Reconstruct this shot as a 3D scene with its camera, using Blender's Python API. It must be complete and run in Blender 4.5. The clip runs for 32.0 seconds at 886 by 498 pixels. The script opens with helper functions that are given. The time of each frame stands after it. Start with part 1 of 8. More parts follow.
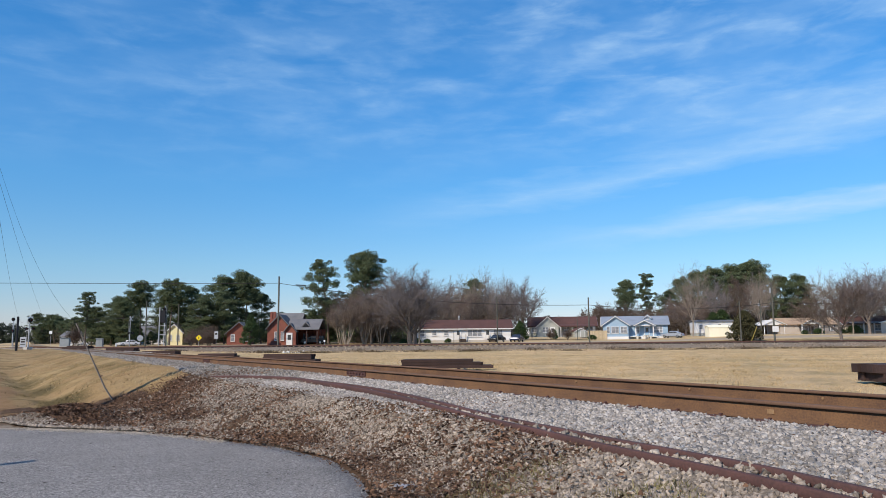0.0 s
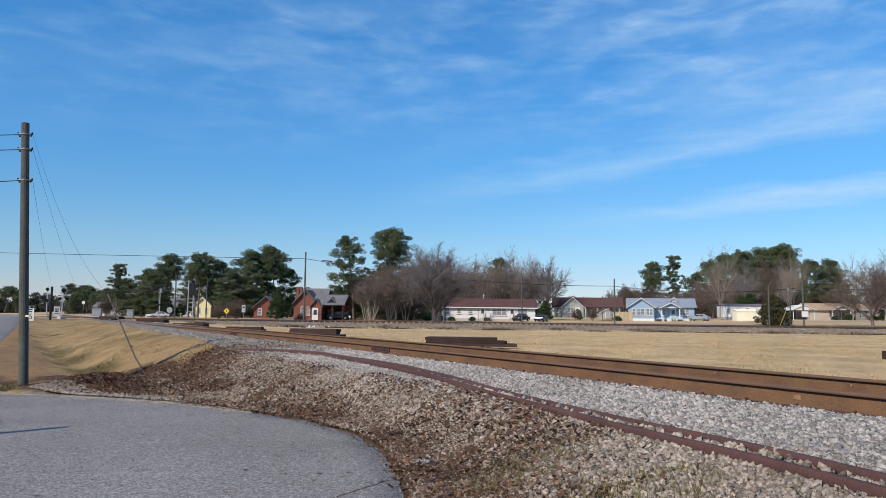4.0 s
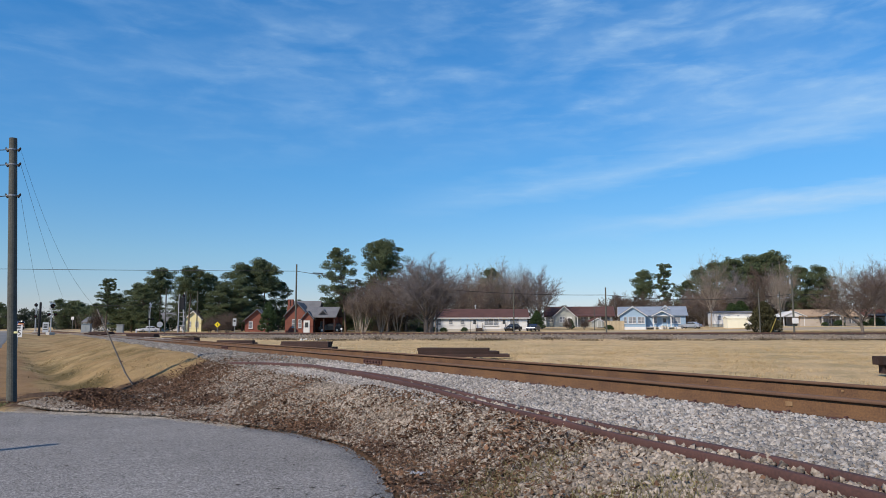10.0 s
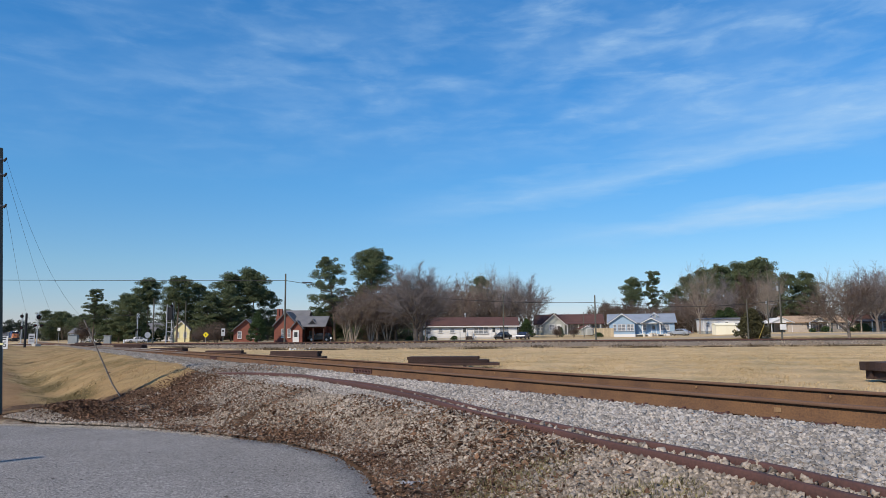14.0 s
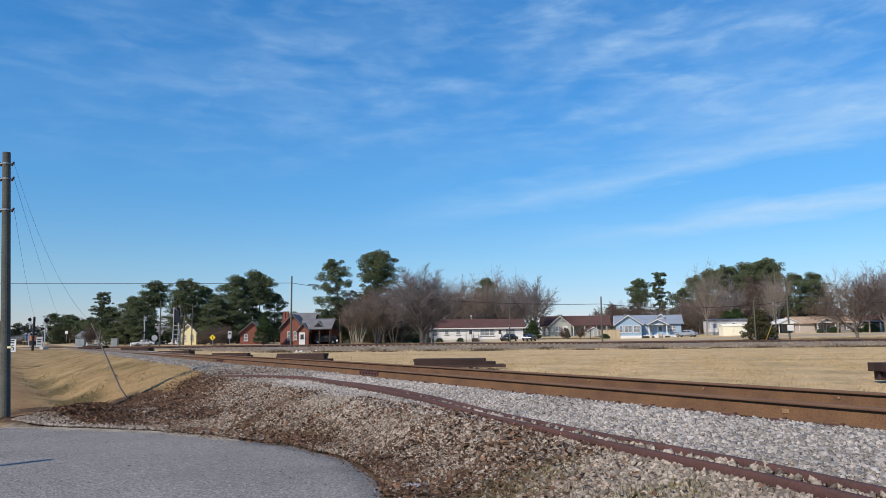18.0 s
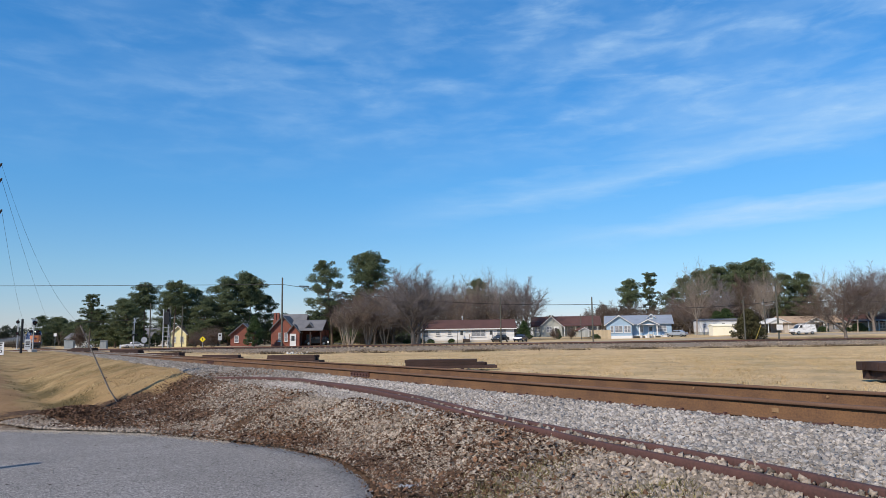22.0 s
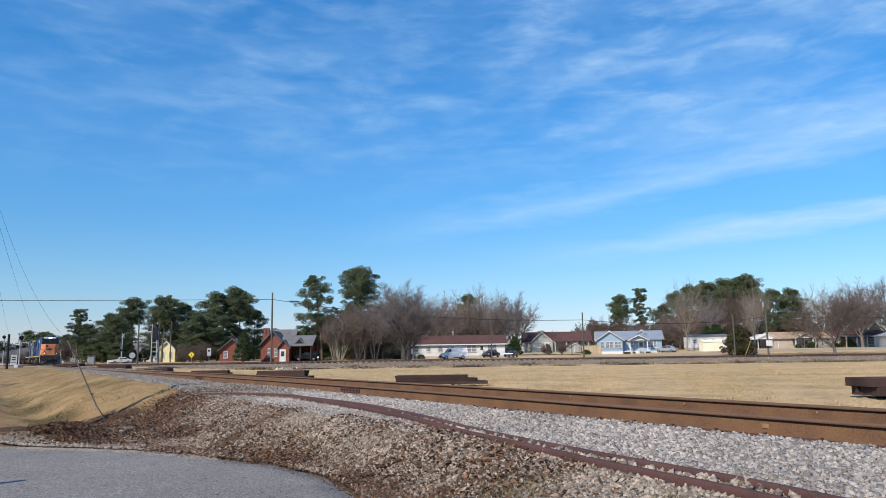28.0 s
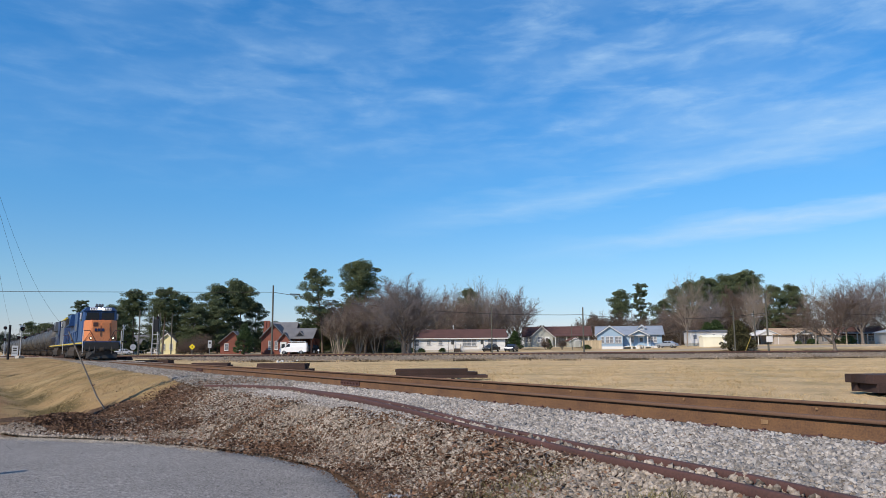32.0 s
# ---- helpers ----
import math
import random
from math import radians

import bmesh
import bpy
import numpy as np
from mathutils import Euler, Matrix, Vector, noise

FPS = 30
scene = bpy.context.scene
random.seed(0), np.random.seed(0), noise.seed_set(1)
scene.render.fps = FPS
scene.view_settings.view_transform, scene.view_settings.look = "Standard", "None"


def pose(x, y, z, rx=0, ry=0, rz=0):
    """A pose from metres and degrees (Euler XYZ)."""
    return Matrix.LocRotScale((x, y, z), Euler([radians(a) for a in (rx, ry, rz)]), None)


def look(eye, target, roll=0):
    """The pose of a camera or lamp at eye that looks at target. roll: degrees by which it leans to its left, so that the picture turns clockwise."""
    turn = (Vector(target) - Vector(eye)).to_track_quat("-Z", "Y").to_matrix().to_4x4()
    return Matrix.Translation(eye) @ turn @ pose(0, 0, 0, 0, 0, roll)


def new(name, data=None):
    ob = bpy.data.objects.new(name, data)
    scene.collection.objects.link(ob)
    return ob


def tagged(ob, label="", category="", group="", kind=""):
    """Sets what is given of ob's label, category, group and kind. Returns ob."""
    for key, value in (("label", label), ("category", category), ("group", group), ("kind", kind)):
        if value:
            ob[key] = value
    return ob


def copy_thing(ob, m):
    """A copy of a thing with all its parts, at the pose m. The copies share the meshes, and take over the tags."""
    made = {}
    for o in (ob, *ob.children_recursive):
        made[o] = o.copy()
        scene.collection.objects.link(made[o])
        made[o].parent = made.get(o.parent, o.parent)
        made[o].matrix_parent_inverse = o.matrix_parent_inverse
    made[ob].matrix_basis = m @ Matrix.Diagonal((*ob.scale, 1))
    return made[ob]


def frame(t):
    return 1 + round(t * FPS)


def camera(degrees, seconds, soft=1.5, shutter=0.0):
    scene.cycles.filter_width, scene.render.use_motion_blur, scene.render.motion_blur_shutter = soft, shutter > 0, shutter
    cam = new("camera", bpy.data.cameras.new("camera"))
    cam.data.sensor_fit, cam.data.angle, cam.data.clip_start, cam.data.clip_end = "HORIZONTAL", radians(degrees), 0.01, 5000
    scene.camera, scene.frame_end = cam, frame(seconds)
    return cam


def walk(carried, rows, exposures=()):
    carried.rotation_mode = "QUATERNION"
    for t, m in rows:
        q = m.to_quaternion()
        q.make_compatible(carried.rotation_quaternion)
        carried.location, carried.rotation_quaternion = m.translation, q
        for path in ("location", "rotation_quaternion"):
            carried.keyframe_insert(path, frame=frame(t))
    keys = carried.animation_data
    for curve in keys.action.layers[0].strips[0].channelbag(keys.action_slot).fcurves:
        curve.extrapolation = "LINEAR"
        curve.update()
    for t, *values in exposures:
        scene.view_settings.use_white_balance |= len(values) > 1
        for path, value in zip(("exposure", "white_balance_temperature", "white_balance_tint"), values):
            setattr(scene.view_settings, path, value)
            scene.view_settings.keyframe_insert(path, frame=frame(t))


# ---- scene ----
cam = camera(63.0, 32.0, soft=0.58)

# the camera is held by hand at one spot; it only turns (seconds, yaw, pitch, roll)
EYE = (0.0, 0.0, 1.65)
TURNS = [
    (0, 0.00, 7.13, 0.50), (0.5, -0.02, 7.21, 0.53), (1, 0.50, 7.68, 0.39), (1.5, 1.03, 7.17, 0.50), (2, 1.17, 6.57, 0.15),
    (2.5, 1.30, 6.28, -0.27), (3, 1.58, 6.03, -0.36), (3.5, 1.22, 6.05, -0.29), (4, 1.92, 5.40, -0.71), (4.5, 2.22, 5.25, -0.50),
    (6.5, 2.46, 5.87, -0.51), (7, 2.55, 6.12, -0.36), (7.5, 2.51, 5.77, -0.25), (8, 1.45, 6.15, -0.01), (8.5, 0.83, 6.29, 0.15),
    (9, 0.84, 6.20, 0.08), (9.5, 1.20, 6.12, 0.05), (10, 1.29, 6.26, 0.02), (10.5, 1.23, 6.24, 0.10), (11, 0.88, 6.74, 0.20),
    (11.5, 0.26, 7.21, 0.35), (12, 0.37, 7.40, 0.42), (12.5, 0.60, 7.27, 0.47), (13, 0.45, 7.17, 0.48), (13.5, 0.49, 7.08, 0.49),
    (14, 0.49, 6.93, 0.41), (14.5, 0.64, 6.97, 0.45), (16.5, 1.26, 6.92, 0.63), (17, 1.13, 7.33, 0.71), (17.5, 0.84, 7.23, 0.76),
    (18, 0.97, 7.09, 0.58), (18.5, 0.86, 7.09, 0.61), (19, 0.95, 7.04, 0.70), (19.5, 0.91, 6.88, 0.64), (20, 1.04, 6.91, 0.70),
    (20.5, 0.46, 7.02, 0.72), (21, 0.41, 7.07, 0.90), (21.5, 0.28, 7.13, 0.83), (22, 0.28, 7.15, 0.81), (22.5, 0.32, 7.33, 0.46),
    (23, 0.49, 6.88, 0.23), (23.5, 0.50, 7.21, 0.46), (24, 0.46, 7.40, 0.65), (24.5, 0.60, 7.18, 0.58), (26.5, 0.17, 6.87, 0.49),
    (27, 0.25, 6.98, 0.63), (27.5, -0.11, 7.67, 0.74), (28, -0.46, 8.35, 0.78), (28.5, 0.32, 8.25, 0.79), (29, 0.44, 7.98, 0.41),
    (29.5, 0.33, 7.86, 0.37), (30, 0.04, 7.84, 0.18), (30.5, -0.27, 7.97, 0.12), (31, -0.56, 7.75, 0.04), (31.5, -0.59, 7.68, 0.32),
    (32, -0.44, 7.87, 0.39)]
walk(cam, [(t, pose(*EYE, 90 + p, r, y)) for t, y, p, r in TURNS], exposures=[(0, 0.08), (6, -0.02), (13, -0.06), (19, 0.02), (24, 0.06), (28, 0.15), (30, 0.18), (31, 0.13), (32, 0.03)])

# ---- sky and sun ----
SUN_AZ = math.atan2(-0.656, -0.755)      # the sun stands behind and to the left of the camera
SUN_EL = radians(40)
to_sun = Vector((math.sin(SUN_AZ) * math.cos(SUN_EL), math.cos(SUN_AZ) * math.cos(SUN_EL), math.sin(SUN_EL)))
sun_data = bpy.data.lights.new("sun", "SUN")
sun_data.energy, sun_data.angle, sun_data.color = 4.95, radians(0.53), (1.0, 0.87, 0.70)
sun = new("sun", sun_data)
sun.matrix_world = look(to_sun * 50, (0, 0, 0))

world = bpy.data.worlds.new("sky")
scene.world = world
world.use_nodes = True
wn, wl = world.node_tree.nodes, world.node_tree.links
wn.clear()


def wmath(op, a, b=None):
    n = wn.new("ShaderNodeMath")
    n.operation = op
    for i, v in enumerate((a, b)):
        if v is None:
            continue
        if isinstance(v, (int, float)):
            n.inputs[i].default_value = v
        else:
            wl.new(v, n.inputs[i])
    return n.outputs[0]


sky = wn.new("ShaderNodeTexSky")
sky.sky_type, sky.sun_disc = "NISHITA", False
sky.sun_elevation, sky.sun_rotation = SUN_EL, SUN_AZ
sky.air_density, sky.dust_density, sky.ozone_density, sky.altitude = 1.0, 0.0, 5.0, 50
coords = wn.new("ShaderNodeTexCoord")
axis = wn.new("ShaderNodeSeparateXYZ")
wl.new(coords.outputs["Generated"], axis.inputs[0])


def wisps(turn, stretch, scale, detail, low, high, place):
    m = wn.new("ShaderNodeMapping")
    m.inputs["Rotation"].default_value = (0, 0, radians(turn))
    m.inputs["Scale"].default_value = (scale, scale * stretch, 1)
    wl.new(place, m.inputs["Vector"])
    n = wn.new("ShaderNodeTexNoise")
    n.inputs["Scale"].default_value, n.inputs["Detail"].default_value = 1.0, detail
    n.inputs["Roughness"].default_value, n.inputs["Distortion"].default_value = 0.56, 0.3
    wl.new(m.outputs[0], n.inputs["Vector"])
    r = wn.new("ShaderNodeMapRange")
    r.interpolation_type = "SMOOTHSTEP"
    r.inputs["From Min"].default_value, r.inputs["From Max"].default_value = low, high
    wl.new(n.outputs[0], r.inputs["Value"])
    return r.outputs[0]


# elevation and bearing of a direction, in degrees
level = wmath("SQRT", wmath("ADD", wmath("MULTIPLY", axis.outputs[0], axis.outputs[0]), wmath("MULTIPLY", axis.outputs[1], axis.outputs[1])))
elev = wmath("MULTIPLY", wmath("ARCTAN2", axis.outputs[2], level), 57.2958)
bear = wmath("MULTIPLY", wmath("ARCTAN2", axis.outputs[0], axis.outputs[1]), 57.2958)


def streak(b0, e0, slope, width, start, full, end):
    """A long cirrus band that rises with the bearing, frayed at its edges."""
    line = wmath("ADD", wmath("MULTIPLY", wmath("SUBTRACT", bear, b0), slope), e0)
    off = wmath("SUBTRACT", wmath("ADD", elev, wmath("MULTIPLY", wmath("SUBTRACT", ragged, 0.5), width * 0.9)), line)
    body = wmath("MAXIMUM", wmath("SUBTRACT", 1.0, wmath("ABSOLUTE", wmath("DIVIDE", off, width))), 0.0)
    r = wn.new("ShaderNodeMapRange")
    r.interpolation_type = "SMOOTHSTEP"
    r.inputs["From Min"].default_value, r.inputs["From Max"].default_value = start, full
    wl.new(bear, r.inputs["Value"])
    q = wn.new("ShaderNodeMapRange")
    q.interpolation_type = "SMOOTHSTEP"
    q.inputs["From Min"].default_value, q.inputs["From Max"].default_value = end, end - 14
    wl.new(bear, q.inputs["Value"])
    return wmath("MULTIPLY", wmath("MULTIPLY", body, r.outputs[0]), q.outputs[0])


def dome_of(wide, tall):
    """Bearing and elevation as a flat map, in cells of the given degrees."""
    d = wn.new("ShaderNodeCombineXYZ")
    wl.new(wmath("DIVIDE", bear, wide), d.inputs[0])
    wl.new(wmath("DIVIDE", elev, tall), d.inputs[1])
    return d.outputs[0]


ragged = wisps(8, 1.0, 1.0, 7, 0.25, 0.75, dome_of(9.0, 1.6))
rolls = wisps(-4, 1.0, 1.0, 6, 0.38, 0.72, dome_of(6.0, 1.7))
ripple = wisps(6, 1.0, 1.0, 8, 0.42, 0.80, dome_of(3.0, 0.8))
mottle = wisps(12, 1.0, 1.0, 6, 0.40, 0.85, dome_of(3.2, 1.1))
patch = wisps(-14, 1.0, 1.0, 3, 0.30, 0.66, dome_of(24.0, 7.0))
veil = wisps(-6, 1.0, 1.0, 4, 0.32, 0.72, dome_of(20.0, 5.0))
sheet = wmath("ADD", wmath("MULTIPLY", rolls, 0.26), wmath("MULTIPLY", veil, 0.22))
sheet = wmath("ADD", sheet, wmath("MULTIPLY", wmath("MULTIPLY", ripple, rolls), 0.22))
sheet = wmath("ADD", sheet, wmath("MULTIPLY", mottle, 0.08))
cloud = wmath("MULTIPLY", sheet, wmath("ADD", wmath("MULTIPLY", patch, 0.6), 0.4))
high = wn.new("ShaderNodeMapRange")
high.interpolation_type = "SMOOTHSTEP"
high.inputs["From Min"].default_value, high.inputs["From Max"].default_value = 10, 18
wl.new(elev, high.inputs["Value"])
cloud = wmath("MULTIPLY", cloud, high.outputs[0])
thin = wn.new("ShaderNodeMapRange")
thin.interpolation_type = "SMOOTHSTEP"
thin.inputs["From Min"].default_value, thin.inputs["From Max"].default_value = -40, 20
thin.inputs["To Min"].default_value = 0.45
wl.new(bear, thin.inputs["Value"])
cloud = wmath("MULTIPLY", cloud, thin.outputs[0])
frayed = wmath("ADD", 0.72, wmath("MULTIPLY", ripple, 0.28))
cloud = wmath("ADD", cloud, wmath("MULTIPLY", wmath("MULTIPLY", streak(4, 10.8, 0.145, 1.5, -10, 12, 60), frayed), 0.50))
cloud = wmath("ADD", cloud, wmath("MULTIPLY", wmath("MULTIPLY", streak(24, 15.6, 0.12, 1.8, 4, 26, 70), frayed), 0.2))
cloud = wmath("ADD", cloud, wmath("MULTIPLY", wmath("MULTIPLY", streak(20, 8.5, 0.09, 1.15, 2, 26, 70), frayed), 0.80))
cloud = wmath("MINIMUM", cloud, 0.85)
mix = wn.new("ShaderNodeMix")
mix.data_type = "RGBA"
mix.inputs["B"].default_value = (4.4, 6.3, 8.3, 1)
wl.new(cloud, mix.inputs["Factor"])
# clear winter air: deep blue above, pale blue down to the horizon
clear = wn.new("ShaderNodeValToRGB")
for pos, c in ((0.0, (0.70, 0.66, 0.90)), (0.05, (0.76, 0.77, 0.92)), (0.14, (0.72, 0.90, 1.0)), (0.3, (0.54, 1.01, 1.22)), (0.45, (0.45, 1.06, 1.37))):
    e = clear.color_ramp.elements[0] if pos == 0.0 else clear.color_ramp.elements.new(pos)
    e.color = (*c, 1)
clear.color_ramp.elements[-1].color = (0.31, 1.22, 1.71, 1)
wl.new(wmath("DIVIDE", elev, 40.0), clear.inputs["Fac"])
tint = wn.new("ShaderNodeMix")
tint.data_type, tint.blend_type = "RGBA", "MULTIPLY"
tint.inputs["Factor"].default_value = 1.0
wl.new(sky.outputs[0], tint.inputs["A"])
wl.new(clear.outputs[0], tint.inputs["B"])
wl.new(tint.outputs["Result"], mix.inputs["A"])
back = wn.new("ShaderNodeBackground")
back.inputs["Strength"].default_value = 0.114
wl.new(mix.outputs["Result"], back.inputs["Color"])
wout = wn.new("ShaderNodeOutputWorld")
wl.new(back.outputs[0], wout.inputs["Surface"])

# ---- materials ----
MATS = {}


def material(name, color, second=None, rough=0.8, metal=0.0, grain=40.0, stains=1.2, amount=0.35, bump=0.3, depth=0.01, spec=0.3, emit=0.0, island=0.0, obj_random=0.0, alpha=1.0, transmission=0.0):
    """A painted, wooden, mineral or metal surface: base colour that wanders at two scales, with a fine relief."""
    if name in MATS:
        return MATS[name]
    m = bpy.data.materials.new(name)
    m.use_nodes = True
    nodes, links = m.node_tree.nodes, m.node_tree.links
    b = nodes["Principled BSDF"]
    second = second or tuple(c * 0.6 for c in color)
    co = nodes.new("ShaderNodeTexCoord")
    big = nodes.new("ShaderNodeTexNoise")
    big.inputs["Scale"].default_value, big.inputs["Detail"].default_value = stains, 4
    fine = nodes.new("ShaderNodeTexNoise")
    fine.inputs["Scale"].default_value, fine.inputs["Detail"].default_value = grain, 3
    for n in (big, fine):
        links.new(co.outputs["Object"], n.inputs["Vector"])
    add = nodes.new("ShaderNodeMath")
    add.operation = "ADD"
    links.new(big.outputs[0], add.inputs[0])
    links.new(fine.outputs[0], add.inputs[1])
    ramp = nodes.new("ShaderNodeMapRange")
    ramp.inputs["From Min"].default_value, ramp.inputs["From Max"].default_value = 0.7, 1.3
    ramp.inputs["To Max"].default_value = amount * 2
    links.new(add.outputs[0], ramp.inputs["Value"])
    mx = nodes.new("ShaderNodeMix")
    mx.data_type = "RGBA"
    mx.inputs["A"].default_value, mx.inputs["B"].default_value = (*color, 1), (*second, 1)
    links.new(ramp.outputs[0], mx.inputs["Factor"])
    out = mx.outputs["Result"]
    if island or obj_random:
        src = nodes.new("ShaderNodeNewGeometry").outputs["Random Per Island"] if island else nodes.new("ShaderNodeObjectInfo").outputs["Random"]
        hsv = nodes.new("ShaderNodeHueSaturation")
        vr = nodes.new("ShaderNodeMapRange")
        k = island or obj_random
        vr.inputs["To Min"].default_value, vr.inputs["To Max"].default_value = 1 - k, 1 + k
        links.new(src, vr.inputs["Value"])
        links.new(vr.outputs[0], hsv.inputs["Value"])
        links.new(out, hsv.inputs["Color"])
        out = hsv.outputs[0]
    links.new(out, b.inputs["Base Color"])
    b.inputs["Roughness"].default_value, b.inputs["Metallic"].default_value = rough, metal
    b.inputs["Specular IOR Level"].default_value = spec
    if bump:
        bp = nodes.new("ShaderNodeBump")
        bp.inputs["Strength"].default_value, bp.inputs["Distance"].default_value = bump, depth
        links.new(fine.outputs[0], bp.inputs["Height"])
        links.new(bp.outputs[0], b.inputs["Normal"])
    if emit:
        b.inputs["Emission Color"].default_value, b.inputs["Emission Strength"].default_value = (*color, 1), emit
    if transmission:
        b.inputs["Transmission Weight"].default_value = transmission
    MATS[name] = m
    return m


RUST = material("rust", (0.145, 0.077, 0.036), (0.068, 0.036, 0.023), 0.85, 0.0, 60, 2.5, 0.5, 0.35, 0.004)
RUST_DARK = material("dark rust", (0.098, 0.046, 0.039), (0.055, 0.029, 0.026), 0.8, 0.0, 50, 2.0, 0.5, 0.4, 0.004)
RAIL_TOP = material("worn railhead", (0.14, 0.080, 0.050), (0.09, 0.050, 0.034), 0.9, 0.0, 60, 3, 0.4, 0.15, 0.002)
TIMBER = material("weathered timber", (0.062, 0.036, 0.031), (0.03, 0.019, 0.017), 0.9, 0, 30, 1.5, 0.5, 0.5, 0.01, obj_random=0.25)
STONE_RUST = material("rust stained ballast", (0.15, 0.095, 0.062), (0.075, 0.046, 0.03), 0.95, 0, 60, 0.6, 0.5, 0.3, 0.004, island=0.4)
TIE = material("tie wood", (0.10, 0.075, 0.06), (0.04, 0.03, 0.025), 0.95, 0, 30, 2, 0.5, 0.5, 0.01, obj_random=0.3)
STONE = material("grey ballast", (0.375, 0.345, 0.318), (0.165, 0.15, 0.138), 0.95, 0, 60, 0.6, 0.4, 0.3, 0.004, island=0.45)
STONE_OLD = material("dusty ballast", (0.345, 0.298, 0.252), (0.132, 0.105, 0.083), 0.95, 0, 60, 0.5, 0.5, 0.3, 0.004, island=0.5)
STONE_TAN = material("tan ballast", (0.33, 0.27, 0.21), (0.16, 0.122, 0.088), 0.95, 0, 60, 0.25, 0.5, 0.3, 0.004, island=0.45)
LEAF_LITTER = material("leaf litter", (0.182, 0.103, 0.062), (0.070, 0.040, 0.027), 0.95, 0, 60, 0.8, 0.5, 0.3, 0.004, island=0.6)
DRY_GRASS = material("dry grass", (0.37, 0.265, 0.135), (0.25, 0.165, 0.082), 0.95, 0, 20, 0.15, 0.45, 0, island=0.3)
PALE_GRASS = material("winter lawn", (0.51, 0.38, 0.215), (0.33, 0.242, 0.13), 0.95, 0, 20, 0.3, 0.5, 0, island=0.25)
POLE_WOOD = material("grey pole wood", (0.118, 0.118, 0.102), (0.062, 0.061, 0.052), 0.95, 0, 24, 1.5, 0.5, 0.5, 0.008)
STEEL = material("galvanised steel", (0.42, 0.43, 0.44), (0.28, 0.28, 0.29), 0.5, 0.7, 50, 3, 0.4, 0.1, 0.002)
WIRE = material("black cable", (0.03, 0.03, 0.032), None, 0.6, 0, 40, 2, 0.2, 0)
BLACK = material("black paint", (0.02, 0.02, 0.022), (0.045, 0.04, 0.035), 0.6, 0, 30, 2, 0.4, 0.1, 0.003)
WHITE = material("white paint", (0.66, 0.66, 0.66), (0.53, 0.53, 0.53), 0.6, 0, 20, 0.6, 0.3, 0.1, 0.003)
CREAM = material("cream siding", (0.80, 0.76, 0.60), (0.66, 0.62, 0.48), 0.7, 0, 20, 0.5, 0.3, 0.1, 0.003)
YELLOW_WALL = material("pale yellow siding", (0.68, 0.63, 0.38), (0.58, 0.53, 0.30), 0.7, 0, 20, 0.5, 0.3, 0.1, 0.003)
BLUE_WALL = material("pale blue siding", (0.27, 0.38, 0.50), (0.22, 0.32, 0.43), 0.7, 0, 20, 0.5, 0.3, 0.1, 0.003)
GREEN_WALL = material("grey green siding", (0.38, 0.39, 0.36), (0.30, 0.31, 0.28), 0.75, 0, 20, 0.5, 0.3, 0.1, 0.003)
TAN_BRICK = material("pale brick", (0.46, 0.41, 0.36), (0.34, 0.29, 0.25), 0.85, 0, 12, 0.6, 0.4, 0.2, 0.004)
BRICK = material("red brick", (0.225, 0.082, 0.058), (0.145, 0.054, 0.042), 0.88, 0, 9, 0.7, 0.45, 0.3, 0.006)
ROOF_RED = material("brown red shingles", (0.105, 0.052, 0.045), (0.07, 0.036, 0.032), 0.92, 0, 7, 0.5, 0.5, 0.5, 0.02)
ROOF_GREY = material("grey shingles", (0.17, 0.17, 0.18), (0.10, 0.10, 0.11), 0.92, 0, 7, 0.5, 0.5, 0.5, 0.02)
ROOF_SLATE = material("blue grey shingles", (0.24, 0.28, 0.34), (0.17, 0.20, 0.25), 0.9, 0, 7, 0.5, 0.5, 0.5, 0.02)
ROOF_TAN = material("tan shingles", (0.40, 0.29, 0.20), (0.28, 0.20, 0.14), 0.92, 0, 7, 0.5, 0.5, 0.5, 0.02)
GLASS = material("window glass", (0.03, 0.035, 0.04), (0.05, 0.055, 0.06), 0.08, 0, 5, 1, 0.4, 0, spec=0.6)
BLIND_GLASS = material("window glass with pale blinds", (0.27, 0.285, 0.31), (0.12, 0.13, 0.15), 0.15, 0, 5, 0.9, 0.5, 0, spec=0.5)
CONCRETE = material("concrete", (0.45, 0.43, 0.40), (0.33, 0.31, 0.28), 0.92, 0, 14, 0.7, 0.5, 0.3, 0.005)
BARK = material("bark", (0.15, 0.115, 0.09), (0.075, 0.06, 0.05), 0.95, 0, 8, 0.7, 0.5, 0.6, 0.03)
BARK_MID = material("grey bark", (0.19, 0.16, 0.14), (0.10, 0.083, 0.072), 0.95, 0, 8, 0.7, 0.5, 0.6, 0.03)
BARK_PALE = material("pale bark", (0.33, 0.28, 0.23), (0.18, 0.15, 0.12), 0.95, 0, 8, 0.7, 0.5, 0.6, 0.03)
TWIG = material("twigs", (0.19, 0.172, 0.182), (0.125, 0.112, 0.117), 0.95, 0, 8, 0.4, 0.5, 0, island=0.3)
TWIG_RED = material("reddish twigs", (0.145, 0.103, 0.085), (0.09, 0.064, 0.053), 0.95, 0, 8, 0.4, 0.5, 0, island=0.3)
TWIG_PALE = material("pale twigs", (0.27, 0.23, 0.20), (0.17, 0.145, 0.125), 0.95, 0, 8, 0.4, 0.5, 0, island=0.3)
BRUSH = material("brown winter brush", (0.115, 0.086, 0.062), (0.06, 0.047, 0.036), 0.95, 0, 3, 0.15, 0.5, 0, island=0.35)
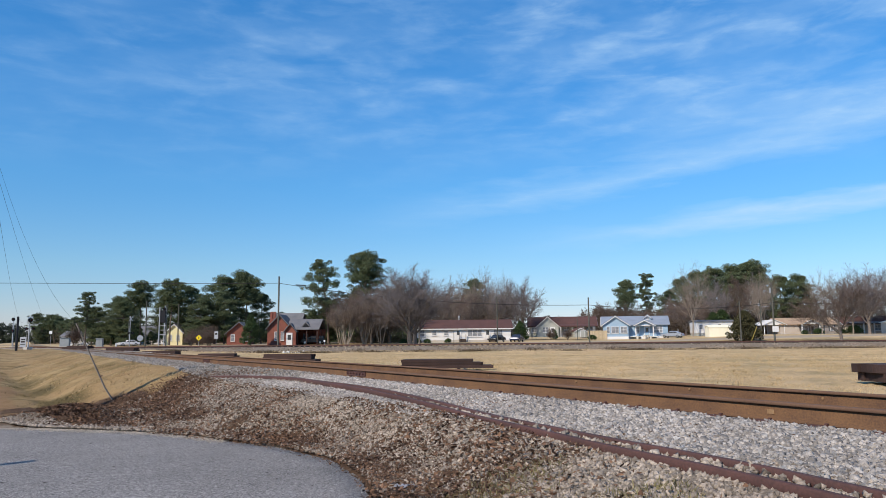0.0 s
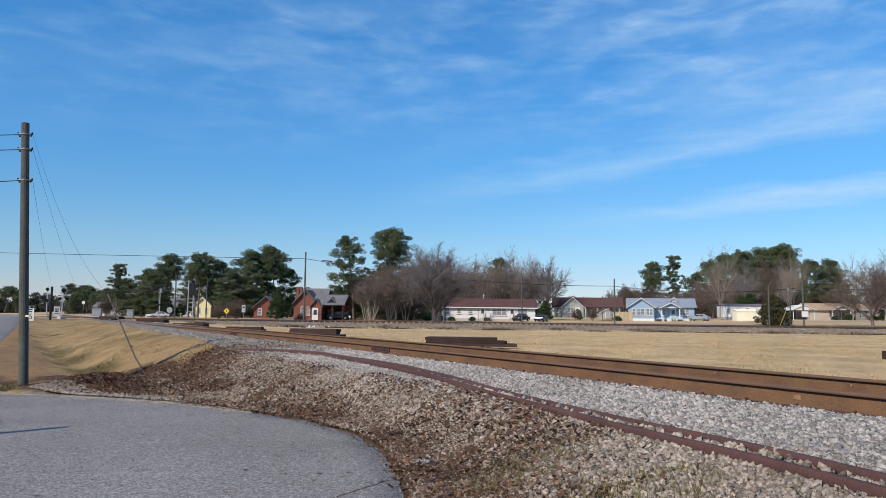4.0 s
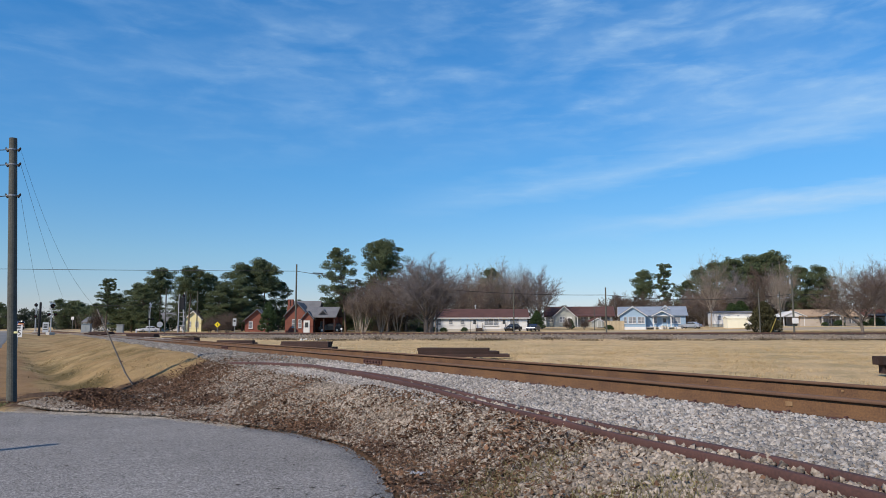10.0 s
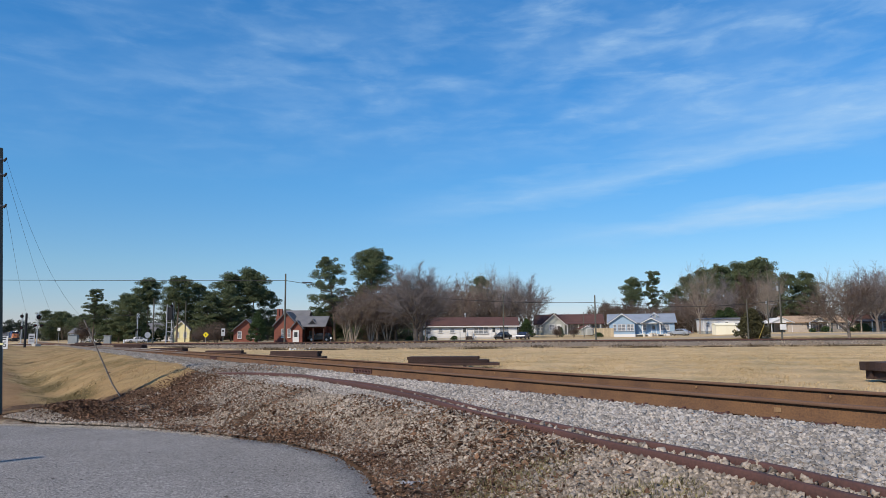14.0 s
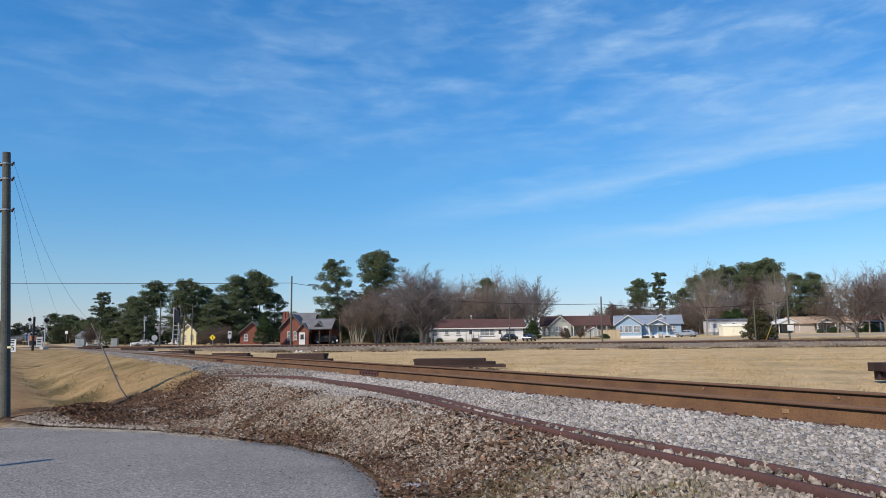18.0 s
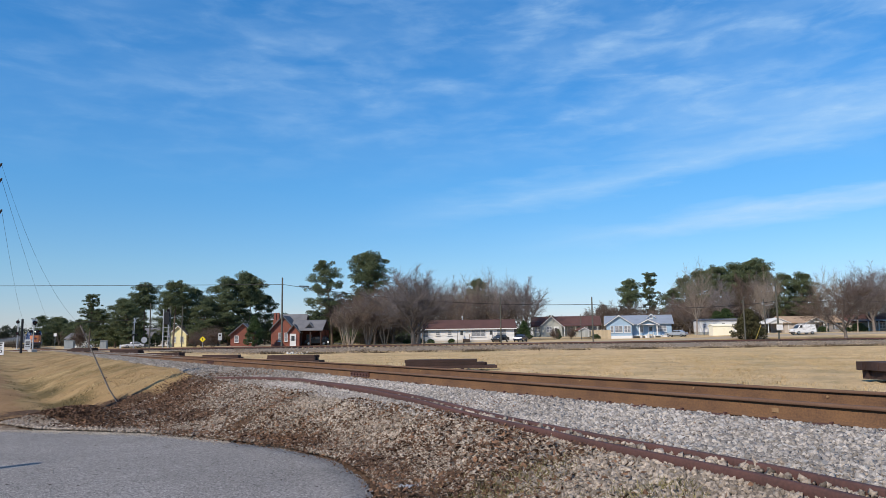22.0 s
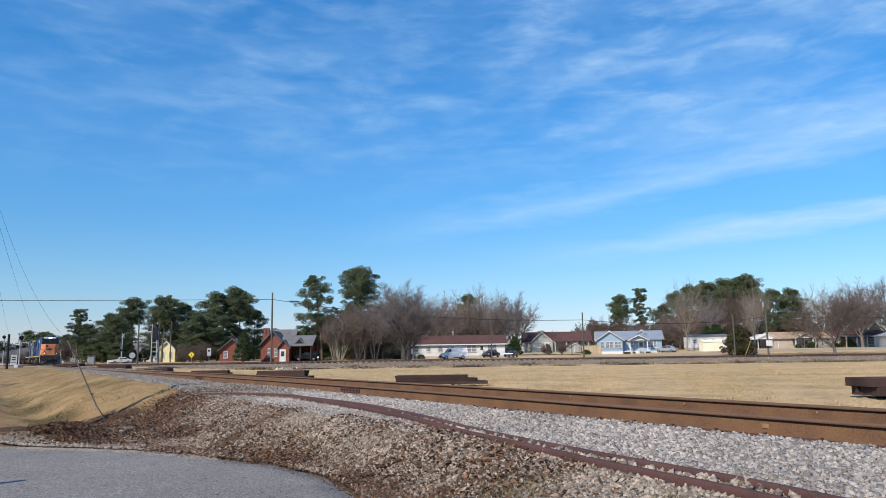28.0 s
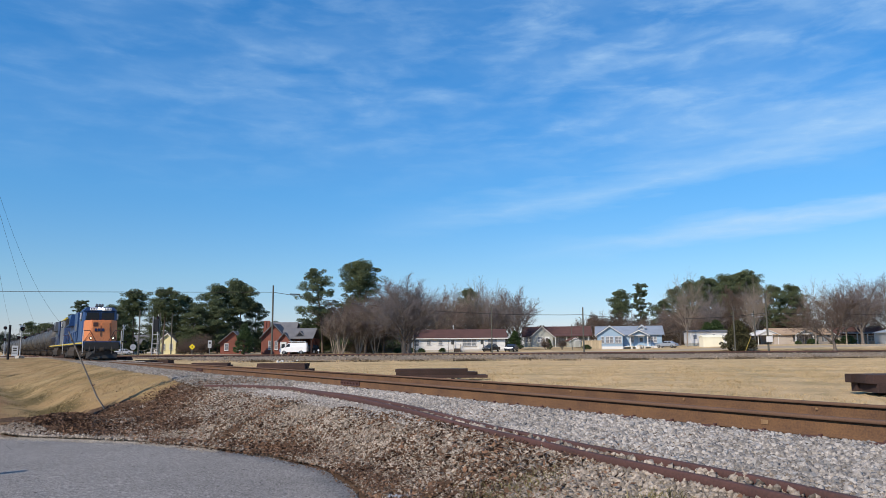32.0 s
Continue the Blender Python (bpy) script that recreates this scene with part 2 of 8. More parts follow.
TAN_BRUSH = material("tan winter twigs", (0.20, 0.155, 0.112), (0.115, 0.09, 0.066), 0.95, 0, 8, 0.4, 0.5, 0)
FAR_PINE = material("distant pine foliage", (0.062, 0.074, 0.048), (0.036, 0.046, 0.034), 0.85, 0, 3, 0.1, 0.5, 0, island=0.3)
NEEDLES = material("pine needles", (0.118, 0.145, 0.068), (0.060, 0.080, 0.042), 0.8, 0, 3, 0.3, 0.5, 0, island=0.4)
LEAVES = material("evergreen leaves", (0.055, 0.09, 0.03), (0.03, 0.05, 0.018), 0.6, 0, 3, 0.3, 0.5, 0, island=0.4)
CEDAR = material("cedar foliage", (0.072, 0.068, 0.030), (0.042, 0.040, 0.018), 0.8, 0, 3, 0.3, 0.5, 0, island=0.4)
TYRE = material("tyre rubber", (0.02, 0.02, 0.02), None, 0.85, 0, 30, 2, 0.3, 0.1)
CHROME = material("dull chrome", (0.5, 0.5, 0.5), None, 0.3, 0.9, 30, 2, 0.2, 0)

# ---- mesh helpers ----


def part(name, bm, mat, parent=None, label="", smooth=False):
    """Links a bmesh as one mesh object, under a thing or a part."""
    me = bpy.data.meshes.new(name)
    bm.to_mesh(me)
    bm.free()
    me.materials.append(mat)
    if smooth:
        me.shade_smooth()
    ob = new(name, me)
    if parent is not None:
        ob.parent = parent
    if label:
        ob["label"] = label
    return ob


def raw(name, verts, faces, mat, parent=None, label=""):
    """A joined mesh from arrays, for what is too small to pick apart."""
    me = bpy.data.meshes.new(name)
    verts = np.asarray(verts, dtype=np.float32)
    faces = np.asarray(faces, dtype=np.int32)
    n, k = faces.shape
    me.vertices.add(len(verts))
    me.vertices.foreach_set("co", verts.ravel())
    me.loops.add(n * k)
    me.loops.foreach_set("vertex_index", faces.ravel())
    me.polygons.add(n)
    me.polygons.foreach_set("loop_start", np.arange(0, n * k, k, dtype=np.int32))
    me.polygons.foreach_set("loop_total", np.full(n, k, dtype=np.int32))
    me.update(calc_edges=True)
    me.validate()
    me.materials.append(mat)
    ob = new(name, me)
    if parent is not None:
        ob.parent = parent
    if label:
        ob["label"] = label
    return ob


def thing(name, m, label, category, group="", kind=""):
    """An Empty at a thing's base that carries its parts."""
    ob = new(name)
    ob.matrix_basis = m
    ob.empty_display_size = 0.2
    return tagged(ob, label, category, group, kind)


def box(bm, c, s, bevel=0.0, m=None):
    """A box of size s about the centre c, its edges eased."""
    made = bmesh.ops.create_cube(bm, size=1.0)["verts"]
    t = Matrix.Translation(c) @ Matrix.Diagonal((*s, 1))
    bmesh.ops.transform(bm, matrix=(m @ t) if m else t, verts=made)
    if bevel:
        edges = list({e for v in made for e in v.link_edges})
        bmesh.ops.bevel(bm, geom=edges, offset=bevel, segments=2, affect="EDGES", profile=0.6)
    return bm


def tube(bm, a, b, r0, r1=None, n=10, caps=True):
    """A round or tapered bar from a to b."""
    a, b = Vector(a), Vector(b)
    r1 = r0 if r1 is None else r1
    d = b - a
    q = d.to_track_quat("Z", "Y").to_matrix().to_4x4()
    bmesh.ops.create_cone(bm, cap_ends=caps, segments=n, radius1=r0, radius2=r1, depth=d.length, matrix=Matrix.Translation((a + b) / 2) @ q)
    return bm


def slab(bm, outline, h0, h1, axis="y"):
    """A prism: an outline in the other two axes, drawn from h0 to h1 along the axis."""
    def at(u, v, h):
        return {"y": (u, h, v), "x": (h, u, v), "z": (u, v, h)}[axis]
    lo = [bm.verts.new(at(u, v, h0)) for u, v in outline]
    hi = [bm.verts.new(at(u, v, h1)) for u, v in outline]
    n = len(outline)
    bm.faces.new(lo[::-1])
    bm.faces.new(hi)
    for i in range(n):
        bm.faces.new((lo[i], lo[(i + 1) % n], hi[(i + 1) % n], hi[i]))
    bmesh.ops.recalc_face_normals(bm, faces=bm.faces[:])
    return bm


def B():
    return bmesh.new()


# ---- lie of the land ----
def track_x(y):
    return 7.677 - 0.5742 * y - 0.0001642 * y * y


def smooth(a, b, v):
    t = np.clip((v - a) / (b - a), 0, 1)
    return t * t * (3 - 2 * t)


def across(x, y):
    """Distance from the main track's centre line; the camera's side is negative."""
    return (x - track_x(y)) * 0.86


def pavement_z(x, y):
    d = -0.69 * (x + 1) + 0.72 * (y - 8.3)
    return np.minimum(0.20 - 0.028 * d, 0.30)


RAIL_Z = 1.07
SECOND_Y = 110.0


def rail_z(y):
    return RAIL_Z - 0.15 * smooth(15, 60, y)


PROFILE_P = [-9.0, -6.2, -4.6, -3.6, -2.9, -2.4, -1.6, -1.2, -0.68, -0.56, 0.56, 0.68, 1.2, 1.7, 3.2, 5.5, 60]
PROFILE_Z = [0.0, 0.0, 0.0, 0.22, 0.50, 0.70, 0.80, 0.885, 0.885, 0.85, 0.85, 0.885, 0.885, 0.80, 0.46, 0.36, 0.36]


# the paved lot: its ragged edge runs round from the pole to beside the camera
PAVE_EDGE = [(-60, 39), (-30, 26.2), (-18, 20.1), (-13, 17.4), (-10.5, 16.1), (-9.67, 15.52), (-8.01, 14.69), (-6.52, 13.95), (-5.14, 13.18), (-4.0, 12.19), (-3.11, 11.36), (-2.33, 10.57),
             (-1.82, 9.82), (-1.36, 9.13), (-0.87, 7.83), (-0.58, 6.6), (-0.38, 5.2), (-0.3, 3.0), (0.2, 0.0), (0.9, -4.0), (1.5, -12.0), (2.0, -30.0)]
EDGE_Y = [e[1] for e in PAVE_EDGE[::-1]]
EDGE_X = [e[0] for e in PAVE_EDGE[::-1]]


def off_paving(x, y):
    """Metres outside the paved lot's edge; negative on the paving."""
    return (x - np.interp(y, EDGE_Y, EDGE_X)) * np.interp(y, [8, 12, 16], [0.95, 0.65, 0.45])


def ground_z(x, y):
    x, y = np.asarray(x, float), np.asarray(y, float)
    p = across(x, y)
    # the camera's side: paving, then a ditch, then up to the level of the crossing
    low = pavement_z(x, np.minimum(y, 19)) + 0 * x
    ditch = -0.27 * np.exp(-((p + 5.3 + 0.06 * (y - 19)) / 0.7) ** 2) * smooth(19, 23, y) * (1 - smooth(40, 60, y))
    ditch = ditch + 0.12 * smooth(20, 24, y) + 0.38 * smooth(-6.4, -11.5, p) * smooth(20, 28, y)
    rise = smooth(26, 85, y)
    low = low * (1 - rise) + 0.72 * rise + ditch
    w = smooth(-4.9, -1.5, p)
    shoulder = np.interp(p, PROFILE_P, PROFILE_Z)
    grassy = smooth(19, 24, y)
    out = off_paving(x, y)
    near_side = low + shoulder * (0.86 - low) / 0.86 * smooth(0.0, 1.1, out) - 0.05 * smooth(0.05, -0.25, out)
    wide = smooth(-6.6, -2.1, p)
    near_grass = low * (1 - wide) + 0.84 * wide
    near_side = near_side * (1 - grassy) + near_grass * grassy
    field = np.interp(p, PROFILE_P, PROFILE_Z) - 0.55 * smooth(25, 90, y) * smooth(1.5, 8, p)
    left_up = smooth(-25, -50, x) * smooth(40, 95, y)
    field = field * (1 - left_up) + np.maximum(field, 0.68) * left_up
    z = np.where(p < 0, near_side, field)
    # second line, road and house plots beyond it
    second = np.interp(y, [100, 105.5, 107.8, 112.2, 114.5, 122], [0, 0.12, 1, 1, 0.75, 0.75])
    level = np.interp(y, [107, 112, 117, 124, 128, 150, 230, 600], [0.70, 0.70, 0.55, 0.72, 0.80, 0.95, 1.5, 3.0])
    beside = smooth(2.5, 26, p)
    level = np.where(y > 122, 0.78 * (1 - beside) + level * beside, level)
    level = level + smooth(128, 156, y) * (0.28 * smooth(-10, 20, x) + 0.75 * smooth(38, 66, x)) * (y < 400)
    z = np.where((y > 100) & (p > 0), z * (1 - second) + level * second, z)
    z = np.where(y > 122, level, z)
    far_left = smooth(100, 125, y) * (p <= 0)
    z = np.where(p <= 0, z * (1 - far_left) + 0.75 * far_left, z)
    return z


def gz(x, y):
    return float(ground_z(x, y))

# ---- ground ----


def steps(*runs):
    """Grid lines: (from, to, step) runs laid end to end."""
    out = []
    for a, b, d in runs:
        n = max(1, int(round((b - a) / d)))
        out += [a + (b - a) * i / n for i in range(n)]
    return np.array(out + [runs[-1][1]])


def mound(x, y):
    u = (x + 8.35) * 0.91 - (y - 16.55) * -0.41
    v = (x + 8.35) * -0.41 + (y - 16.55) * 0.91
    return 0.36 * np.exp(-(u / 1.35) ** 2 - (v / 0.75) ** 2)


def land():
    xs = steps((-1900, -400, 150), (-400, -150, 16), (-150, -60, 3), (-60, -24, 0.7), (-24, -9, 0.28), (-9, 4, 0.14), (4, 16, 0.28), (16, 60, 0.9), (60, 150, 3), (150, 400, 16), (400, 1900, 150))
    ys = steps((-300, -40, 40), (-40, 0, 4), (0, 4, 0.28), (4, 19, 0.14), (19, 26, 0.28), (26, 60, 0.6), (60, 135, 0.8), (135, 220, 4), (220, 600, 30), (600, 3200, 260))
    X, Y = np.meshgrid(xs, ys)
    Z = ground_z(X, Y) + mound(X, Y)
    rng = np.random.default_rng(3)
    P = across(X, Y)
    rough = np.where((P > -5) & (P < 1.5) & (Y < 22), 0.014, 0.02) * (Y < 130)
    Z += rng.normal(0, 1, Z.shape) * rough
    Z -= 0.22 * smooth(5.1, 4.4, np.abs(P + 14.09)) * smooth(18, 24, Y) * (Y < 262)
    Z += 0.03 * np.sin(X * 0.9 + Y * 0.37) * np.sin(Y * 0.71 - X * 0.3) * ((Y > 19) & (Y < 100))
    ny, nx = X.shape
    idx = np.arange(nx * ny).reshape(ny, nx)
    faces = np.stack([idx[:-1, :-1], idx[:-1, 1:], idx[1:, 1:], idx[1:, :-1]], -1).reshape(-1, 4)
    ob = raw("ground", np.stack([X, Y, Z], -1).reshape(-1, 3), faces, ground_material())
    me = ob.data
    me.shade_smooth()
    # what covers the ground where: red leaf litter, green gravel, blue mown lawn
    gravel = smooth(-5.2, -4.2, P) * smooth(4.2, 2.6, P) * smooth(21.5, 19.0, Y + 0.6 * np.sin(X * 2.1)) + smooth(-2.9, -1.9, P) * smooth(4.2, 2.6, P)
    gravel = np.maximum(gravel, smooth(105.5, 106.8, Y) * smooth(115.5, 114, Y) * (P > -3))
    gravel = np.maximum(gravel, (P < -3) * smooth(19.6, 18.2, Y) * smooth(-10.5, -8.5, X))
    litter = np.clip(1.2 - np.abs(P + 3.55 + 0.3 * np.sin(Y * 1.3)) / 0.65, 0, 1) * smooth(22.0, 20.4, Y) * 0.9
    off = off_paving(X, Y)
    litter = np.maximum(litter, smooth(1.6, 0.5, off) * (off > -0.3) * smooth(3, 4.5, Y) * smooth(11.5, 9.5, Y))
    litter = np.maximum(litter, np.clip(mound(X, Y) / 0.12, 0, 1))
    litter = np.maximum(litter, np.exp(-((X + 7.2) / 2.4) ** 2 - ((Y - 18.9) / 1.5) ** 2))
    dirt = smooth(-2.2, -2.9, P) * smooth(6.5, 9.5, Y) * smooth(22.2, 20.6, Y) * (off_paving(X, Y) > 0.1)
    litter = np.maximum(litter, 0.8 * dirt * (0.75 + 0.35 * np.sin(X * 2.7 + Y) * np.sin(Y * 1.9)))
    lawn = smooth(2.5, 6.0, P) * (Y < 106)
    lawn = np.maximum(lawn, 0.8 * smooth(134, 140, Y))
    weeds = np.exp(-((P + 5.3 + 0.06 * (Y - 19) + 0.25 * np.sin(Y * 0.8)) / 0.75) ** 2) * (0.7 + 0.3 * np.sin(Y * 0.9)) * smooth(20, 22.5, Y) * smooth(48, 34, Y)
    # bare orange earth beyond the ditch, brown scraped earth along the crest
    soil = smooth(-5.9, -6.6, P + 0.06 * (Y - 19) + 0.3 * np.sin(Y * 0.6)) * smooth(17.5, 19, Y) * smooth(75, 45, Y)
    soil = np.maximum(soil, 0.4 * smooth(-2.3, -2.9, P + 0.4 * np.sin(Y * 0.4)) * smooth(27, 44, Y) * smooth(100, 80, Y))
    layer = me.attributes.new("bare_soil", "FLOAT", "POINT")
    layer.data.foreach_set("value", np.clip(soil, 0, 1).astype(np.float32).ravel())
    col = me.color_attributes.new("cover", "FLOAT_COLOR", "POINT")
    data = np.stack([np.clip(litter, 0, 1), np.clip(gravel, 0, 1), np.clip(lawn, 0, 1), weeds], -1).astype(np.float32)
    col.data.foreach_set("color", data.ravel())
    return tagged(ob, "dry tan winter grass, gravel shoulder and brown leaf litter", "ground", kind="structure")


def ground_material():
    m = bpy.data.materials.new("earth and dry grass")
    m.use_nodes = True
    nodes, links = m.node_tree.nodes, m.node_tree.links
    b = nodes["Principled BSDF"]
    b.inputs["Roughness"].default_value, b.inputs["Specular IOR Level"].default_value = 0.95, 0.1
    co = nodes.new("ShaderNodeTexCoord").outputs["Object"]

    def noise_of(scale, detail=4, rough=0.6):
        n = nodes.new("ShaderNodeTexNoise")
        n.inputs["Scale"].default_value, n.inputs["Detail"].default_value, n.inputs["Roughness"].default_value = scale, detail, rough
        links.new(co, n.inputs["Vector"])
        return n.outputs[0]

    def two(c0, c1, fac, low=0.35, high=0.65):
        r = nodes.new("ShaderNodeMapRange")
        r.inputs["From Min"].default_value, r.inputs["From Max"].default_value = low, high
        links.new(fac, r.inputs["Value"])
        x = nodes.new("ShaderNodeMix")
        x.data_type = "RGBA"
        for key, c in (("A", c0), ("B", c1)):
            if isinstance(c, tuple):
                x.inputs[key].default_value = (*c, 1)
            else:
                links.new(c, x.inputs[key])
        links.new(r.outputs[0], x.inputs["Factor"])
        return x.outputs["Result"]

    big, mid, fine = noise_of(0.12), noise_of(0.9), noise_of(22, 7, 0.8)
    grass = two(two((0.31, 0.225, 0.112), (0.20, 0.135, 0.066), mid), (0.39, 0.29, 0.15), fine, 0.4, 0.7)
    grass = two(grass, (0.27, 0.175, 0.085), big, 0.46, 0.66)
    grass = two(grass, (0.16, 0.115, 0.05), noise_of(0.45, 6, 0.68), 0.47, 0.64)
    lawn = two(two((0.50, 0.36, 0.20), (0.39, 0.28, 0.155), big, 0.4, 0.62), (0.57, 0.42, 0.25), fine, 0.42, 0.7)
    lawn = two(lawn, (0.29, 0.225, 0.12), noise_of(0.5, 6, 0.7), 0.47, 0.66)
    lawn = two(lawn, (0.25, 0.205, 0.105), noise_of(0.075, 5, 0.65), 0.50, 0.70)
    gravel = two((0.24, 0.205, 0.17), (0.11, 0.088, 0.07), fine, 0.4, 0.62)
    litter = two(two((0.105, 0.064, 0.04), (0.05, 0.032, 0.021), fine, 0.38, 0.62), (0.20, 0.15, 0.11), noise_of(5, 6, 0.75), 0.55, 0.72)
    cover = nodes.new("ShaderNodeVertexColor")
    cover.layer_name = "cover"
    sep = nodes.new("ShaderNodeSeparateColor")
    links.new(cover.outputs[0], sep.inputs[0])

    def torn(v):
        a = nodes.new("ShaderNodeMath")
        a.operation = "ADD"
        links.new(v, a.inputs[0])
        s = nodes.new("ShaderNodeMath")
        s.operation = "MULTIPLY_ADD"
        links.new(noise_of(3.5, 5, 0.7), s.inputs[0])
        s.inputs[1].default_value, s.inputs[2].default_value = 0.9, -0.45
        links.new(s.outputs[0], a.inputs[1])
        return a.outputs[0]

    c = two(grass, (0.105, 0.08, 0.036), torn(cover.outputs[1]), 0.3, 0.85)
    earth = nodes.new("ShaderNodeAttribute")
    earth.attribute_name = "bare_soil"
    c = two(c, two(two((0.25, 0.155, 0.08), (0.175, 0.105, 0.052), noise_of(0.6, 6, 0.7)), (0.30, 0.20, 0.105), fine, 0.45, 0.75), torn(earth.outputs["Fac"]), 0.3, 0.75)
    c = two(c, lawn, sep.outputs[2], 0.2, 0.8)
    c = two(c, gravel, torn(sep.outputs[1]), 0.35, 0.65)
    c = two(c, litter, torn(sep.outputs[0]), 0.35, 0.65)
    links.new(c, b.inputs["Base Color"])
    bp = nodes.new("ShaderNodeBump")
    bp.inputs["Strength"].default_value, bp.inputs["Distance"].default_value = 0.6, 0.05
    links.new(fine, bp.inputs["Height"])
    links.new(bp.outputs[0], b.inputs["Normal"])
    return m


land()


def asphalt_material():
    m = bpy.data.materials.new("worn asphalt")
    m.use_nodes = True
    nodes, links = m.node_tree.nodes, m.node_tree.links
    b = nodes["Principled BSDF"]
    b.inputs["Roughness"].default_value, b.inputs["Specular IOR Level"].default_value = 0.95, 0.06
    co = nodes.new("ShaderNodeTexCoord").outputs["Object"]
    grit = nodes.new("ShaderNodeTexVoronoi")
    grit.inputs["Scale"].default_value = 75
    links.new(co, grit.inputs["Vector"])
    patch = nodes.new("ShaderNodeTexNoise")
    patch.inputs["Scale"].default_value, patch.inputs["Detail"].default_value = 0.55, 5
    links.new(co, patch.inputs["Vector"])
    fine = nodes.new("ShaderNodeTexNoise")
    fine.inputs["Scale"].default_value, fine.inputs["Detail"].default_value = 22, 4
    links.new(co, fine.inputs["Vector"])
    r = nodes.new("ShaderNodeValToRGB")
    r.color_ramp.elements[0].position, r.color_ramp.elements[0].color = 0.3, (0.142, 0.135, 0.132, 1)
    r.color_ramp.elements[1].position, r.color_ramp.elements[1].color = 0.72, (0.250, 0.236, 0.228, 1)
    mixv = nodes.new("ShaderNodeMath")
    mixv.operation = "MULTIPLY_ADD"
    mixv.inputs[1].default_value, mixv.inputs[2].default_value = 0.75, 0.12
    links.new(fine.outputs[0], mixv.inputs[0])
    links.new(mixv.outputs[0], r.inputs["Fac"])
    hs = nodes.new("ShaderNodeHueSaturation")
    vr = nodes.new("ShaderNodeMapRange")
    vr.inputs["From Min"].default_value, vr.inputs["From Max"].default_value = 0.3, 0.7
    vr.inputs["To Min"].default_value, vr.inputs["To Max"].default_value = 0.86, 1.14
    links.new(patch.outputs[0], vr.inputs["Value"])
    sp = nodes.new("ShaderNodeMath")
    sp.operation = "MULTIPLY"
    gr = nodes.new("ShaderNodeMapRange")
    gr.inputs["To Min"].default_value, gr.inputs["To Max"].default_value = 0.5, 1.6
    sc = nodes.new("ShaderNodeSeparateColor")
    links.new(grit.outputs["Color"], sc.inputs[0])
    links.new(sc.outputs[0], gr.inputs["Value"])
    links.new(gr.outputs[0], sp.inputs[0])
    links.new(vr.outputs[0], sp.inputs[1])
    links.new(sp.outputs[0], hs.inputs["Value"])
    links.new(r.outputs[0], hs.inputs["Color"])
    links.new(hs.outputs[0], b.inputs["Base Color"])
    bp = nodes.new("ShaderNodeBump")
    bp.inputs["Strength"].default_value, bp.inputs["Distance"].default_value = 0.5, 0.006
    links.new(grit.outputs["Distance"], bp.inputs["Height"])
    links.new(bp.outputs[0], b.inputs["Normal"])
    return m


def shadow_post():
    """A slim post added beside the lot, out of view, to shadow the paving."""
    x, y = -8.48, 6.50
    ob = thing("marker_post", pose(x, y, float(pavement_z(x, y))), "unseen slim wooden post added to shadow the paved lot", "post")
    bm = B()
    tube(bm, (0, 0, -0.2), (0.06, 0, 3.75), 0.10, 0.085, 12)
    part("shaft", bm, POLE_WOOD, ob)


shadow_post()


def paving():
    rng = random.Random(5)
    pts = []
    for (x0, y0), (x1, y1) in zip(PAVE_EDGE, PAVE_EDGE[1:]):
        n = max(1, int(math.hypot(x1 - x0, y1 - y0) / 0.22))
        for i in range(min(n, 60)):
            f = i / min(n, 60)
            j = 0.035 if abs(x0) < 13 else 0
            pts.append((x0 + (x1 - x0) * f + rng.gauss(0, j), y0 + (y1 - y0) * f + rng.gauss(0, j)))
    pts.append(PAVE_EDGE[-1])
    cx, cy = -24.0, -2.0
    verts, faces, n = [], [], len(pts)
    rings = [1.0, 0.998, 0.985, 0.93, 0.86, 0.76, 0.64, 0.5, 0.3, 0.02]
    for k in rings:
        for x, y in pts:
            u, v = cx + (x - cx) * k, cy + (y - cy) * k
            verts.append((u, v, float(pavement_z(u, min(v, 19))) + (0.012 if k < 1 else -0.06)))
    for r in range(len(rings) - 1):
        for i in range(n - 1):
            a = r * n + i
            faces.append((a, a + 1, a + n + 1, a + n))
    ob = raw("pavement", verts, faces, asphalt_material())
    ob.data.flip_normals()
    return tagged(ob, "grey worn asphalt lot with a crumbling edge", "pavement", kind="structure")


paving()

# ---- tracks ----
RAIL_WEB = [(-0.070, 0.0), (0.070, 0.0), (0.070, 0.012), (0.022, 0.030), (0.009, 0.045), (0.009, 0.136), (-0.009, 0.136), (-0.009, 0.045), (-0.022, 0.030), (-0.070, 0.012)]
RAIL_HEAD = [(-0.030, 0.136), (0.030, 0.136), (0.037, 0.141), (0.036, 0.160), (0.026, 0.168), (-0.026, 0.168), (-0.036, 0.160), (-0.037, 0.141)]


def sweep(path, outline, closed_ends=True):
    """Draws an outline (across, up) along a path of 3D points; returns verts, quads."""
    verts, faces = [], []
    n = len(outline)
    for i, p in enumerate(path):
        a, b = Vector(path[max(i - 1, 0)]), Vector(path[min(i + 1, len(path) - 1)])
        d = (b - a)
        side = Vector((d.y, -d.x, 0)).normalized()
        for u, v in outline:
            q = Vector(p) + side * u
            verts.append((q.x, q.y, q.z + v))
    for i in range(len(path) - 1):
        for j in range(n):
            k = (j + 1) % n
            faces.append((i * n + j, i * n + k, (i + 1) * n + k, (i + 1) * n + j))
    return verts, faces


def track_point(y, off):
    """A point beside the main line's centre, off metres to the field side."""
    slope = -0.5742 - 2 * 0.0001642 * y
    k = 1 / math.hypot(1, slope)
    return track_x(y) + off * k, y - off * slope * k


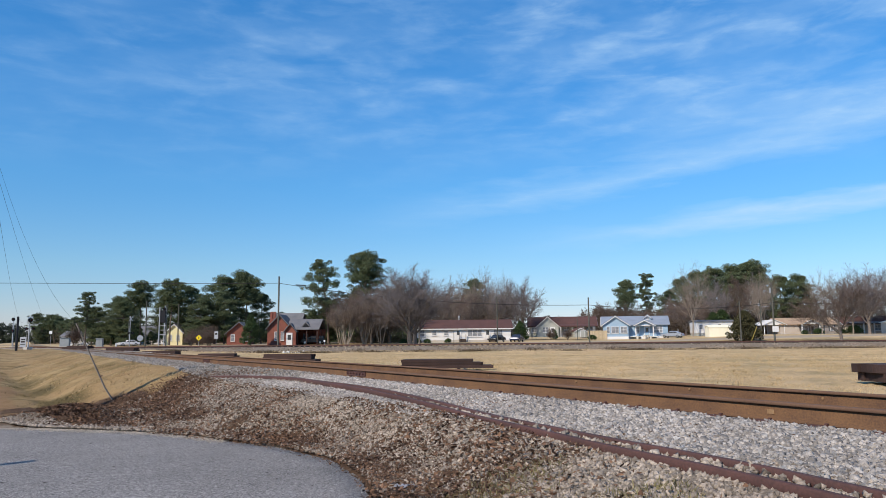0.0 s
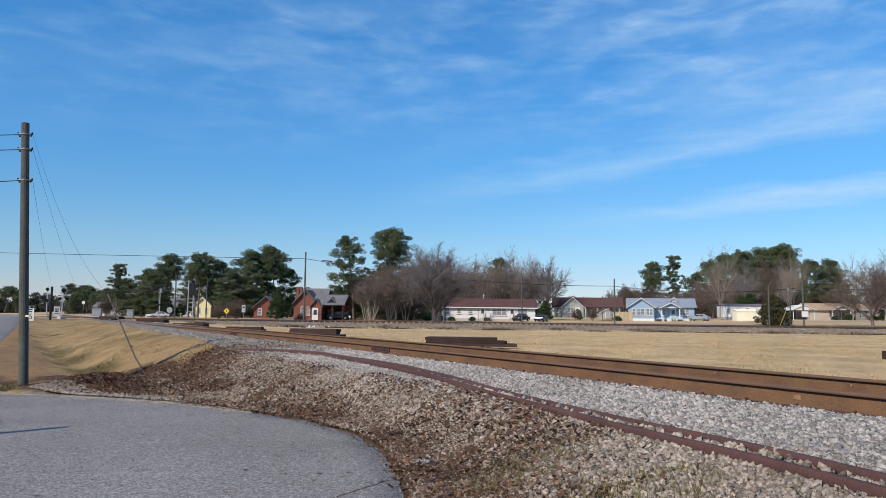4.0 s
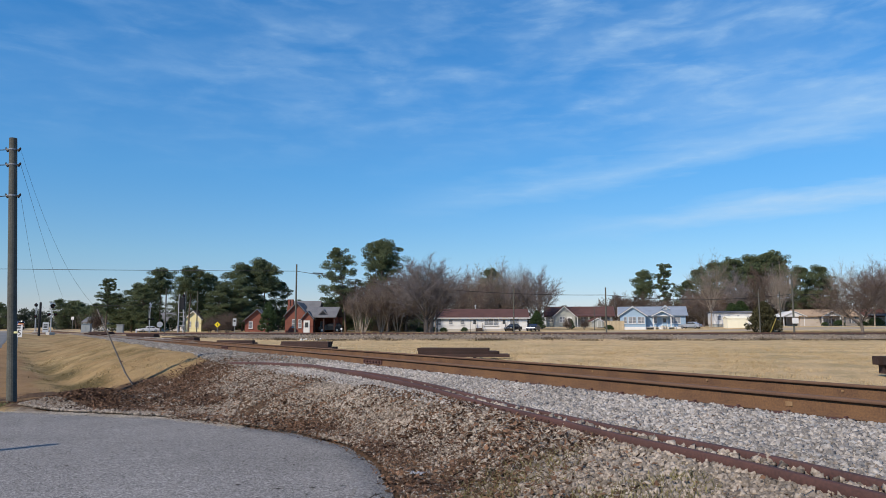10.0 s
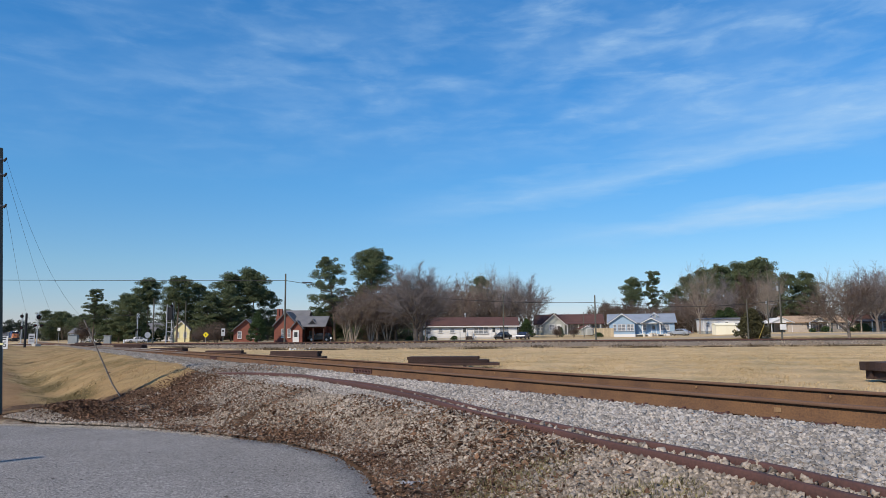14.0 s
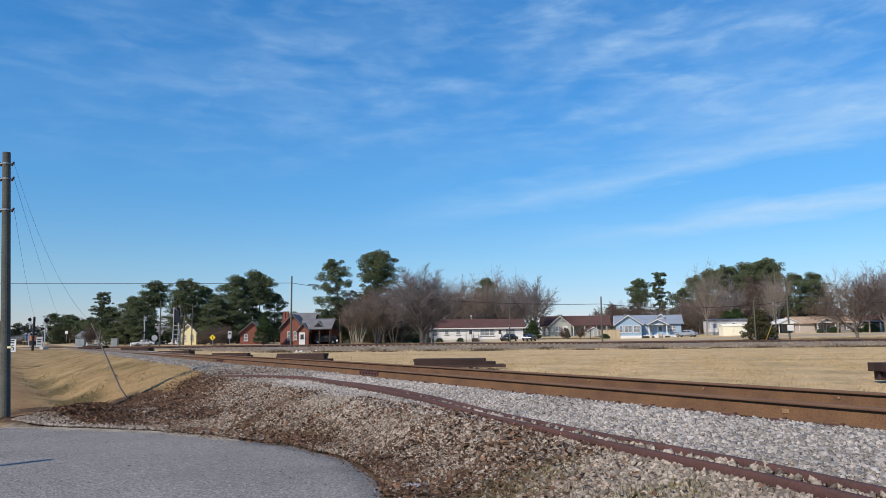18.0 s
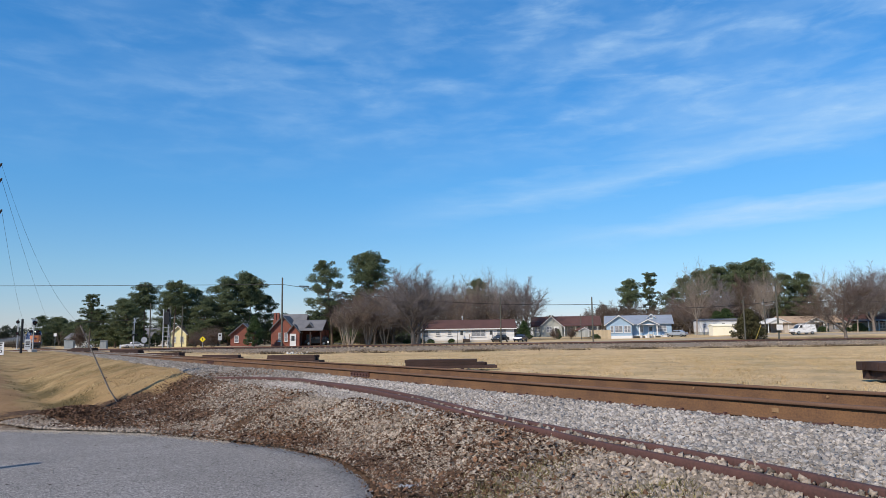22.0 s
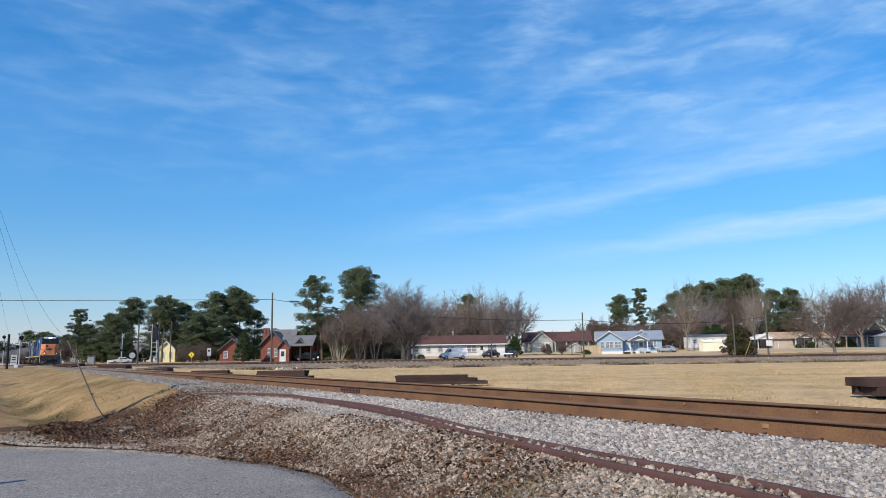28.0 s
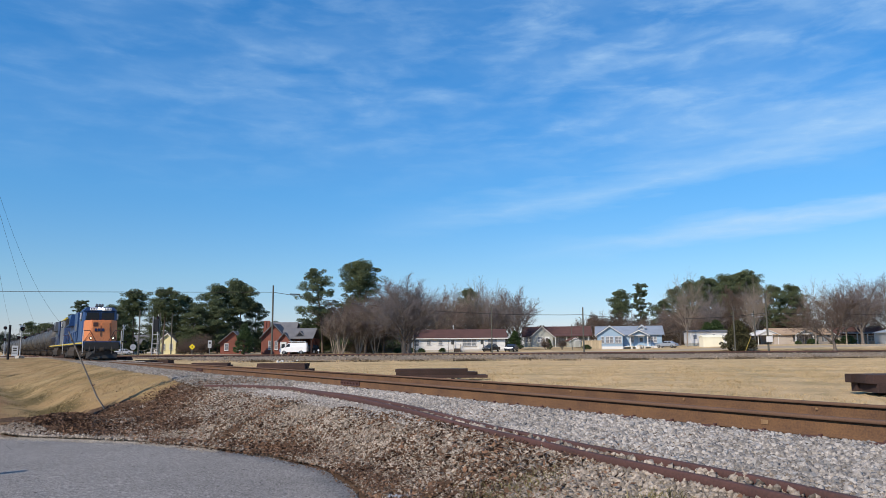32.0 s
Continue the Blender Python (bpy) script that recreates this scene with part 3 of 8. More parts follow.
track = thing("railway_track", Matrix(), "rusty main line rails on grey ballast", "railway track", kind="structure")
GAUGE = 0.755
for off in (-GAUGE, GAUGE):
    path = []
    for y in steps((-14, 40, 0.8), (40, 130, 3), (130, 1150, 17)):
        x2, y2 = track_point(y, off)
        path.append((x2, y2, float(rail_z(y)) - 0.168))
    v, f = sweep(path, RAIL_WEB)
    rail = raw("rail", v, f, RUST, track, "rust brown steel rail")
    v, f = sweep(path, RAIL_HEAD)
    raw("railhead", v, f, RAIL_TOP, rail, "dark worn railhead")

bm = B()
box(bm, (0, 0, -0.09), (2.6, 0.22, 0.18), 0.012)
tie_mesh = part("tie", bm, TIE, track)
y = -4.0
while y < 62:
    slope = -0.5742 - 2 * 0.0001642 * y
    ob = tie_mesh if y == -4.0 else new("tie", tie_mesh.data)
    ob.parent = track
    ob.matrix_basis = Matrix.Translation((track_x(y), y, float(rail_z(y)) - 0.215)) @ Matrix.Rotation(math.atan2(1, slope) - math.pi / 2, 4, "Z")
    y += 0.53 * 0.867

# spike heads and tie plates beside the near rail, bolted joint bars, painted marks
bm = B()
box(bm, (0, 0, 0.012), (0.035, 0.025, 0.026), 0.005)
spike_ob = part("spike", bm, RUST_DARK, track)
bm = B()
box(bm, (0, 0, 0.006), (0.34, 0.19, 0.014), 0.003)
plate_ob = part("tie_plate", bm, RUST_DARK, track)


def along_pose(y, off, z, turn=0.0):
    slope = -0.5742 - 2 * 0.0001642 * y
    x2, y2 = track_point(y, off)
    return Matrix.Translation((x2, y2, z)) @ Matrix.Rotation(math.atan2(1, slope) - math.pi / 2 + turn, 4, "Z")


first = True
for i in range(46):
    y = 2.0 + i * 0.53 * 0.867
    for off in (-GAUGE, GAUGE):
        ob = plate_ob if first else new("tie_plate", plate_ob.data)
        ob.parent = track
        ob.matrix_basis = along_pose(y, off, float(rail_z(y)) - 0.172)
        for s in (-0.085, 0.085):
            o2 = spike_ob if first else new("spike", spike_ob.data)
            first = False
            o2.parent = track
            o2.matrix_basis = along_pose(y + (0.04 if s > 0 else -0.04), off + s, float(rail_z(y)) - 0.165)


def joint_bar(y, off, side, length=0.9):
    bm = B()
    slab(bm, [(0, 0.028), (0.034 * side, 0.036), (0.026 * side, 0.06), (0.026 * side, 0.105), (0.036 * side, 0.124), (0, 0.13)], -length / 2, length / 2)
    bar = part("joint_bar", bm, RUST_DARK, track)
    bar.matrix_basis = along_pose(y, off + 0.008 * side, float(rail_z(y)) - 0.168)
    for k in range(6):
        bm = B()
        tube(bm, (0.03 * side, 0, 0.082), (0.062 * side, 0, 0.082), 0.018, n=6)
        bolt = part("bolt", bm, RUST_DARK, bar)
        bolt.matrix_basis = pose(0, -length * 0.42 + k * length * 0.168, 0)
    return bar


joint_bar(15.2, -GAUGE, -1)
joint_bar(27.0, -GAUGE, -1)
MARK = material("faded chalk mark", (0.28, 0.18, 0.095), (0.19, 0.11, 0.058), 0.9, 0, 60, 8, 0.5, 0)
for y in (4.6, 6.0, 7.45, 9.0, 10.9, 13.0, 15.4):
    bm = B()
    tube(bm, (-0.011, 0, 0), (-0.019, 0, 0), 0.014, n=10)
    mark = part("paint_mark", bm, MARK, track)
    mark.matrix_basis = along_pose(y, GAUGE, float(rail_z(y)) - 0.168 + 0.09)
bm = B()
box(bm, (-0.0125, 0, 0.075), (0.004, 0.07, 0.04))
mark = part("paint_mark", bm, MARK, track)
mark.matrix_basis = along_pose(7.05, -GAUGE, float(rail_z(7.05)) - 0.168)

# a pair of old rails half sunk in the shoulder, bent away from the track
SUNK = [(-0.030, -0.105), (0.030, -0.105), (0.032, -0.006), (0.024, 0.003), (-0.024, 0.003), (-0.032, -0.006)]
OLD = [(3.15, 2.2), (2.2, 4.25), (1.85, 4.98), (1.33, 5.99), (0.78, 7.17), (0.27, 8.32), (-0.44, 10.05), (-1.47, 12.21), (-2.55, 14.25), (-3.25, 15.5), (-4.8, 17.5), (-5.9, 18.7)]


def bend(points, step=0.35):
    """Points along a smooth line through the given ones."""
    out = []
    for i in range(len(points) - 1):
        p0, p1, p2, p3 = (Vector(points[min(max(i + k, 0), len(points) - 1)]) for k in (-1, 0, 1, 2))
        n = max(1, int((p2 - p1).length / step))
        for j in range(n):
            t = j / n
            out.append(0.5 * ((2 * p1) + (p2 - p0) * t + (2 * p0 - 5 * p1 + 4 * p2 - p3) * t * t + (3 * p1 - p0 - 3 * p2 + p3) * t ** 3))
    out.append(Vector(points[-1]))
    return out


old_rails = thing("old_rails", Matrix(), "pair of bent rust red rails half sunk in ballast", "rail")
near_line = bend(OLD)
OLD_TOP = []
for gap, rise in ((0.0, 0.062), (0.15, 0.06)):
    path = []
    for i, q in enumerate(near_line):
        d = near_line[min(i + 1, len(near_line) - 1)] - near_line[max(i - 1, 0)]
        side = Vector((d.y, -d.x)).normalized()
        side = side if side.x > 0 else -side
        close = gap * float(np.clip((15.5 - q.y) / 4.0, 0.25, 1))
        u, v = q.x + side.x * close, q.y + side.y * close
        path.append((u, v, gz(u, v) + rise + 0.034 * float(np.clip((q.y - 8) / 4, 0, 1))))
    v, f = sweep(path[::-1], SUNK)
    raw("rail", v, f, RUST_DARK, old_rails)
    OLD_TOP.append(np.array(path))
rng = np.random.default_rng(41)
n = 900
k = rng.integers(0, len(near_line) - 1, n)
w = rng.uniform(0, 1, n)[:, None]
mid_line = (OLD_TOP[0] + OLD_TOP[1]) / 2
TROUGH = (mid_line[k] * (1 - w) + mid_line[k + 1] * w)[:, :2] + rng.normal(0, 0.035, (n, 2))

# the second line across the field
second = thing("branch_track", Matrix(), "second railway line on a pale ballast bank", "railway track", kind="structure")
for off in (-GAUGE, GAUGE):
    path = [(x, SECOND_Y + off, 0.85) for x in steps((-75, 190, 5))]
    v, f = sweep(path, RAIL_WEB)
    rail = raw("rail", v, f, RUST_DARK, second)
    v, f = sweep(path, RAIL_HEAD)
    raw("railhead", v, f, RAIL_TOP, rail)
for i in range(290):
    x = -74 + i * 0.85
    ob = new("tie", tie_mesh.data)
    ob.parent = second
    ob.matrix_basis = Matrix.Translation((x, SECOND_Y, 0.86)) @ Matrix.Rotation(math.pi / 2, 4, "Z")

# ---- loose stones ----
CUBE = np.array([(-1, -1, -1), (1, -1, -1), (1, 1, -1), (-1, 1, -1), (-1, -1, 1), (1, -1, 1), (1, 1, 1), (-1, 1, 1)], float)
CUBE_F = np.array([(0, 3, 2, 1), (4, 5, 6, 7), (0, 1, 5, 4), (1, 2, 6, 5), (2, 3, 7, 6), (3, 0, 4, 7)])


def over(x, y):
    """The height at which loose things lie."""
    return ground_z(x, y) + mound(x, y) + 0.05 * np.exp(-((off_paving(x, y) - 0.12) / 0.2) ** 2) * (y < 20)


def stones(name, xy, size, mat, parent, seed, lift=0.35, label="", paved=False):
    """Broken stones at the given places, each its own jagged block."""
    rng = np.random.default_rng(seed)
    xy = xy if paved else xy[(off_paving(xy[:, 0], xy[:, 1]) > 0.03) | (xy[:, 1] > 40)]
    n = len(xy)
    s = size * rng.uniform(0.5, 1.45, n)
    shape = CUBE[None] * rng.uniform([0.6, 0.5, 0.35], [1.15, 0.95, 0.8], (n, 3))[:, None] + rng.normal(0, 0.19, (n, 8, 3))
    q = rng.normal(size=(n, 4))
    q /= np.linalg.norm(q, axis=1)[:, None]
    w, x, y, z = q.T
    R = np.stack([1 - 2 * (y * y + z * z), 2 * (x * y - w * z), 2 * (x * z + w * y), 2 * (x * y + w * z), 1 - 2 * (x * x + z * z), 2 * (y * z - w * x),
                  2 * (x * z - w * y), 2 * (y * z + w * x), 1 - 2 * (x * x + y * y)], -1).reshape(n, 3, 3)
    v = np.einsum("nij,nkj->nki", R, shape) * (s / 2)[:, None, None]
    base = np.stack([xy[:, 0], xy[:, 1], (pavement_z(xy[:, 0], xy[:, 1]) + 0.012 if paved else over(xy[:, 0], xy[:, 1])) + s * lift * rng.uniform(-0.3, 1.0, n)], -1)
    v += base[:, None]
    f = (CUBE_F[None] + (np.arange(n) * 8)[:, None, None]).reshape(-1, 4)
    ob = raw(name, v.reshape(-1, 3), f, mat, parent, label)
    ob["kind"] = "stuff"
    return ob


trough_stones = stones("stone_fill", TROUGH, 0.045, STONE_OLD, old_rails, 42, 0.2)
trough_stones.location.z = 0.03


def strewn(seed, n, y0, y1, p0, p1, near=1.0):
    """Places along the main line, p metres beside its centre, thicker towards the camera."""
    rng = np.random.default_rng(seed)
    y = y0 + (y1 - y0) * rng.uniform(0, 1, n) ** near
    p = rng.uniform(p0, p1, n)
    return np.stack([track_x(y) + p / 0.86, y], -1)


ballast = thing("ballast", Matrix(), "loose grey crushed stone under the rails", "ballast", kind="stuff")
a = strewn(1, 82000, 2.0, 16, -2.35, -0.85)
stones("stone_bed", a, 0.037, STONE, ballast, 11)
a = strewn(2, 16000, 2.0, 17, 0.88, 2.4)
stones("stone_bed", a, 0.06, STONE, ballast, 12)
STONE_DULL = material("weathered ballast", (0.28, 0.255, 0.23), (0.13, 0.115, 0.10), 0.95, 0, 30, 2.0, 0.5, 0.3, 0.01, island=0.45)
a = strewn(3, 36000, 16, 60, -2.4, -0.86, 1.6)
stones("stone_bed", a, 0.052, STONE_DULL, ballast, 13)
a = strewn(23, 9000, 16, 60, 0.9, 2.2, 1.6)
stones("stone_bed", a, 0.065, STONE, ballast, 33)
a = strewn(22, 12000, 2.0, 30, -0.62, 0.62)
stones("stone_bed", a, 0.045, STONE_RUST, ballast, 34, 0.15)
def patchy(a, most, seed):
    """Thins the stones where earth and leaves lie open between them."""
    rng = np.random.default_rng(seed)
    x, y = a[:, 0], a[:, 1]
    v = np.sin(x * 1.7 + y * 0.9) + np.sin(y * 2.3 - x * 1.1 + 2) + 0.8 * np.sin(x * 4.3 + y * 3.1) + 0.8 * np.sin(y * 5.2 - x * 3.7 + 1)
    open_ = most * np.maximum(smooth(6.0, 10.5, y) * smooth(-2.35, -3.0, across(x, y)), smooth(1.9, 0.8, off_paving(x, y)) * smooth(11, 9, y))
    return a[(v / 2.2 + rng.normal(0, 0.7, len(a)) > -1.0 + 0.85 * open_)]


a = strewn(4, 41000, 1.0, 13.8, -3.3, -2.1)
stones("stone_bed", patchy(a, 1.15, 1), 0.035, STONE_OLD, ballast, 14, 0.25)
a = strewn(44, 24000, 1.0, 13.8, -4.7, -3.2)
stones("stone_bed", patchy(a, 1.15, 2), 0.033, STONE_OLD, ballast, 35, 0.25)
rng = np.random.default_rng(45)
n = 9000
y = rng.uniform(4, 12, n)
a = np.stack([np.interp(y, EDGE_Y, EDGE_X) + rng.uniform(0.02, 1.2, n), y], -1)
stones("stone_bed", a[::2], 0.036, STONE_OLD, ballast, 36, 0.3)
a = strewn(5, 24000, 11.5, 20, -5.2, -2.15)
stones("stone_bed", patchy(a, 1.05, 3), 0.040, STONE_OLD, ballast, 15, 0.25)
rng = np.random.default_rng(8)
n = 13000
a = np.stack([rng.uniform(-9.5, -4.0, n), np.zeros(n)], -1)
a[:, 1] = 14.2 + (-a[:, 0] - 7.0) * 0.52 + rng.uniform(0.1, 0.85, n)
stones("stone_bed", a, 0.035, STONE_OLD, ballast, 16, 0.25)
rng = np.random.default_rng(9)
n = 13000
a = np.stack([rng.uniform(-60, 120, n), rng.uniform(105.2, 107.9, n)], -1)
a = a[np.sin(a[:, 0] * 0.31) + np.sin(a[:, 0] * 0.83 + 1) + rng.normal(0, 0.6, n) > -0.9]
stones("stone_bed", a, 0.11, STONE_TAN, ballast, 17, 0.3)


def flakes(name, xy, size, mat, parent, seed):
    """Fallen leaves and chips lying every way."""
    rng = np.random.default_rng(seed)
    xy = xy[off_paving(xy[:, 0], xy[:, 1]) > rng.normal(0.0, 0.12, len(xy))]
    n = len(xy)
    z = over(xy[:, 0], xy[:, 1]) + rng.uniform(0.005, 0.05, n)
    c = np.stack([xy[:, 0], xy[:, 1], z], -1)
    u = rng.normal(size=(n, 3)) * [1, 1, 0.45]
    u /= np.linalg.norm(u, axis=1)[:, None]
    w = rng.normal(size=(n, 3)) * [1, 1, 0.6]
    s = size * rng.uniform(0.5, 1.4, n)[:, None]
    v = np.stack([c - u * s, c + w * s * 0.35, c + u * s, c - w * s * 0.35], 1)
    ob = raw(name, v.reshape(-1, 3), np.arange(n * 4).reshape(n, 4), mat, parent)
    ob["kind"] = "stuff"
    return ob


SPECK = material("dark leaf specks", (0.05, 0.042, 0.038), None, 0.9, 0, 40, 2, 0.3, 0)
rng = np.random.default_rng(61)
n = 90
y = rng.uniform(5.5, 15, n)
x = np.interp(y, EDGE_Y, EDGE_X) - 0.1 - rng.exponential(3.0, n)
z = pavement_z(x, y) + 0.02
ang = rng.uniform(0, 6.3, n)
ln = rng.uniform(0.012, 0.04, n)
d = np.stack([np.cos(ang) * ln, np.sin(ang) * ln, 0 * ln], -1)
e = np.stack([-np.sin(ang) * ln * 0.35, np.cos(ang) * ln * 0.35, ln * 0.25], -1)
c = np.stack([x, y, z], -1)
specks = raw("fallen_leaves", np.stack([c - d, c - e + [0, 0, 0.012], c + d, c + e], 1).reshape(-1, 3), np.arange(n * 4).reshape(n, 4), SPECK)
tagged(specks, "few dark dry leaves scattered on the asphalt", "leaves", kind="stuff")
litter = thing("leaf_litter", Matrix(), "dark brown fallen leaves and bark chips along the paving", "leaf litter", kind="stuff")
rng = np.random.default_rng(21)
y = rng.uniform(2.5, 19.5, 16000)
p = rng.normal(-3.75, 0.42, 16000) + 0.25 * np.sin(y * 1.3)
flakes("leaves", np.stack([track_x(y) + p / 0.86, y], -1), 0.024, LEAF_LITTER, litter, 22)
y = 4.0 + 7.0 * rng.uniform(0, 1, 40000)
x = np.interp(y, EDGE_Y, EDGE_X) + np.abs(rng.normal(0, 0.8, 40000)) * (1 + 0.5 * np.sin(y * 2.2))
flakes("leaves", np.stack([x, y], -1), 0.013, LEAF_LITTER, litter, 26)
y = rng.uniform(9.5, 21.0, 66000)
p = rng.uniform(-5.2, -2.2, 66000)
y[:34000] = rng.uniform(6.0, 13, 34000)
ok = np.sin(y * 2.3 + p * 1.7) + np.sin(p * 4.1 - y * 0.9) + rng.normal(0, 0.7, 66000) > -0.3
flakes("leaves", np.stack([track_x(y) + p / 0.86, y], -1)[ok], 0.028, LEAF_LITTER, litter, 25)
a = np.stack([rng.normal(-8.35, 1.05, 14000), rng.normal(0, 0.5, 14000)], -1)
a[:, 1] += 16.55 - (a[:, 0] + 8.35) * 0.42
flakes("leaves", a, 0.034, LEAF_LITTER, litter, 23)
a = np.stack([rng.normal(-7.0, 1.5, 20000), rng.normal(18.9, 1.05, 20000)], -1)
flakes("leaves", a, 0.03, LEAF_LITTER, litter, 24)


def blades(name, xy, height, mat, parent, seed, width=0.012):
    """Grass blades, each a thin leaning spike."""
    rng = np.random.default_rng(seed)
    n = len(xy)
    c = np.stack([xy[:, 0], xy[:, 1], ground_z(xy[:, 0], xy[:, 1]) - 0.01], -1)
    h = height * rng.uniform(0.4, 1.5, n)
    ang = rng.uniform(0, 2 * np.pi, n)
    side = np.stack([np.cos(ang), np.sin(ang), np.zeros(n)], -1) * (width * rng.uniform(0.6, 1.5, n))[:, None]
    lean = rng.normal(0, 0.55, (n, 2)) * h[:, None]
    tip = c + np.stack([lean[:, 0], lean[:, 1], h], -1)
    v = np.stack([c - side, c + side, tip], 1)
    ob = raw(name, v.reshape(-1, 3), np.arange(n * 3).reshape(n, 3), mat, parent)
    ob["kind"] = "stuff"
    return ob


grass = thing("grass", Matrix(), "dry straw-coloured winter grass on field and bank", "grass", kind="stuff")


def field_points(seed, n, x0, x1, y0, y1, keep, power=1.0):
    rng = np.random.default_rng(seed)
    x = rng.uniform(x0, x1, n)
    y = y0 + (y1 - y0) * rng.uniform(0, 1, n) ** power
    ok = keep(x, y)
    return np.stack([x[ok], y[ok]], -1)


f1 = field_points(31, 190000, -12, 30, 7, 40, lambda x, y: (across(x, y) > 3.4) & (np.abs(x) < y * 0.72), 1.0)
blades("grass_blades", f1, 0.045, PALE_GRASS, grass, 32, 0.009)
f2 = field_points(33, 120000, -50, 75, 38, 105, lambda x, y: (across(x, y) > 4.0) & (np.abs(x) < y * 0.72), 1.2)
blades("grass_blades", f2, 0.07, PALE_GRASS, grass, 34, 0.02)
f3 = field_points(35, 150000, -30, -4, 18.5, 60, lambda x, y: (across(x, y) < -2.5 - 0.3 * np.sin(x * 3)) & (across(x, y) > -4.75 - 0.06 * (y - 19) - 0.3 * np.sin(y * 0.9)) & (y > 20.9 + 0.45 * np.sin(x * 2.3) - 1.5 * (x < -9.7)), 1.5)
blades("grass_blades", f3, 0.034, DRY_GRASS, grass, 36, 0.007)
DITCH_WEED = material("ditch weeds", (0.16, 0.125, 0.055), (0.095, 0.072, 0.034), 0.95, 0, 20, 0.3, 0.5, 0, island=0.4)
rng = np.random.default_rng(37)
n = 9000
y = 20.5 + 30 * rng.uniform(0, 1, n) ** 1.4
p = -5.35 - 0.06 * (y - 19) + rng.normal(0, 0.34, n) + 0.2 * np.sin(y * 1.1)
ok = np.sin(y * 1.7) + np.sin(y * 0.63 + 1) + rng.normal(0, 0.6, n) > -0.3
blades("weed_blades", np.stack([track_x(y) + p / 0.86, y], -1)[ok], 0.055, DITCH_WEED, grass, 38, 0.009)
TUSSOCK = material("pale tussocks", (0.43, 0.33, 0.18), (0.30, 0.215, 0.11), 0.95, 0, 20, 0.4, 0.5, 0, island=0.3)


def tussocks(seed, centres, per, spread, height, mat, width):
    """Tufts of longer grass, many blades from one foot."""
    rng = np.random.default_rng(seed)
    c = np.repeat(centres, per, 0) + rng.normal(0, spread, (len(centres) * per, 2))
    return blades("grass_tufts", c, height, mat, grass, seed + 1, width)


def on_bank(x, y):
    p = across(x, y)
    return (p < -2.6) & (p > -4.9 - 0.06 * (y - 19)) & (y > 21.2) & (np.sin(x * 1.3 + y * 0.8) + np.sin(y * 1.9 - x) > -0.6)


tussocks(71, field_points(70, 2600, -30, -5, 20, 55, on_bank, 1.4), 12, 0.12, 0.05, TUSSOCK, 0.008)
tussocks(73, field_points(72, 3200, -10, 30, 9, 60, lambda x, y: (across(x, y) > 3.6) & (np.abs(x) < y * 0.7) & (np.sin(x * 0.5 + y * 0.2) + np.sin(y * 0.37 - x * 0.21) > -0.3), 1.0), 12, 0.11, 0.06, TUSSOCK, 0.009)
VERGE = material("green verge weeds", (0.12, 0.145, 0.05), (0.10, 0.09, 0.035), 0.9, 0, 20, 0.6, 0.5, 0, island=0.35)
rng = np.random.default_rng(52)
n = 9000
x = rng.uniform(-16, -9.6, n)
edge = np.interp(x, [e[0] for e in PAVE_EDGE], [e[1] for e in PAVE_EDGE])
blades("verge_blades", np.stack([x, edge + np.abs(rng.normal(0.1, 0.4, n))], -1), 0.07, VERGE, grass, 53, 0.012)
# grit worn loose on the asphalt
rng = np.random.default_rng(54)
n = 30000
y = 5.0 + 11.0 * rng.uniform(0, 1, n)
x = np.interp(y, EDGE_Y, EDGE_X) - 0.03 - 9.0 * rng.uniform(0, 1, n) ** 1.4
GRIT = material("asphalt grit", (0.22, 0.212, 0.21), (0.16, 0.155, 0.152), 0.95, 0, 60, 3, 0.5, 0, island=0.3)
grit = thing("grit", Matrix(), "fine loose grit on the grey asphalt", "grit", kind="stuff")
stones("grit_grains", np.stack([x, y], -1), 0.011, GRIT, grit, 55, 0.1, paved=True)
# pale dust and fine stone along the edge of the lot
rng = np.random.default_rng(62)
n = 9000
x = rng.uniform(-11.5, -3.4, n)
edge = np.interp(x, [e[0] for e in PAVE_EDGE], [e[1] for e in PAVE_EDGE])
DUST = material("pale edge gravel", (0.37, 0.33, 0.285), (0.25, 0.215, 0.18), 0.95, 0, 60, 1.5, 0.5, 0.2, island=0.3)
stones("edge_gravel", np.stack([x, edge + rng.normal(0.02, 0.16, n)], -1), 0.015, DUST, grit, 63, 0.15, paved=True)
# a crack with dead weeds across the corner of the lot
CRACK = material("dark crack", (0.035, 0.03, 0.026), (0.06, 0.05, 0.04), 0.95, 0, 60, 4, 0.5, 0)
crack = thing("crack", Matrix(), "thin dark crack with dead weeds in the asphalt", "crack", kind="structure")
line = bend([(-1.35, 5.05), (-1.12, 5.42), (-0.97, 5.73), (-0.84, 5.98), (-0.66, 6.31)], 0.06)
rng = np.random.default_rng(64)
wander = [Vector((q.x + rng.normal(0, 0.008), q.y + rng.normal(0, 0.008))) for q in line]
v, f = sweep([(q.x, q.y, float(pavement_z(q.x, q.y)) + 0.012) for q in wander], [(-0.007, 0.0), (0.007, 0.0), (0.005, 0.004), (-0.005, 0.004)])
raw("crack_line", v, f, CRACK, crack)
n = 260
at = rng.integers(0, len(wander), n)
xy = np.array([tuple(wander[i]) for i in at]) + rng.normal(0, 0.012, (n, 2))
weed = blades("crack_weeds", xy, 0.022, CRACK, crack, 65, 0.003)
weed.location.z = 0.03
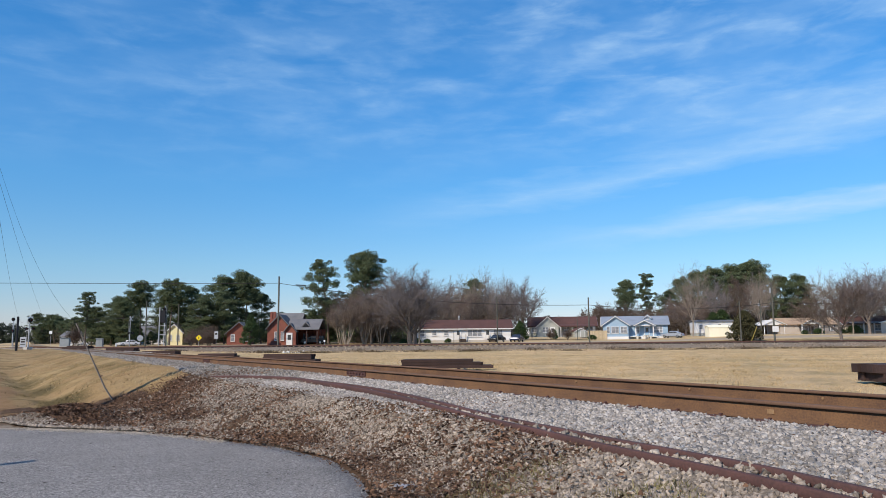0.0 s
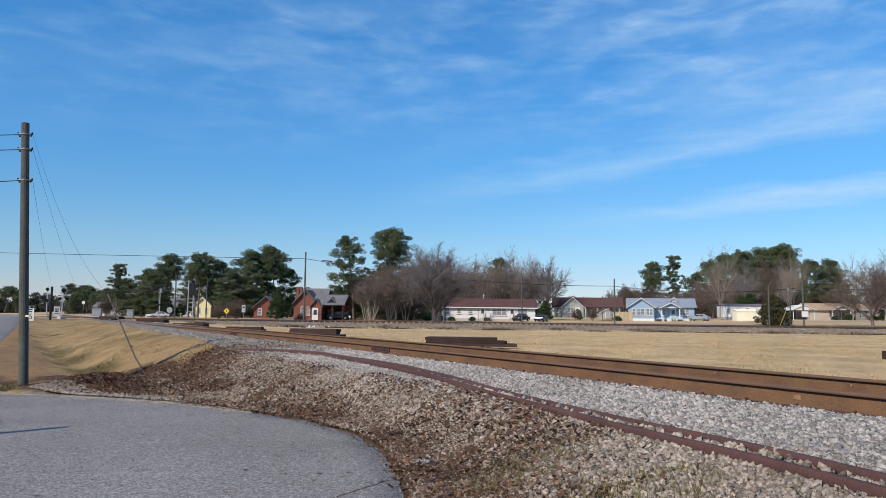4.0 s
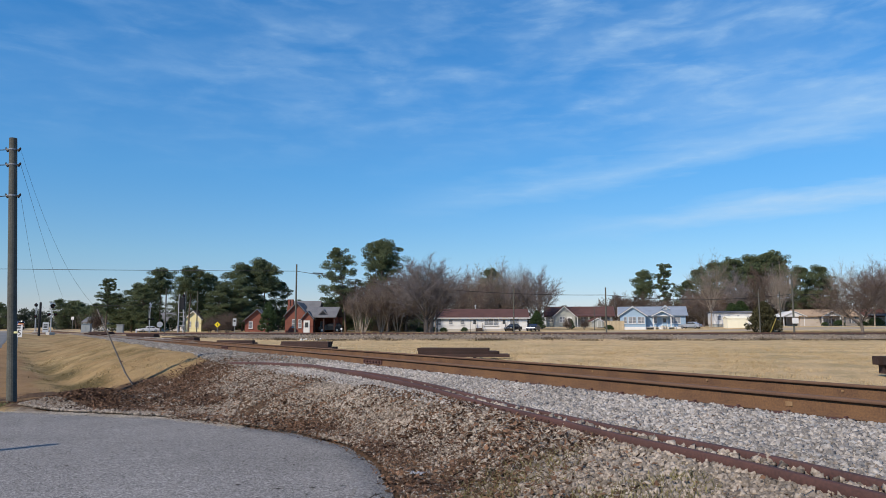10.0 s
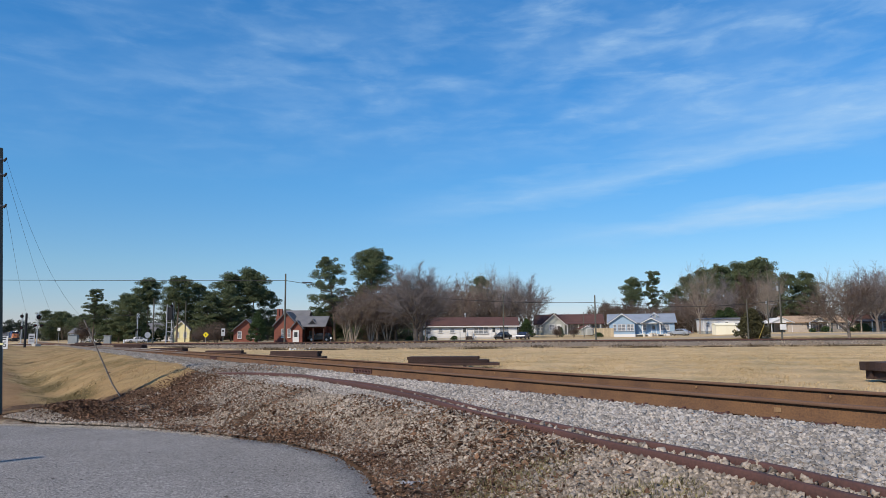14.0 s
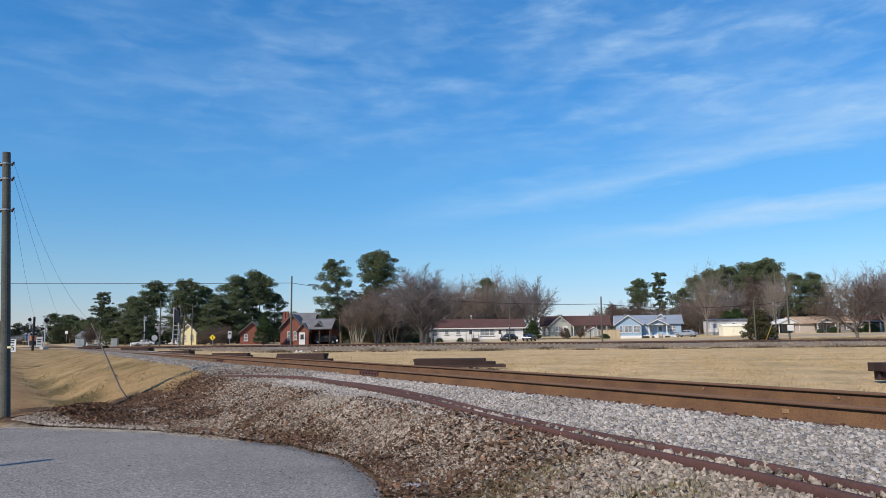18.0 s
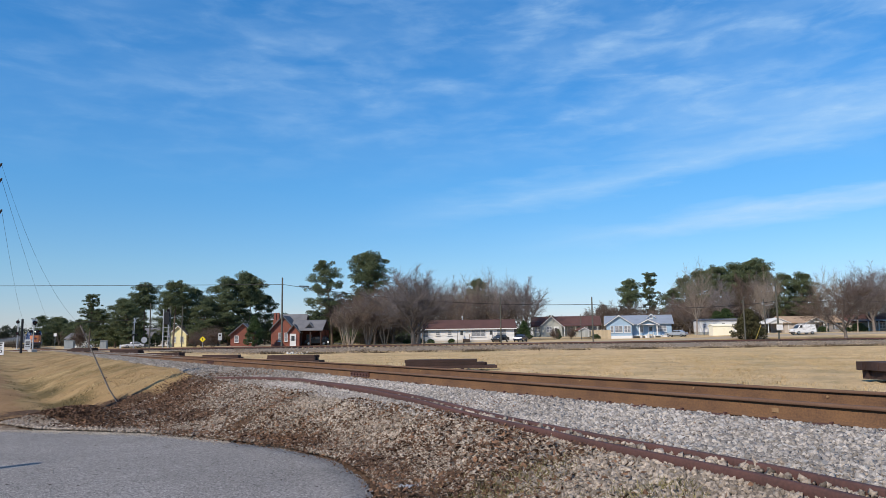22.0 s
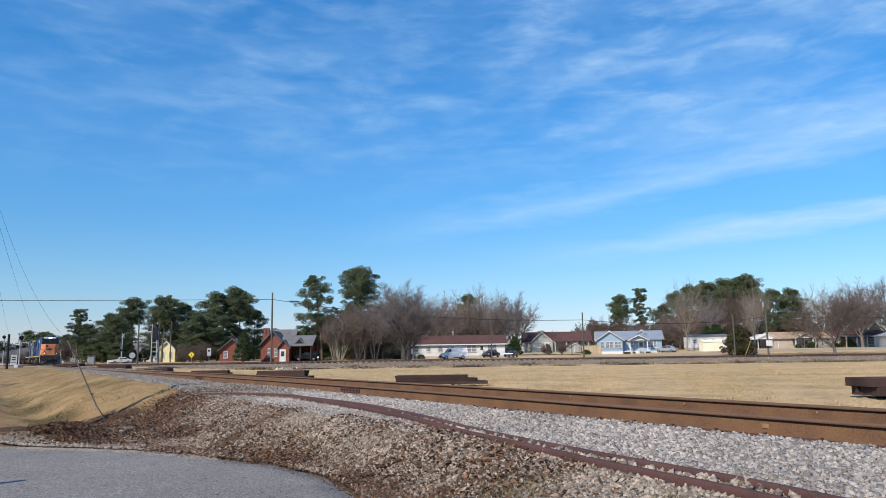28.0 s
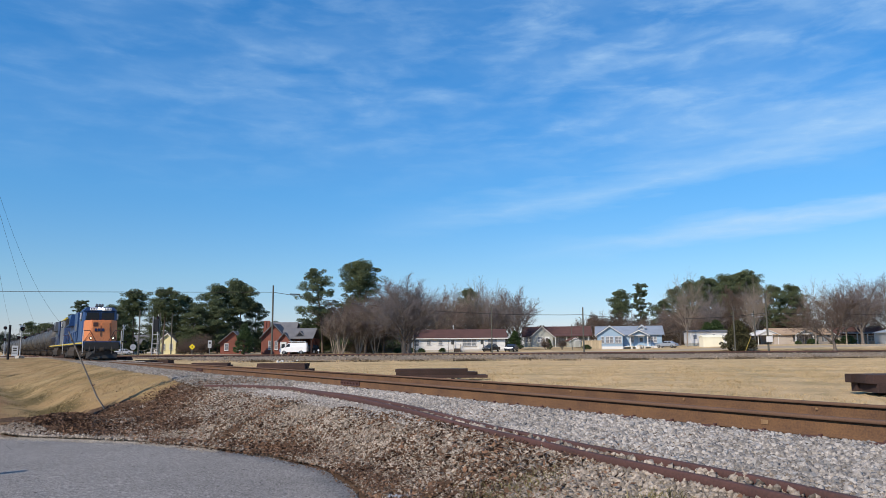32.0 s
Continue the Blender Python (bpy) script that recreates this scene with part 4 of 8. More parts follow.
# crushed silvery wrapper in the litter
wrapper = thing("crushed_wrapper", pose(-0.36, 6.75, float(over(-0.36, 6.75)) + 0.03, 0, 0, 25), "crushed silver and white wrapper lying in brown leaves", "litter")
rng = random.Random(66)
FOIL = material("silver foil", (0.36, 0.36, 0.38), (0.16, 0.16, 0.18), 0.5, 0.2, 60, 12, 0.5, 0.5, 0.004)
bm = B()
bmesh.ops.create_grid(bm, x_segments=9, y_segments=6, size=0.5)
for q in bm.verts:
    q.co = Vector((q.co.x * 0.17, q.co.y * 0.085, 0.0)) + Vector((rng.gauss(0, 0.006), rng.gauss(0, 0.006), abs(rng.gauss(0, 0.018))))
bmesh.ops.solidify(bm, geom=bm.faces[:], thickness=0.002)
part("foil", bm, FOIL, wrapper)
# tan soil and thin green grass at the foot of the shoulder
LOW_GRASS = material("thin shoulder grass", (0.21, 0.185, 0.085), (0.13, 0.11, 0.05), 0.95, 0, 20, 0.8, 0.5, 0, island=0.35)
rng = np.random.default_rng(67)
n = 9000
y = rng.uniform(4.2, 6.6, n)
x = np.interp(y, EDGE_Y, EDGE_X) + rng.uniform(0.1, 2.0, n)
ok = np.sin(x * 3.1 + y * 2.2) + np.sin(y * 4.7 - x * 1.9) + rng.normal(0, 0.4, n) > 0.55
blades("shoulder_grass", np.stack([x, y], -1)[ok], 0.05, LOW_GRASS, grass, 68, 0.004).location.z = 0.02
BANK_WEED = material("dead bank weeds", (0.10, 0.075, 0.045), (0.06, 0.042, 0.027), 0.95, 0, 20, 0.3, 0.5, 0, island=0.4)
rng = np.random.default_rng(57)
n = 9000
clump_x = np.repeat(rng.uniform(-50, 110, 45), 200)
x = clump_x + rng.normal(0, 1.1, n)
blades("bank_weeds", np.stack([x, 105.6 + np.repeat(rng.uniform(-0.9, 0.6, 45), 200) + rng.normal(0, 0.35, n)], -1), 0.2, BANK_WEED, grass, 58, 0.05)
rng = np.random.default_rng(59)
RUBBLE = material("white rubble", (0.66, 0.64, 0.60), (0.48, 0.45, 0.41), 0.9, 0, 20, 1.5, 0.5, 0.3, 0.01)
rubble = thing("rubble", Matrix(), "scattered white broken concrete on the ballast bank", "rubble", kind="stuff")
stones("rubble_pieces", np.stack([rng.uniform(-22.8, -20.0, 26), rng.uniform(104.6, 105.8, 26)], -1), 0.22, RUBBLE, rubble, 60, 0.5)


def single_stones():
    """The stones beside the near rail that can be picked apart, each an object of its own."""
    rng = np.random.default_rng(81)
    meshes = []
    for k in range(10):
        bm = B()
        vs = [bm.verts.new(tuple(c)) for c in CUBE * rng.uniform([0.55, 0.45, 0.3], [1.0, 0.85, 0.65]) * 0.026 + rng.normal(0, 0.0045, (8, 3))]
        for f in CUBE_F:
            bm.faces.new([vs[i] for i in f])
        meshes.append(part("stone", bm, STONE_ONE, ballast))
    at = strewn(82, 300, 3.2, 7.5, -2.3, -0.9)
    for i, (x, y) in enumerate(at):
        ob = meshes[i] if i < 10 else new("stone", meshes[i % 10].data)
        ob.parent = ballast
        ob.matrix_basis = pose(x, y, float(over(x, y)) + 0.02, *rng.uniform(-40, 40, 2), rng.uniform(0, 360))


STONE_ONE = material("single grey stone", (0.34, 0.325, 0.31), (0.18, 0.17, 0.165), 0.95, 0, 60, 3, 0.4, 0.3, 0.004, obj_random=0.4)
single_stones()

# ---- stacks of timbers on the field ----


def timber_stack(x, y, rows, turn, label, seed, deep_z=0.17):
    """Heavy timbers laid on skids; rows: (length, shift, how many deep) for each layer from the bottom."""
    rng = random.Random(seed)
    ob = thing("timber_stack", pose(x, y, gz(x, y) + 0.0, 0, 0, turn), label, "timber stack", "stacks on the field")
    for sx in (-0.9, 0.9):
        bm = B()
        box(bm, (sx, 0, 0.03), (0.14, 1.15, 0.14), 0.012)
        part("skid", bm, TIMBER, ob)
    z = 0.10
    for length, shift, deep in rows:
        for k in range(deep):
            bm = B()
            dx = shift + rng.uniform(-0.05, 0.05)
            box(bm, (dx, (k - (deep - 1) / 2) * 0.27, z + deep_z / 2), (length + rng.uniform(-0.06, 0.06), 0.262, deep_z - 0.004), 0.01)
            bmesh.ops.rotate(bm, verts=bm.verts, cent=(dx, 0, z), matrix=Matrix.Rotation(radians(rng.uniform(-0.6, 0.6)), 3, "Z"))
            part("timber", bm, TIMBER, ob)
        z += deep_z
    return ob


timber_stack(12.75, 19.2, [(3.3, 0.1, 4), (3.45, -0.03, 4)], 3, "stack of dark brown weathered timbers on skids, near the rails", 1, 0.23)
timber_stack(-0.25, 31.2, [(3.8, 0.40, 4), (3.35, 0.2, 4), (2.95, 0.0, 4)], -2, "stepped stack of reddish brown timbers in dry grass", 2, 0.125)
timber_stack(-9.7, 46.0, [(3.4, 0.2, 4), (3.1, 0.0, 4), (3.1, 0.02, 3)], -7, "stack of dark timbers with one end sticking out", 3)
timber_stack(-17.6, 57.0, [(3.1, 0.0, 4), (3.0, 0.05, 4), (2.9, 0.0, 3)], -4, "low stack of dark brown timbers in dry grass", 4)
timber_stack(-25.6, 66.0, [(3.8, 0.1, 4), (3.6, 0.0, 4), (3.3, 0.1, 3)], -10, "low stack of dark brown timbers beside the track", 5)
timber_stack(-31.6, 71.5, [(3.6, 0.0, 4), (3.2, 0.2, 3)], -14, "low loose stack of dark timbers beside the track", 6)
timber_stack(-43.0, 86.0, [(3.8, 0.0, 4), (3.2, 0.3, 3)], -20, "flat pile of dark timbers near the crossing", 7)

# ---- poles and wires ----


def sag(a, b, drop, n=14):
    a, b = Vector(a), Vector(b)
    return [a.lerp(b, i / n) - Vector((0, 0, drop * 4 * (i / n) * (1 - i / n))) for i in range(n + 1)]


def cable(name, a, b, drop, r, parent=None, mat=None):
    """A hanging wire, as a thin round tube."""
    pts = sag(a, b, drop)
    verts, faces, n = [], [], 5
    for i, p in enumerate(pts):
        d = (pts[min(i + 1, len(pts) - 1)] - pts[max(i - 1, 0)]).normalized()
        s = d.cross(Vector((0, 0, 1))).normalized()
        u = s.cross(d)
        for k in range(n):
            an = 2 * math.pi * k / n
            verts.append(p + s * r * math.cos(an) + u * r * math.sin(an))
    for i in range(len(pts) - 1):
        for k in range(n):
            faces.append((i * n + k, i * n + (k + 1) % n, (i + 1) * n + (k + 1) % n, (i + 1) * n + k))
    ob = raw(name, verts, faces, mat or WIRE, parent)
    return ob


def wooden_pole(x, y, z, top, r, label, lean=(0.0, 0.0), group=""):
    ob = thing("utility_pole", pose(x, y, z), label, "utility pole", group)
    bm = B()
    h = top - z
    tube(bm, (0, 0, -0.3), (lean[0], lean[1], h), r, r * 0.78, 16)
    wander = random.Random(int(x * 10))
    bmesh.ops.bisect_plane(bm, geom=bm.verts[:] + bm.edges[:] + bm.faces[:], plane_co=(0, 0, h * 0.5), plane_no=(0, 0, 1))
    bmesh.ops.bisect_plane(bm, geom=bm.verts[:] + bm.edges[:] + bm.faces[:], plane_co=(0, 0, h * 0.97), plane_no=(0, 0, 1))
    bow = wander.uniform(-0.012, 0.012)
    for v in bm.verts:
        if h * 0.4 < v.co.z < h * 0.6:
            v.co.x += bow * h * 0.3
    part("shaft", bm, POLE_WOOD, ob, smooth=False)
    return ob


pole = wooden_pole(-11.25, 18.25, -0.2, 6.6, 0.122, "grey weathered wooden utility pole leaning slightly beside the paving", (-0.42, 0.0))


def on_pole(h):
    f = h / 6.8
    return Vector((-0.42 * f, 0.0, h))


BAND = material("galvanised band", (0.3, 0.3, 0.31), None, 0.5, 0.6)
for h in (6.5, 6.1, 5.28):
    bm = B()
    c = on_pole(h)
    tube(bm, c - Vector((0, 0, 0.02)), c + Vector((0, 0, 0.02)), 0.108, n=16)
    tube(bm, c + Vector((-0.17, -0.03, 0)), c + Vector((0.19, 0.03, 0)), 0.014, n=8)
    band = part("pole_band", bm, BAND, pole, "steel band with a through bolt")
    for s in (-1, 1):
        bm = B()
        tube(bm, c + Vector((s * 0.13, 0, -0.05)), c + Vector((s * 0.2, 0, 0.05)), 0.035, 0.02, 8)
        part("clevis", bm, BLACK, band)
bm = B()
box(bm, (-0.25 * 0.22 + 0.10, -0.105, 1.75), (0.10, 0.03, 0.05), 0.006)
part("reflector_tag", bm, material("pale yellow tag", (0.75, 0.70, 0.35), None, 0.5, 0, 30, 2, 0.2, 0), pole, "small pale yellow tag")
base = Vector((-11.25, 18.25, -0.2))
wires = thing("overhead_wires", Matrix(), "thin dark overhead and guy wires hung from the poles", "wire")
for h, dz in ((6.5, 0.9), (6.1, 0.85), (5.28, 0.35)):
    a = base + on_pole(h)
    cable("wire", a, a + Vector((-26, -3.5, dz)), 0.7, 0.013, wires)
# guy wire with its guard, and two slack service wires to the crossing
GUY_FOOT = Vector((-9.33, 20.8, gz(-9.33, 20.8) + 0.02))
GUARD_TOP = Vector((-10.40, 20.6, 2.21))
cable("wire", base + on_pole(6.5) + Vector((0.2, 0, 0)), GUARD_TOP, 0.55, 0.0028, wires)
cable("wire", base + on_pole(5.28) + Vector((0.2, 0, 0)), (-48.96, 85, 4.24), 1.2, 0.0038, wires)
cable("wire", base + on_pole(6.1) + Vector((0.2, 0, 0)), (-50.0, 95, 1.9), 1.2, 0.0038, wires)
guard = thing("guy_guard", Matrix(), "grey steel guy guard leaning out of the brown bank", "guy guard")
GUARD = material("weathered galvanised tube", (0.30, 0.28, 0.26), (0.17, 0.15, 0.13), 0.6, 0.3, 30, 2, 0.5, 0.1)
# right half tube: the side turned from the sun, its shade painted in
GUARD_SHADED = material("shaded galvanised tube", (0.15, 0.125, 0.11), (0.08, 0.065, 0.055), 0.7, 0.1, 30, 2, 0.5, 0.1)
side = Vector((0.022, -0.02, 0))
KINK = GUY_FOOT.lerp(GUARD_TOP, 0.15) + Vector((-0.085, 0, 0))
for s in (-1, 1):
    bm = B()
    tube(bm, GUY_FOOT + side * s + Vector((0.05, 0, -0.12)), KINK + side * s, 0.014, 0.014, 10)
    tube(bm, KINK + side * s, GUARD_TOP + side * s * 0.7, 0.014, 0.012, 10)
    part("half_tube", bm, GUARD if s < 0 else GUARD_SHADED, guard)
for f in (0.3, 0.88):
    bm = B()
    c = GUY_FOOT.lerp(GUARD_TOP, f)
    d = (GUARD_TOP - GUY_FOOT).normalized()
    tube(bm, c - d * 0.012 + Vector((-0.03, 0, 0)), c + d * 0.012 + Vector((-0.03, 0, 0)), 0.042, n=10)
    part("clamp", bm, RUST_DARK, guard)

# far poles along the road
FAR_POLES = [(-29.0, 128, 13.0, 0.17, "tall bare utility pole before a red brick building"), (24.55, 122, 8.45, 0.14, "short wooden utility pole beside the road"), (58.3, 128, 11.2, 0.17, "utility pole with a transformer and a white box"),
             (51.6, 126, 7.8, 0.13, "slim wooden pole beside a cedar"), (-57.2, 140, 9.5, 0.14, "dark wooden pole among pines"), (-54.6, 150, 9.4, 0.13, "wooden pole among pines"), (9.5, 127, 9.0, 0.12, "thin wooden pole behind the second track"),
             (65.7, 150, 9.1, 0.13, "thin pole with a transformer and a short arm"), (29.6, 160, 6.8, 0.09, "thin pale lamp post between the houses"), (-3.85, 127.5, 3.1, 0.05, "thin steel post before a white house"), (1.9, 127.5, 3.1, 0.05, "thin steel post before a white house")]
far = []
for x, y, top, r, label in FAR_POLES:
    far.append(wooden_pole(x, y, gz(x, y), top, r, label, group="poles along the road"))
heads = [Vector((-29.0, 128, 11.8)), Vector((24.55, 122, 7.2)), Vector((58.5, 128, 7.6))]
cable("wire", (-160, 130, 13.9), heads[0], 0.3, 0.045, wires)
cable("wire", heads[0], heads[1], 1.2, 0.045, wires)
cable("wire", heads[1], heads[2], 0.9, 0.04, wires)
cable("wire", heads[2], (120, 128, 8.8), 0.9, 0.04, wires)
cable("wire", (-60.4, 118, 5.4), (-43.4, 118, 5.75), 0.1, 0.025, wires)
bm = B()
tube(bm, (-26.0, 127.9, 11.45), (-24.2, 127.9, 11.36), 0.10, n=8)
part("splice_case", bm, WIRE, wires, "black splice case on the wire")
# transformer, bracket and meter box on the third far pole
p3 = far[2]
zt = 11.2 - gz(58.3, 128)
bm = B()
tube(bm, (-0.36, -0.1, zt - 1.9), (-0.36, -0.1, zt - 1.15), 0.18, 0.18, 14)
tube(bm, (-0.36, -0.1, zt - 1.15), (-0.36, -0.1, zt - 1.05), 0.18, 0.12, 14)
part("transformer", bm, STEEL, p3, "grey transformer can")
bm = B()
box(bm, (0.1, -0.35, 2.15), (1.05, 0.3, 1.0), 0.03)
part("meter_box", bm, WHITE, p3, "white meter box")
lamp_pole = far[7]
zt = 9.1 - gz(65.7, 150)
bm = B()
tube(bm, (0, 0, zt - 1.4), (1.9, 0, zt - 1.2), 0.05, n=8)
part("lamp_arm", bm, STEEL, lamp_pole)
bm = B()
box(bm, (-0.28, 0, zt - 0.9), (0.3, 0.3, 0.6), 0.06)
part("transformer", bm, STEEL, lamp_pole, "pale transformer can")

# ---- crossing signals, cabinets and signs ----
SIGNAL_BLACK = material("signal black", (0.012, 0.012, 0.014), None, 0.5, 0, 30, 2, 0.2, 0)
LENS_RED = material("red lens", (0.25, 0.01, 0.01), None, 0.25, 0, 30, 2, 0.2, 0)
ALU = material("silver paint", (0.46, 0.47, 0.48), (0.34, 0.34, 0.36), 0.45, 0.4, 20, 2, 0.3, 0.05)


def wayside_signal(x, y, top, label, heads=1, yaw=0, cross=False):
    z = gz(x, y)
    h = top - z
    ob = thing("railway_signal", pose(x, y, z, 0, 0, yaw), label, "railway signal", "signals at the crossing")
    bm = B()
    box(bm, (0, 0, 0.15), (0.7, 0.7, 0.4), 0.03)
    part("footing", bm, CONCRETE, ob)
    bm = B()
    tube(bm, (0, 0, 0.3), (0, 0, h), 0.075, 0.06, 12)
    tube(bm, (0, 0, h), (0, 0, h + 0.14), 0.06, 0.01, 12)
    part("mast", bm, ALU, ob, "silver painted mast")
    bm = B()
    for k in range(int(h / 0.35) - 1):
        tube(bm, (-0.16, 0.14, 0.7 + k * 0.35), (0.16, 0.14, 0.7 + k * 0.35), 0.012, n=6)
    for s in (-1, 1):
        tube(bm, (s * 0.16, 0.14, 0.5), (s * 0.16, 0.14, h - 0.3), 0.015, n=6)
    part("ladder", bm, STEEL, ob)
    for i in range(heads):
        zc = h - 0.45 - i * 1.9
        bm = B()
        tube(bm, (0, -0.16, zc), (0, -0.2, zc), 0.28, 0.28, 24)
        head = part("target", bm, SIGNAL_BLACK, ob, "round black signal target")
        bm = B()
        box(bm, (0, -0.05, zc), (0.34, 0.22, 0.34), 0.03)
        part("lamp_case", bm, SIGNAL_BLACK, head)
        bm = B()
        tube(bm, (0, -0.2, zc + 0.02), (0, -0.45, zc + 0.02), 0.12, 0.13, 14, caps=False)
        part("hood", bm, SIGNAL_BLACK, head)
        bm = B()
        tube(bm, (0, -0.2, zc), (0, -0.215, zc), 0.1, n=14)
        part("lens", bm, LENS_RED, head)
    if cross:
        for s in (-1, 1):
            bm = B()
            tube(bm, (s * 0.42, -0.08, 2.5), (s * 0.42, -0.12, 2.5), 0.2, n=20)
            lamp = part("flasher", bm, SIGNAL_BLACK, ob, "round black flasher with a hood")
            bm = B()
            tube(bm, (s * 0.42, -0.12, 2.52), (s * 0.42, -0.34, 2.52), 0.13, 0.14, 12, caps=False)
            part("hood", bm, SIGNAL_BLACK, lamp)
            bm = B()
            tube(bm, (s * 0.42, -0.12, 2.5), (s * 0.42, -0.13, 2.5), 0.11, n=12)
            part("lens", bm, LENS_RED, lamp)
        bm = B()
        box(bm, (0, 0, 2.5), (0.95, 0.06, 0.06), 0.01)
        part("cross_arm", bm, SIGNAL_BLACK, ob)
        for a in (-45, 45):
            bm = B()
            box(bm, (0, -0.1, h - 0.35), (0.9, 0.02, 0.14), 0.004)
            bmesh.ops.rotate(bm, verts=bm.verts, cent=(0, -0.1, h - 0.35), matrix=Matrix.Rotation(radians(a), 3, "Y"))
            part("crossbuck_blade", bm, WHITE, ob, "white crossbuck blade")
    return ob


wayside_signal(-49.5, 87, 4.8, "silver crossing signal mast with flashers and black target", 1, 62, True)
wayside_signal(-70.9, 120, 6.0, "silver railway signal mast with round black target", 2, 12)
wayside_signal(-49.9, 116, 5.7, "silver crossing mast with white crossbuck and black flashers", 0, 72, True)
wayside_signal(-45.2, 118, 7.4, "tall silver railway signal with black target", 2, -8)
bm = B()


def cantilever(x, y, top):
    """A wide dark signal bracket on twin posts."""
    z = gz(x, y)
    ob = thing("signal_bracket", pose(x, y, z, 0, 0, 6), "twin-post silver signal bracket with a dark case", "railway signal", "signals at the crossing")
    for s in (-0.55, 0.55):
        bm = B()
        tube(bm, (s, 0, 0), (s, 0, top - z + (0.5 if s > 0 else 0)), 0.09, 0.075, 12)
        part("post", bm, ALU if s < 0 else POLE_WOOD, ob)
    bm = B()
    box(bm, (0, -0.05, top - z - 1.5), (0.8, 0.5, 1.9), 0.05)
    part("signal_case", bm, SIGNAL_BLACK, ob, "tall black signal case")
    for k in range(5):
        bm = B()
        tube(bm, (-0.55, 0, 0.8 + k * 0.7), (0.55, 0, 0.8 + k * 0.7), 0.03, n=8)
        part("rung", bm, ALU, ob)
    return ob


bm.free()
cantilever(-44.3, 115, 7.1)
# black pole, notice board and cabinets
bm = B()
tube(bm, (0, 0, -0.2), (0, 0, 3.75), 0.13, 0.12, 12)
post = thing("black_post", pose(-46.8, 80, gz(-46.8, 80)), "plain black round post beside the crossing", "post")
part("shaft", bm, SIGNAL_BLACK, post)


def cabinet(x, y, w, h, d, label, mat):
    ob = thing("relay_cabinet", pose(x, y, gz(x, y), 0, 0, 12), label, "equipment cabinet", "cabinets at the crossing")
    bm = B()
    box(bm, (0, 0, 0.1), (w + 0.15, d + 0.15, 0.3), 0.02)
    part("plinth", bm, CONCRETE, ob)
    bm = B()
    box(bm, (0, 0, 0.25 + h / 2), (w, d, h), 0.03)
    part("body", bm, mat, ob)
    bm = B()
    box(bm, (0, -0.03, 0.28 + h), (w + 0.14, d + 0.2, 0.07), 0.02)
    part("roof", bm, mat, ob)
    for s in (-1, 1):
        bm = B()
        box(bm, (s * w * 0.245, -d / 2 - 0.012, 0.25 + h * 0.5), (w * 0.46, 0.025, h * 0.9), 0.008)
        door = part("door", bm, mat, ob)
        bm = B()
        tube(bm, (s * w * 0.06, -d / 2 - 0.03, 0.25 + h * 0.42), (s * w * 0.06, -d / 2 - 0.03, 0.25 + h * 0.55), 0.02, n=8)
        part("handle", bm, STEEL, door)
    return ob


GREY_CASE = material("pale grey case paint", (0.31, 0.325, 0.325), (0.24, 0.255, 0.255), 0.55, 0.1, 20, 1.5, 0.4, 0.05)
cabinet(-70.0, 135, 1.6, 1.45, 1.0, "wide grey steel relay cabinet on a plinth", GREY_CASE)
cabinet(-58.4, 124, 1.02, 1.25, 0.95, "grey steel relay cabinet on a plinth", GREY_CASE)


def road_sign(x, y, shape, size, height, mat, label, yaw=0, bars=(), text=""):
    z = gz(x, y)
    ob = thing("road_sign", pose(x, y, z, 0, 0, yaw), label, "road sign")
    bm = B()
    tube(bm, (0, 0, -0.2), (0, 0, height + size[1] * 0.4), 0.035, n=8)
    part("post", bm, STEEL, ob)
    bm = B()
    if shape == "round":
        tube(bm, (0, -0.05, height), (0, -0.07, height), size[0] / 2, n=8)
    else:
        box(bm, (0, -0.06, height), (size[0], 0.02, size[1]), 0.004)
        if shape == "diamond":
            bmesh.ops.rotate(bm, verts=bm.verts, cent=(0, -0.06, height), matrix=Matrix.Rotation(radians(45), 3, "Y"))
    plate = part("plate", bm, mat, ob)
    for bx, bz, bw, bh in bars:
        bm = B()
        box(bm, (bx, -0.075, height + bz), (bw, 0.008, bh))
        part("print_bar", bm, BLACK, plate)
    if text:
        cu = bpy.data.curves.new("numeral", "FONT")
        cu.body, cu.size, cu.align_x, cu.align_y, cu.extrude = text, size[1] * 0.62, "CENTER", "CENTER", 0.003
        t = new("numeral", cu)
        t.data.materials.append(BLACK)
        t.parent = plate
        t.matrix_basis = pose(size[0] * 0.2, -0.076, height - size[1] * 0.17, 90)
    return ob


SIGN_YELLOW = material("sign yellow", (0.80, 0.62, 0.02), None, 0.5, 0, 30, 2, 0.15, 0)
road_sign(-30.75, 50, "plate", (0.66, 0.88), 1.42, WHITE, "white speed limit sign beside the road", 6, [(0, 0.36, 0.46, 0.09), (0, 0.21, 0.4, 0.09), (-0.15, -0.17, 0.2, 0.46)], "5")
road_sign(-57.6, 100, "plate", (0.8, 1.4), 0.95, ALU, "white notice board with dark print at the crossing", 8, [(0, 0.35, 0.55, 0.16), (0, 0.05, 0.5, 0.22), (0, -0.3, 0.6, 0.1)])
road_sign(-41.9, 125, "diamond", (0.72, 0.72), 1.55, SIGN_YELLOW, "yellow diamond warning sign at the road", 10, [(0, 0.0, 0.12, 0.4)])
road_sign(-38.6, 124, "plate", (0.62, 1.25), 2.0, ALU, "pale upright sign seen beside the road", 0, [(0, 0.2, 0.35, 0.3)])
road_sign(-50.3, 121, "round", (1.0, 1.0), 1.65, ALU, "round pale back of a traffic sign on a post", 14)
road_sign(-80.8, 150, "plate", (0.6, 0.6), 3.0, WHITE, "white sign high on a post beyond the crossing", 0)
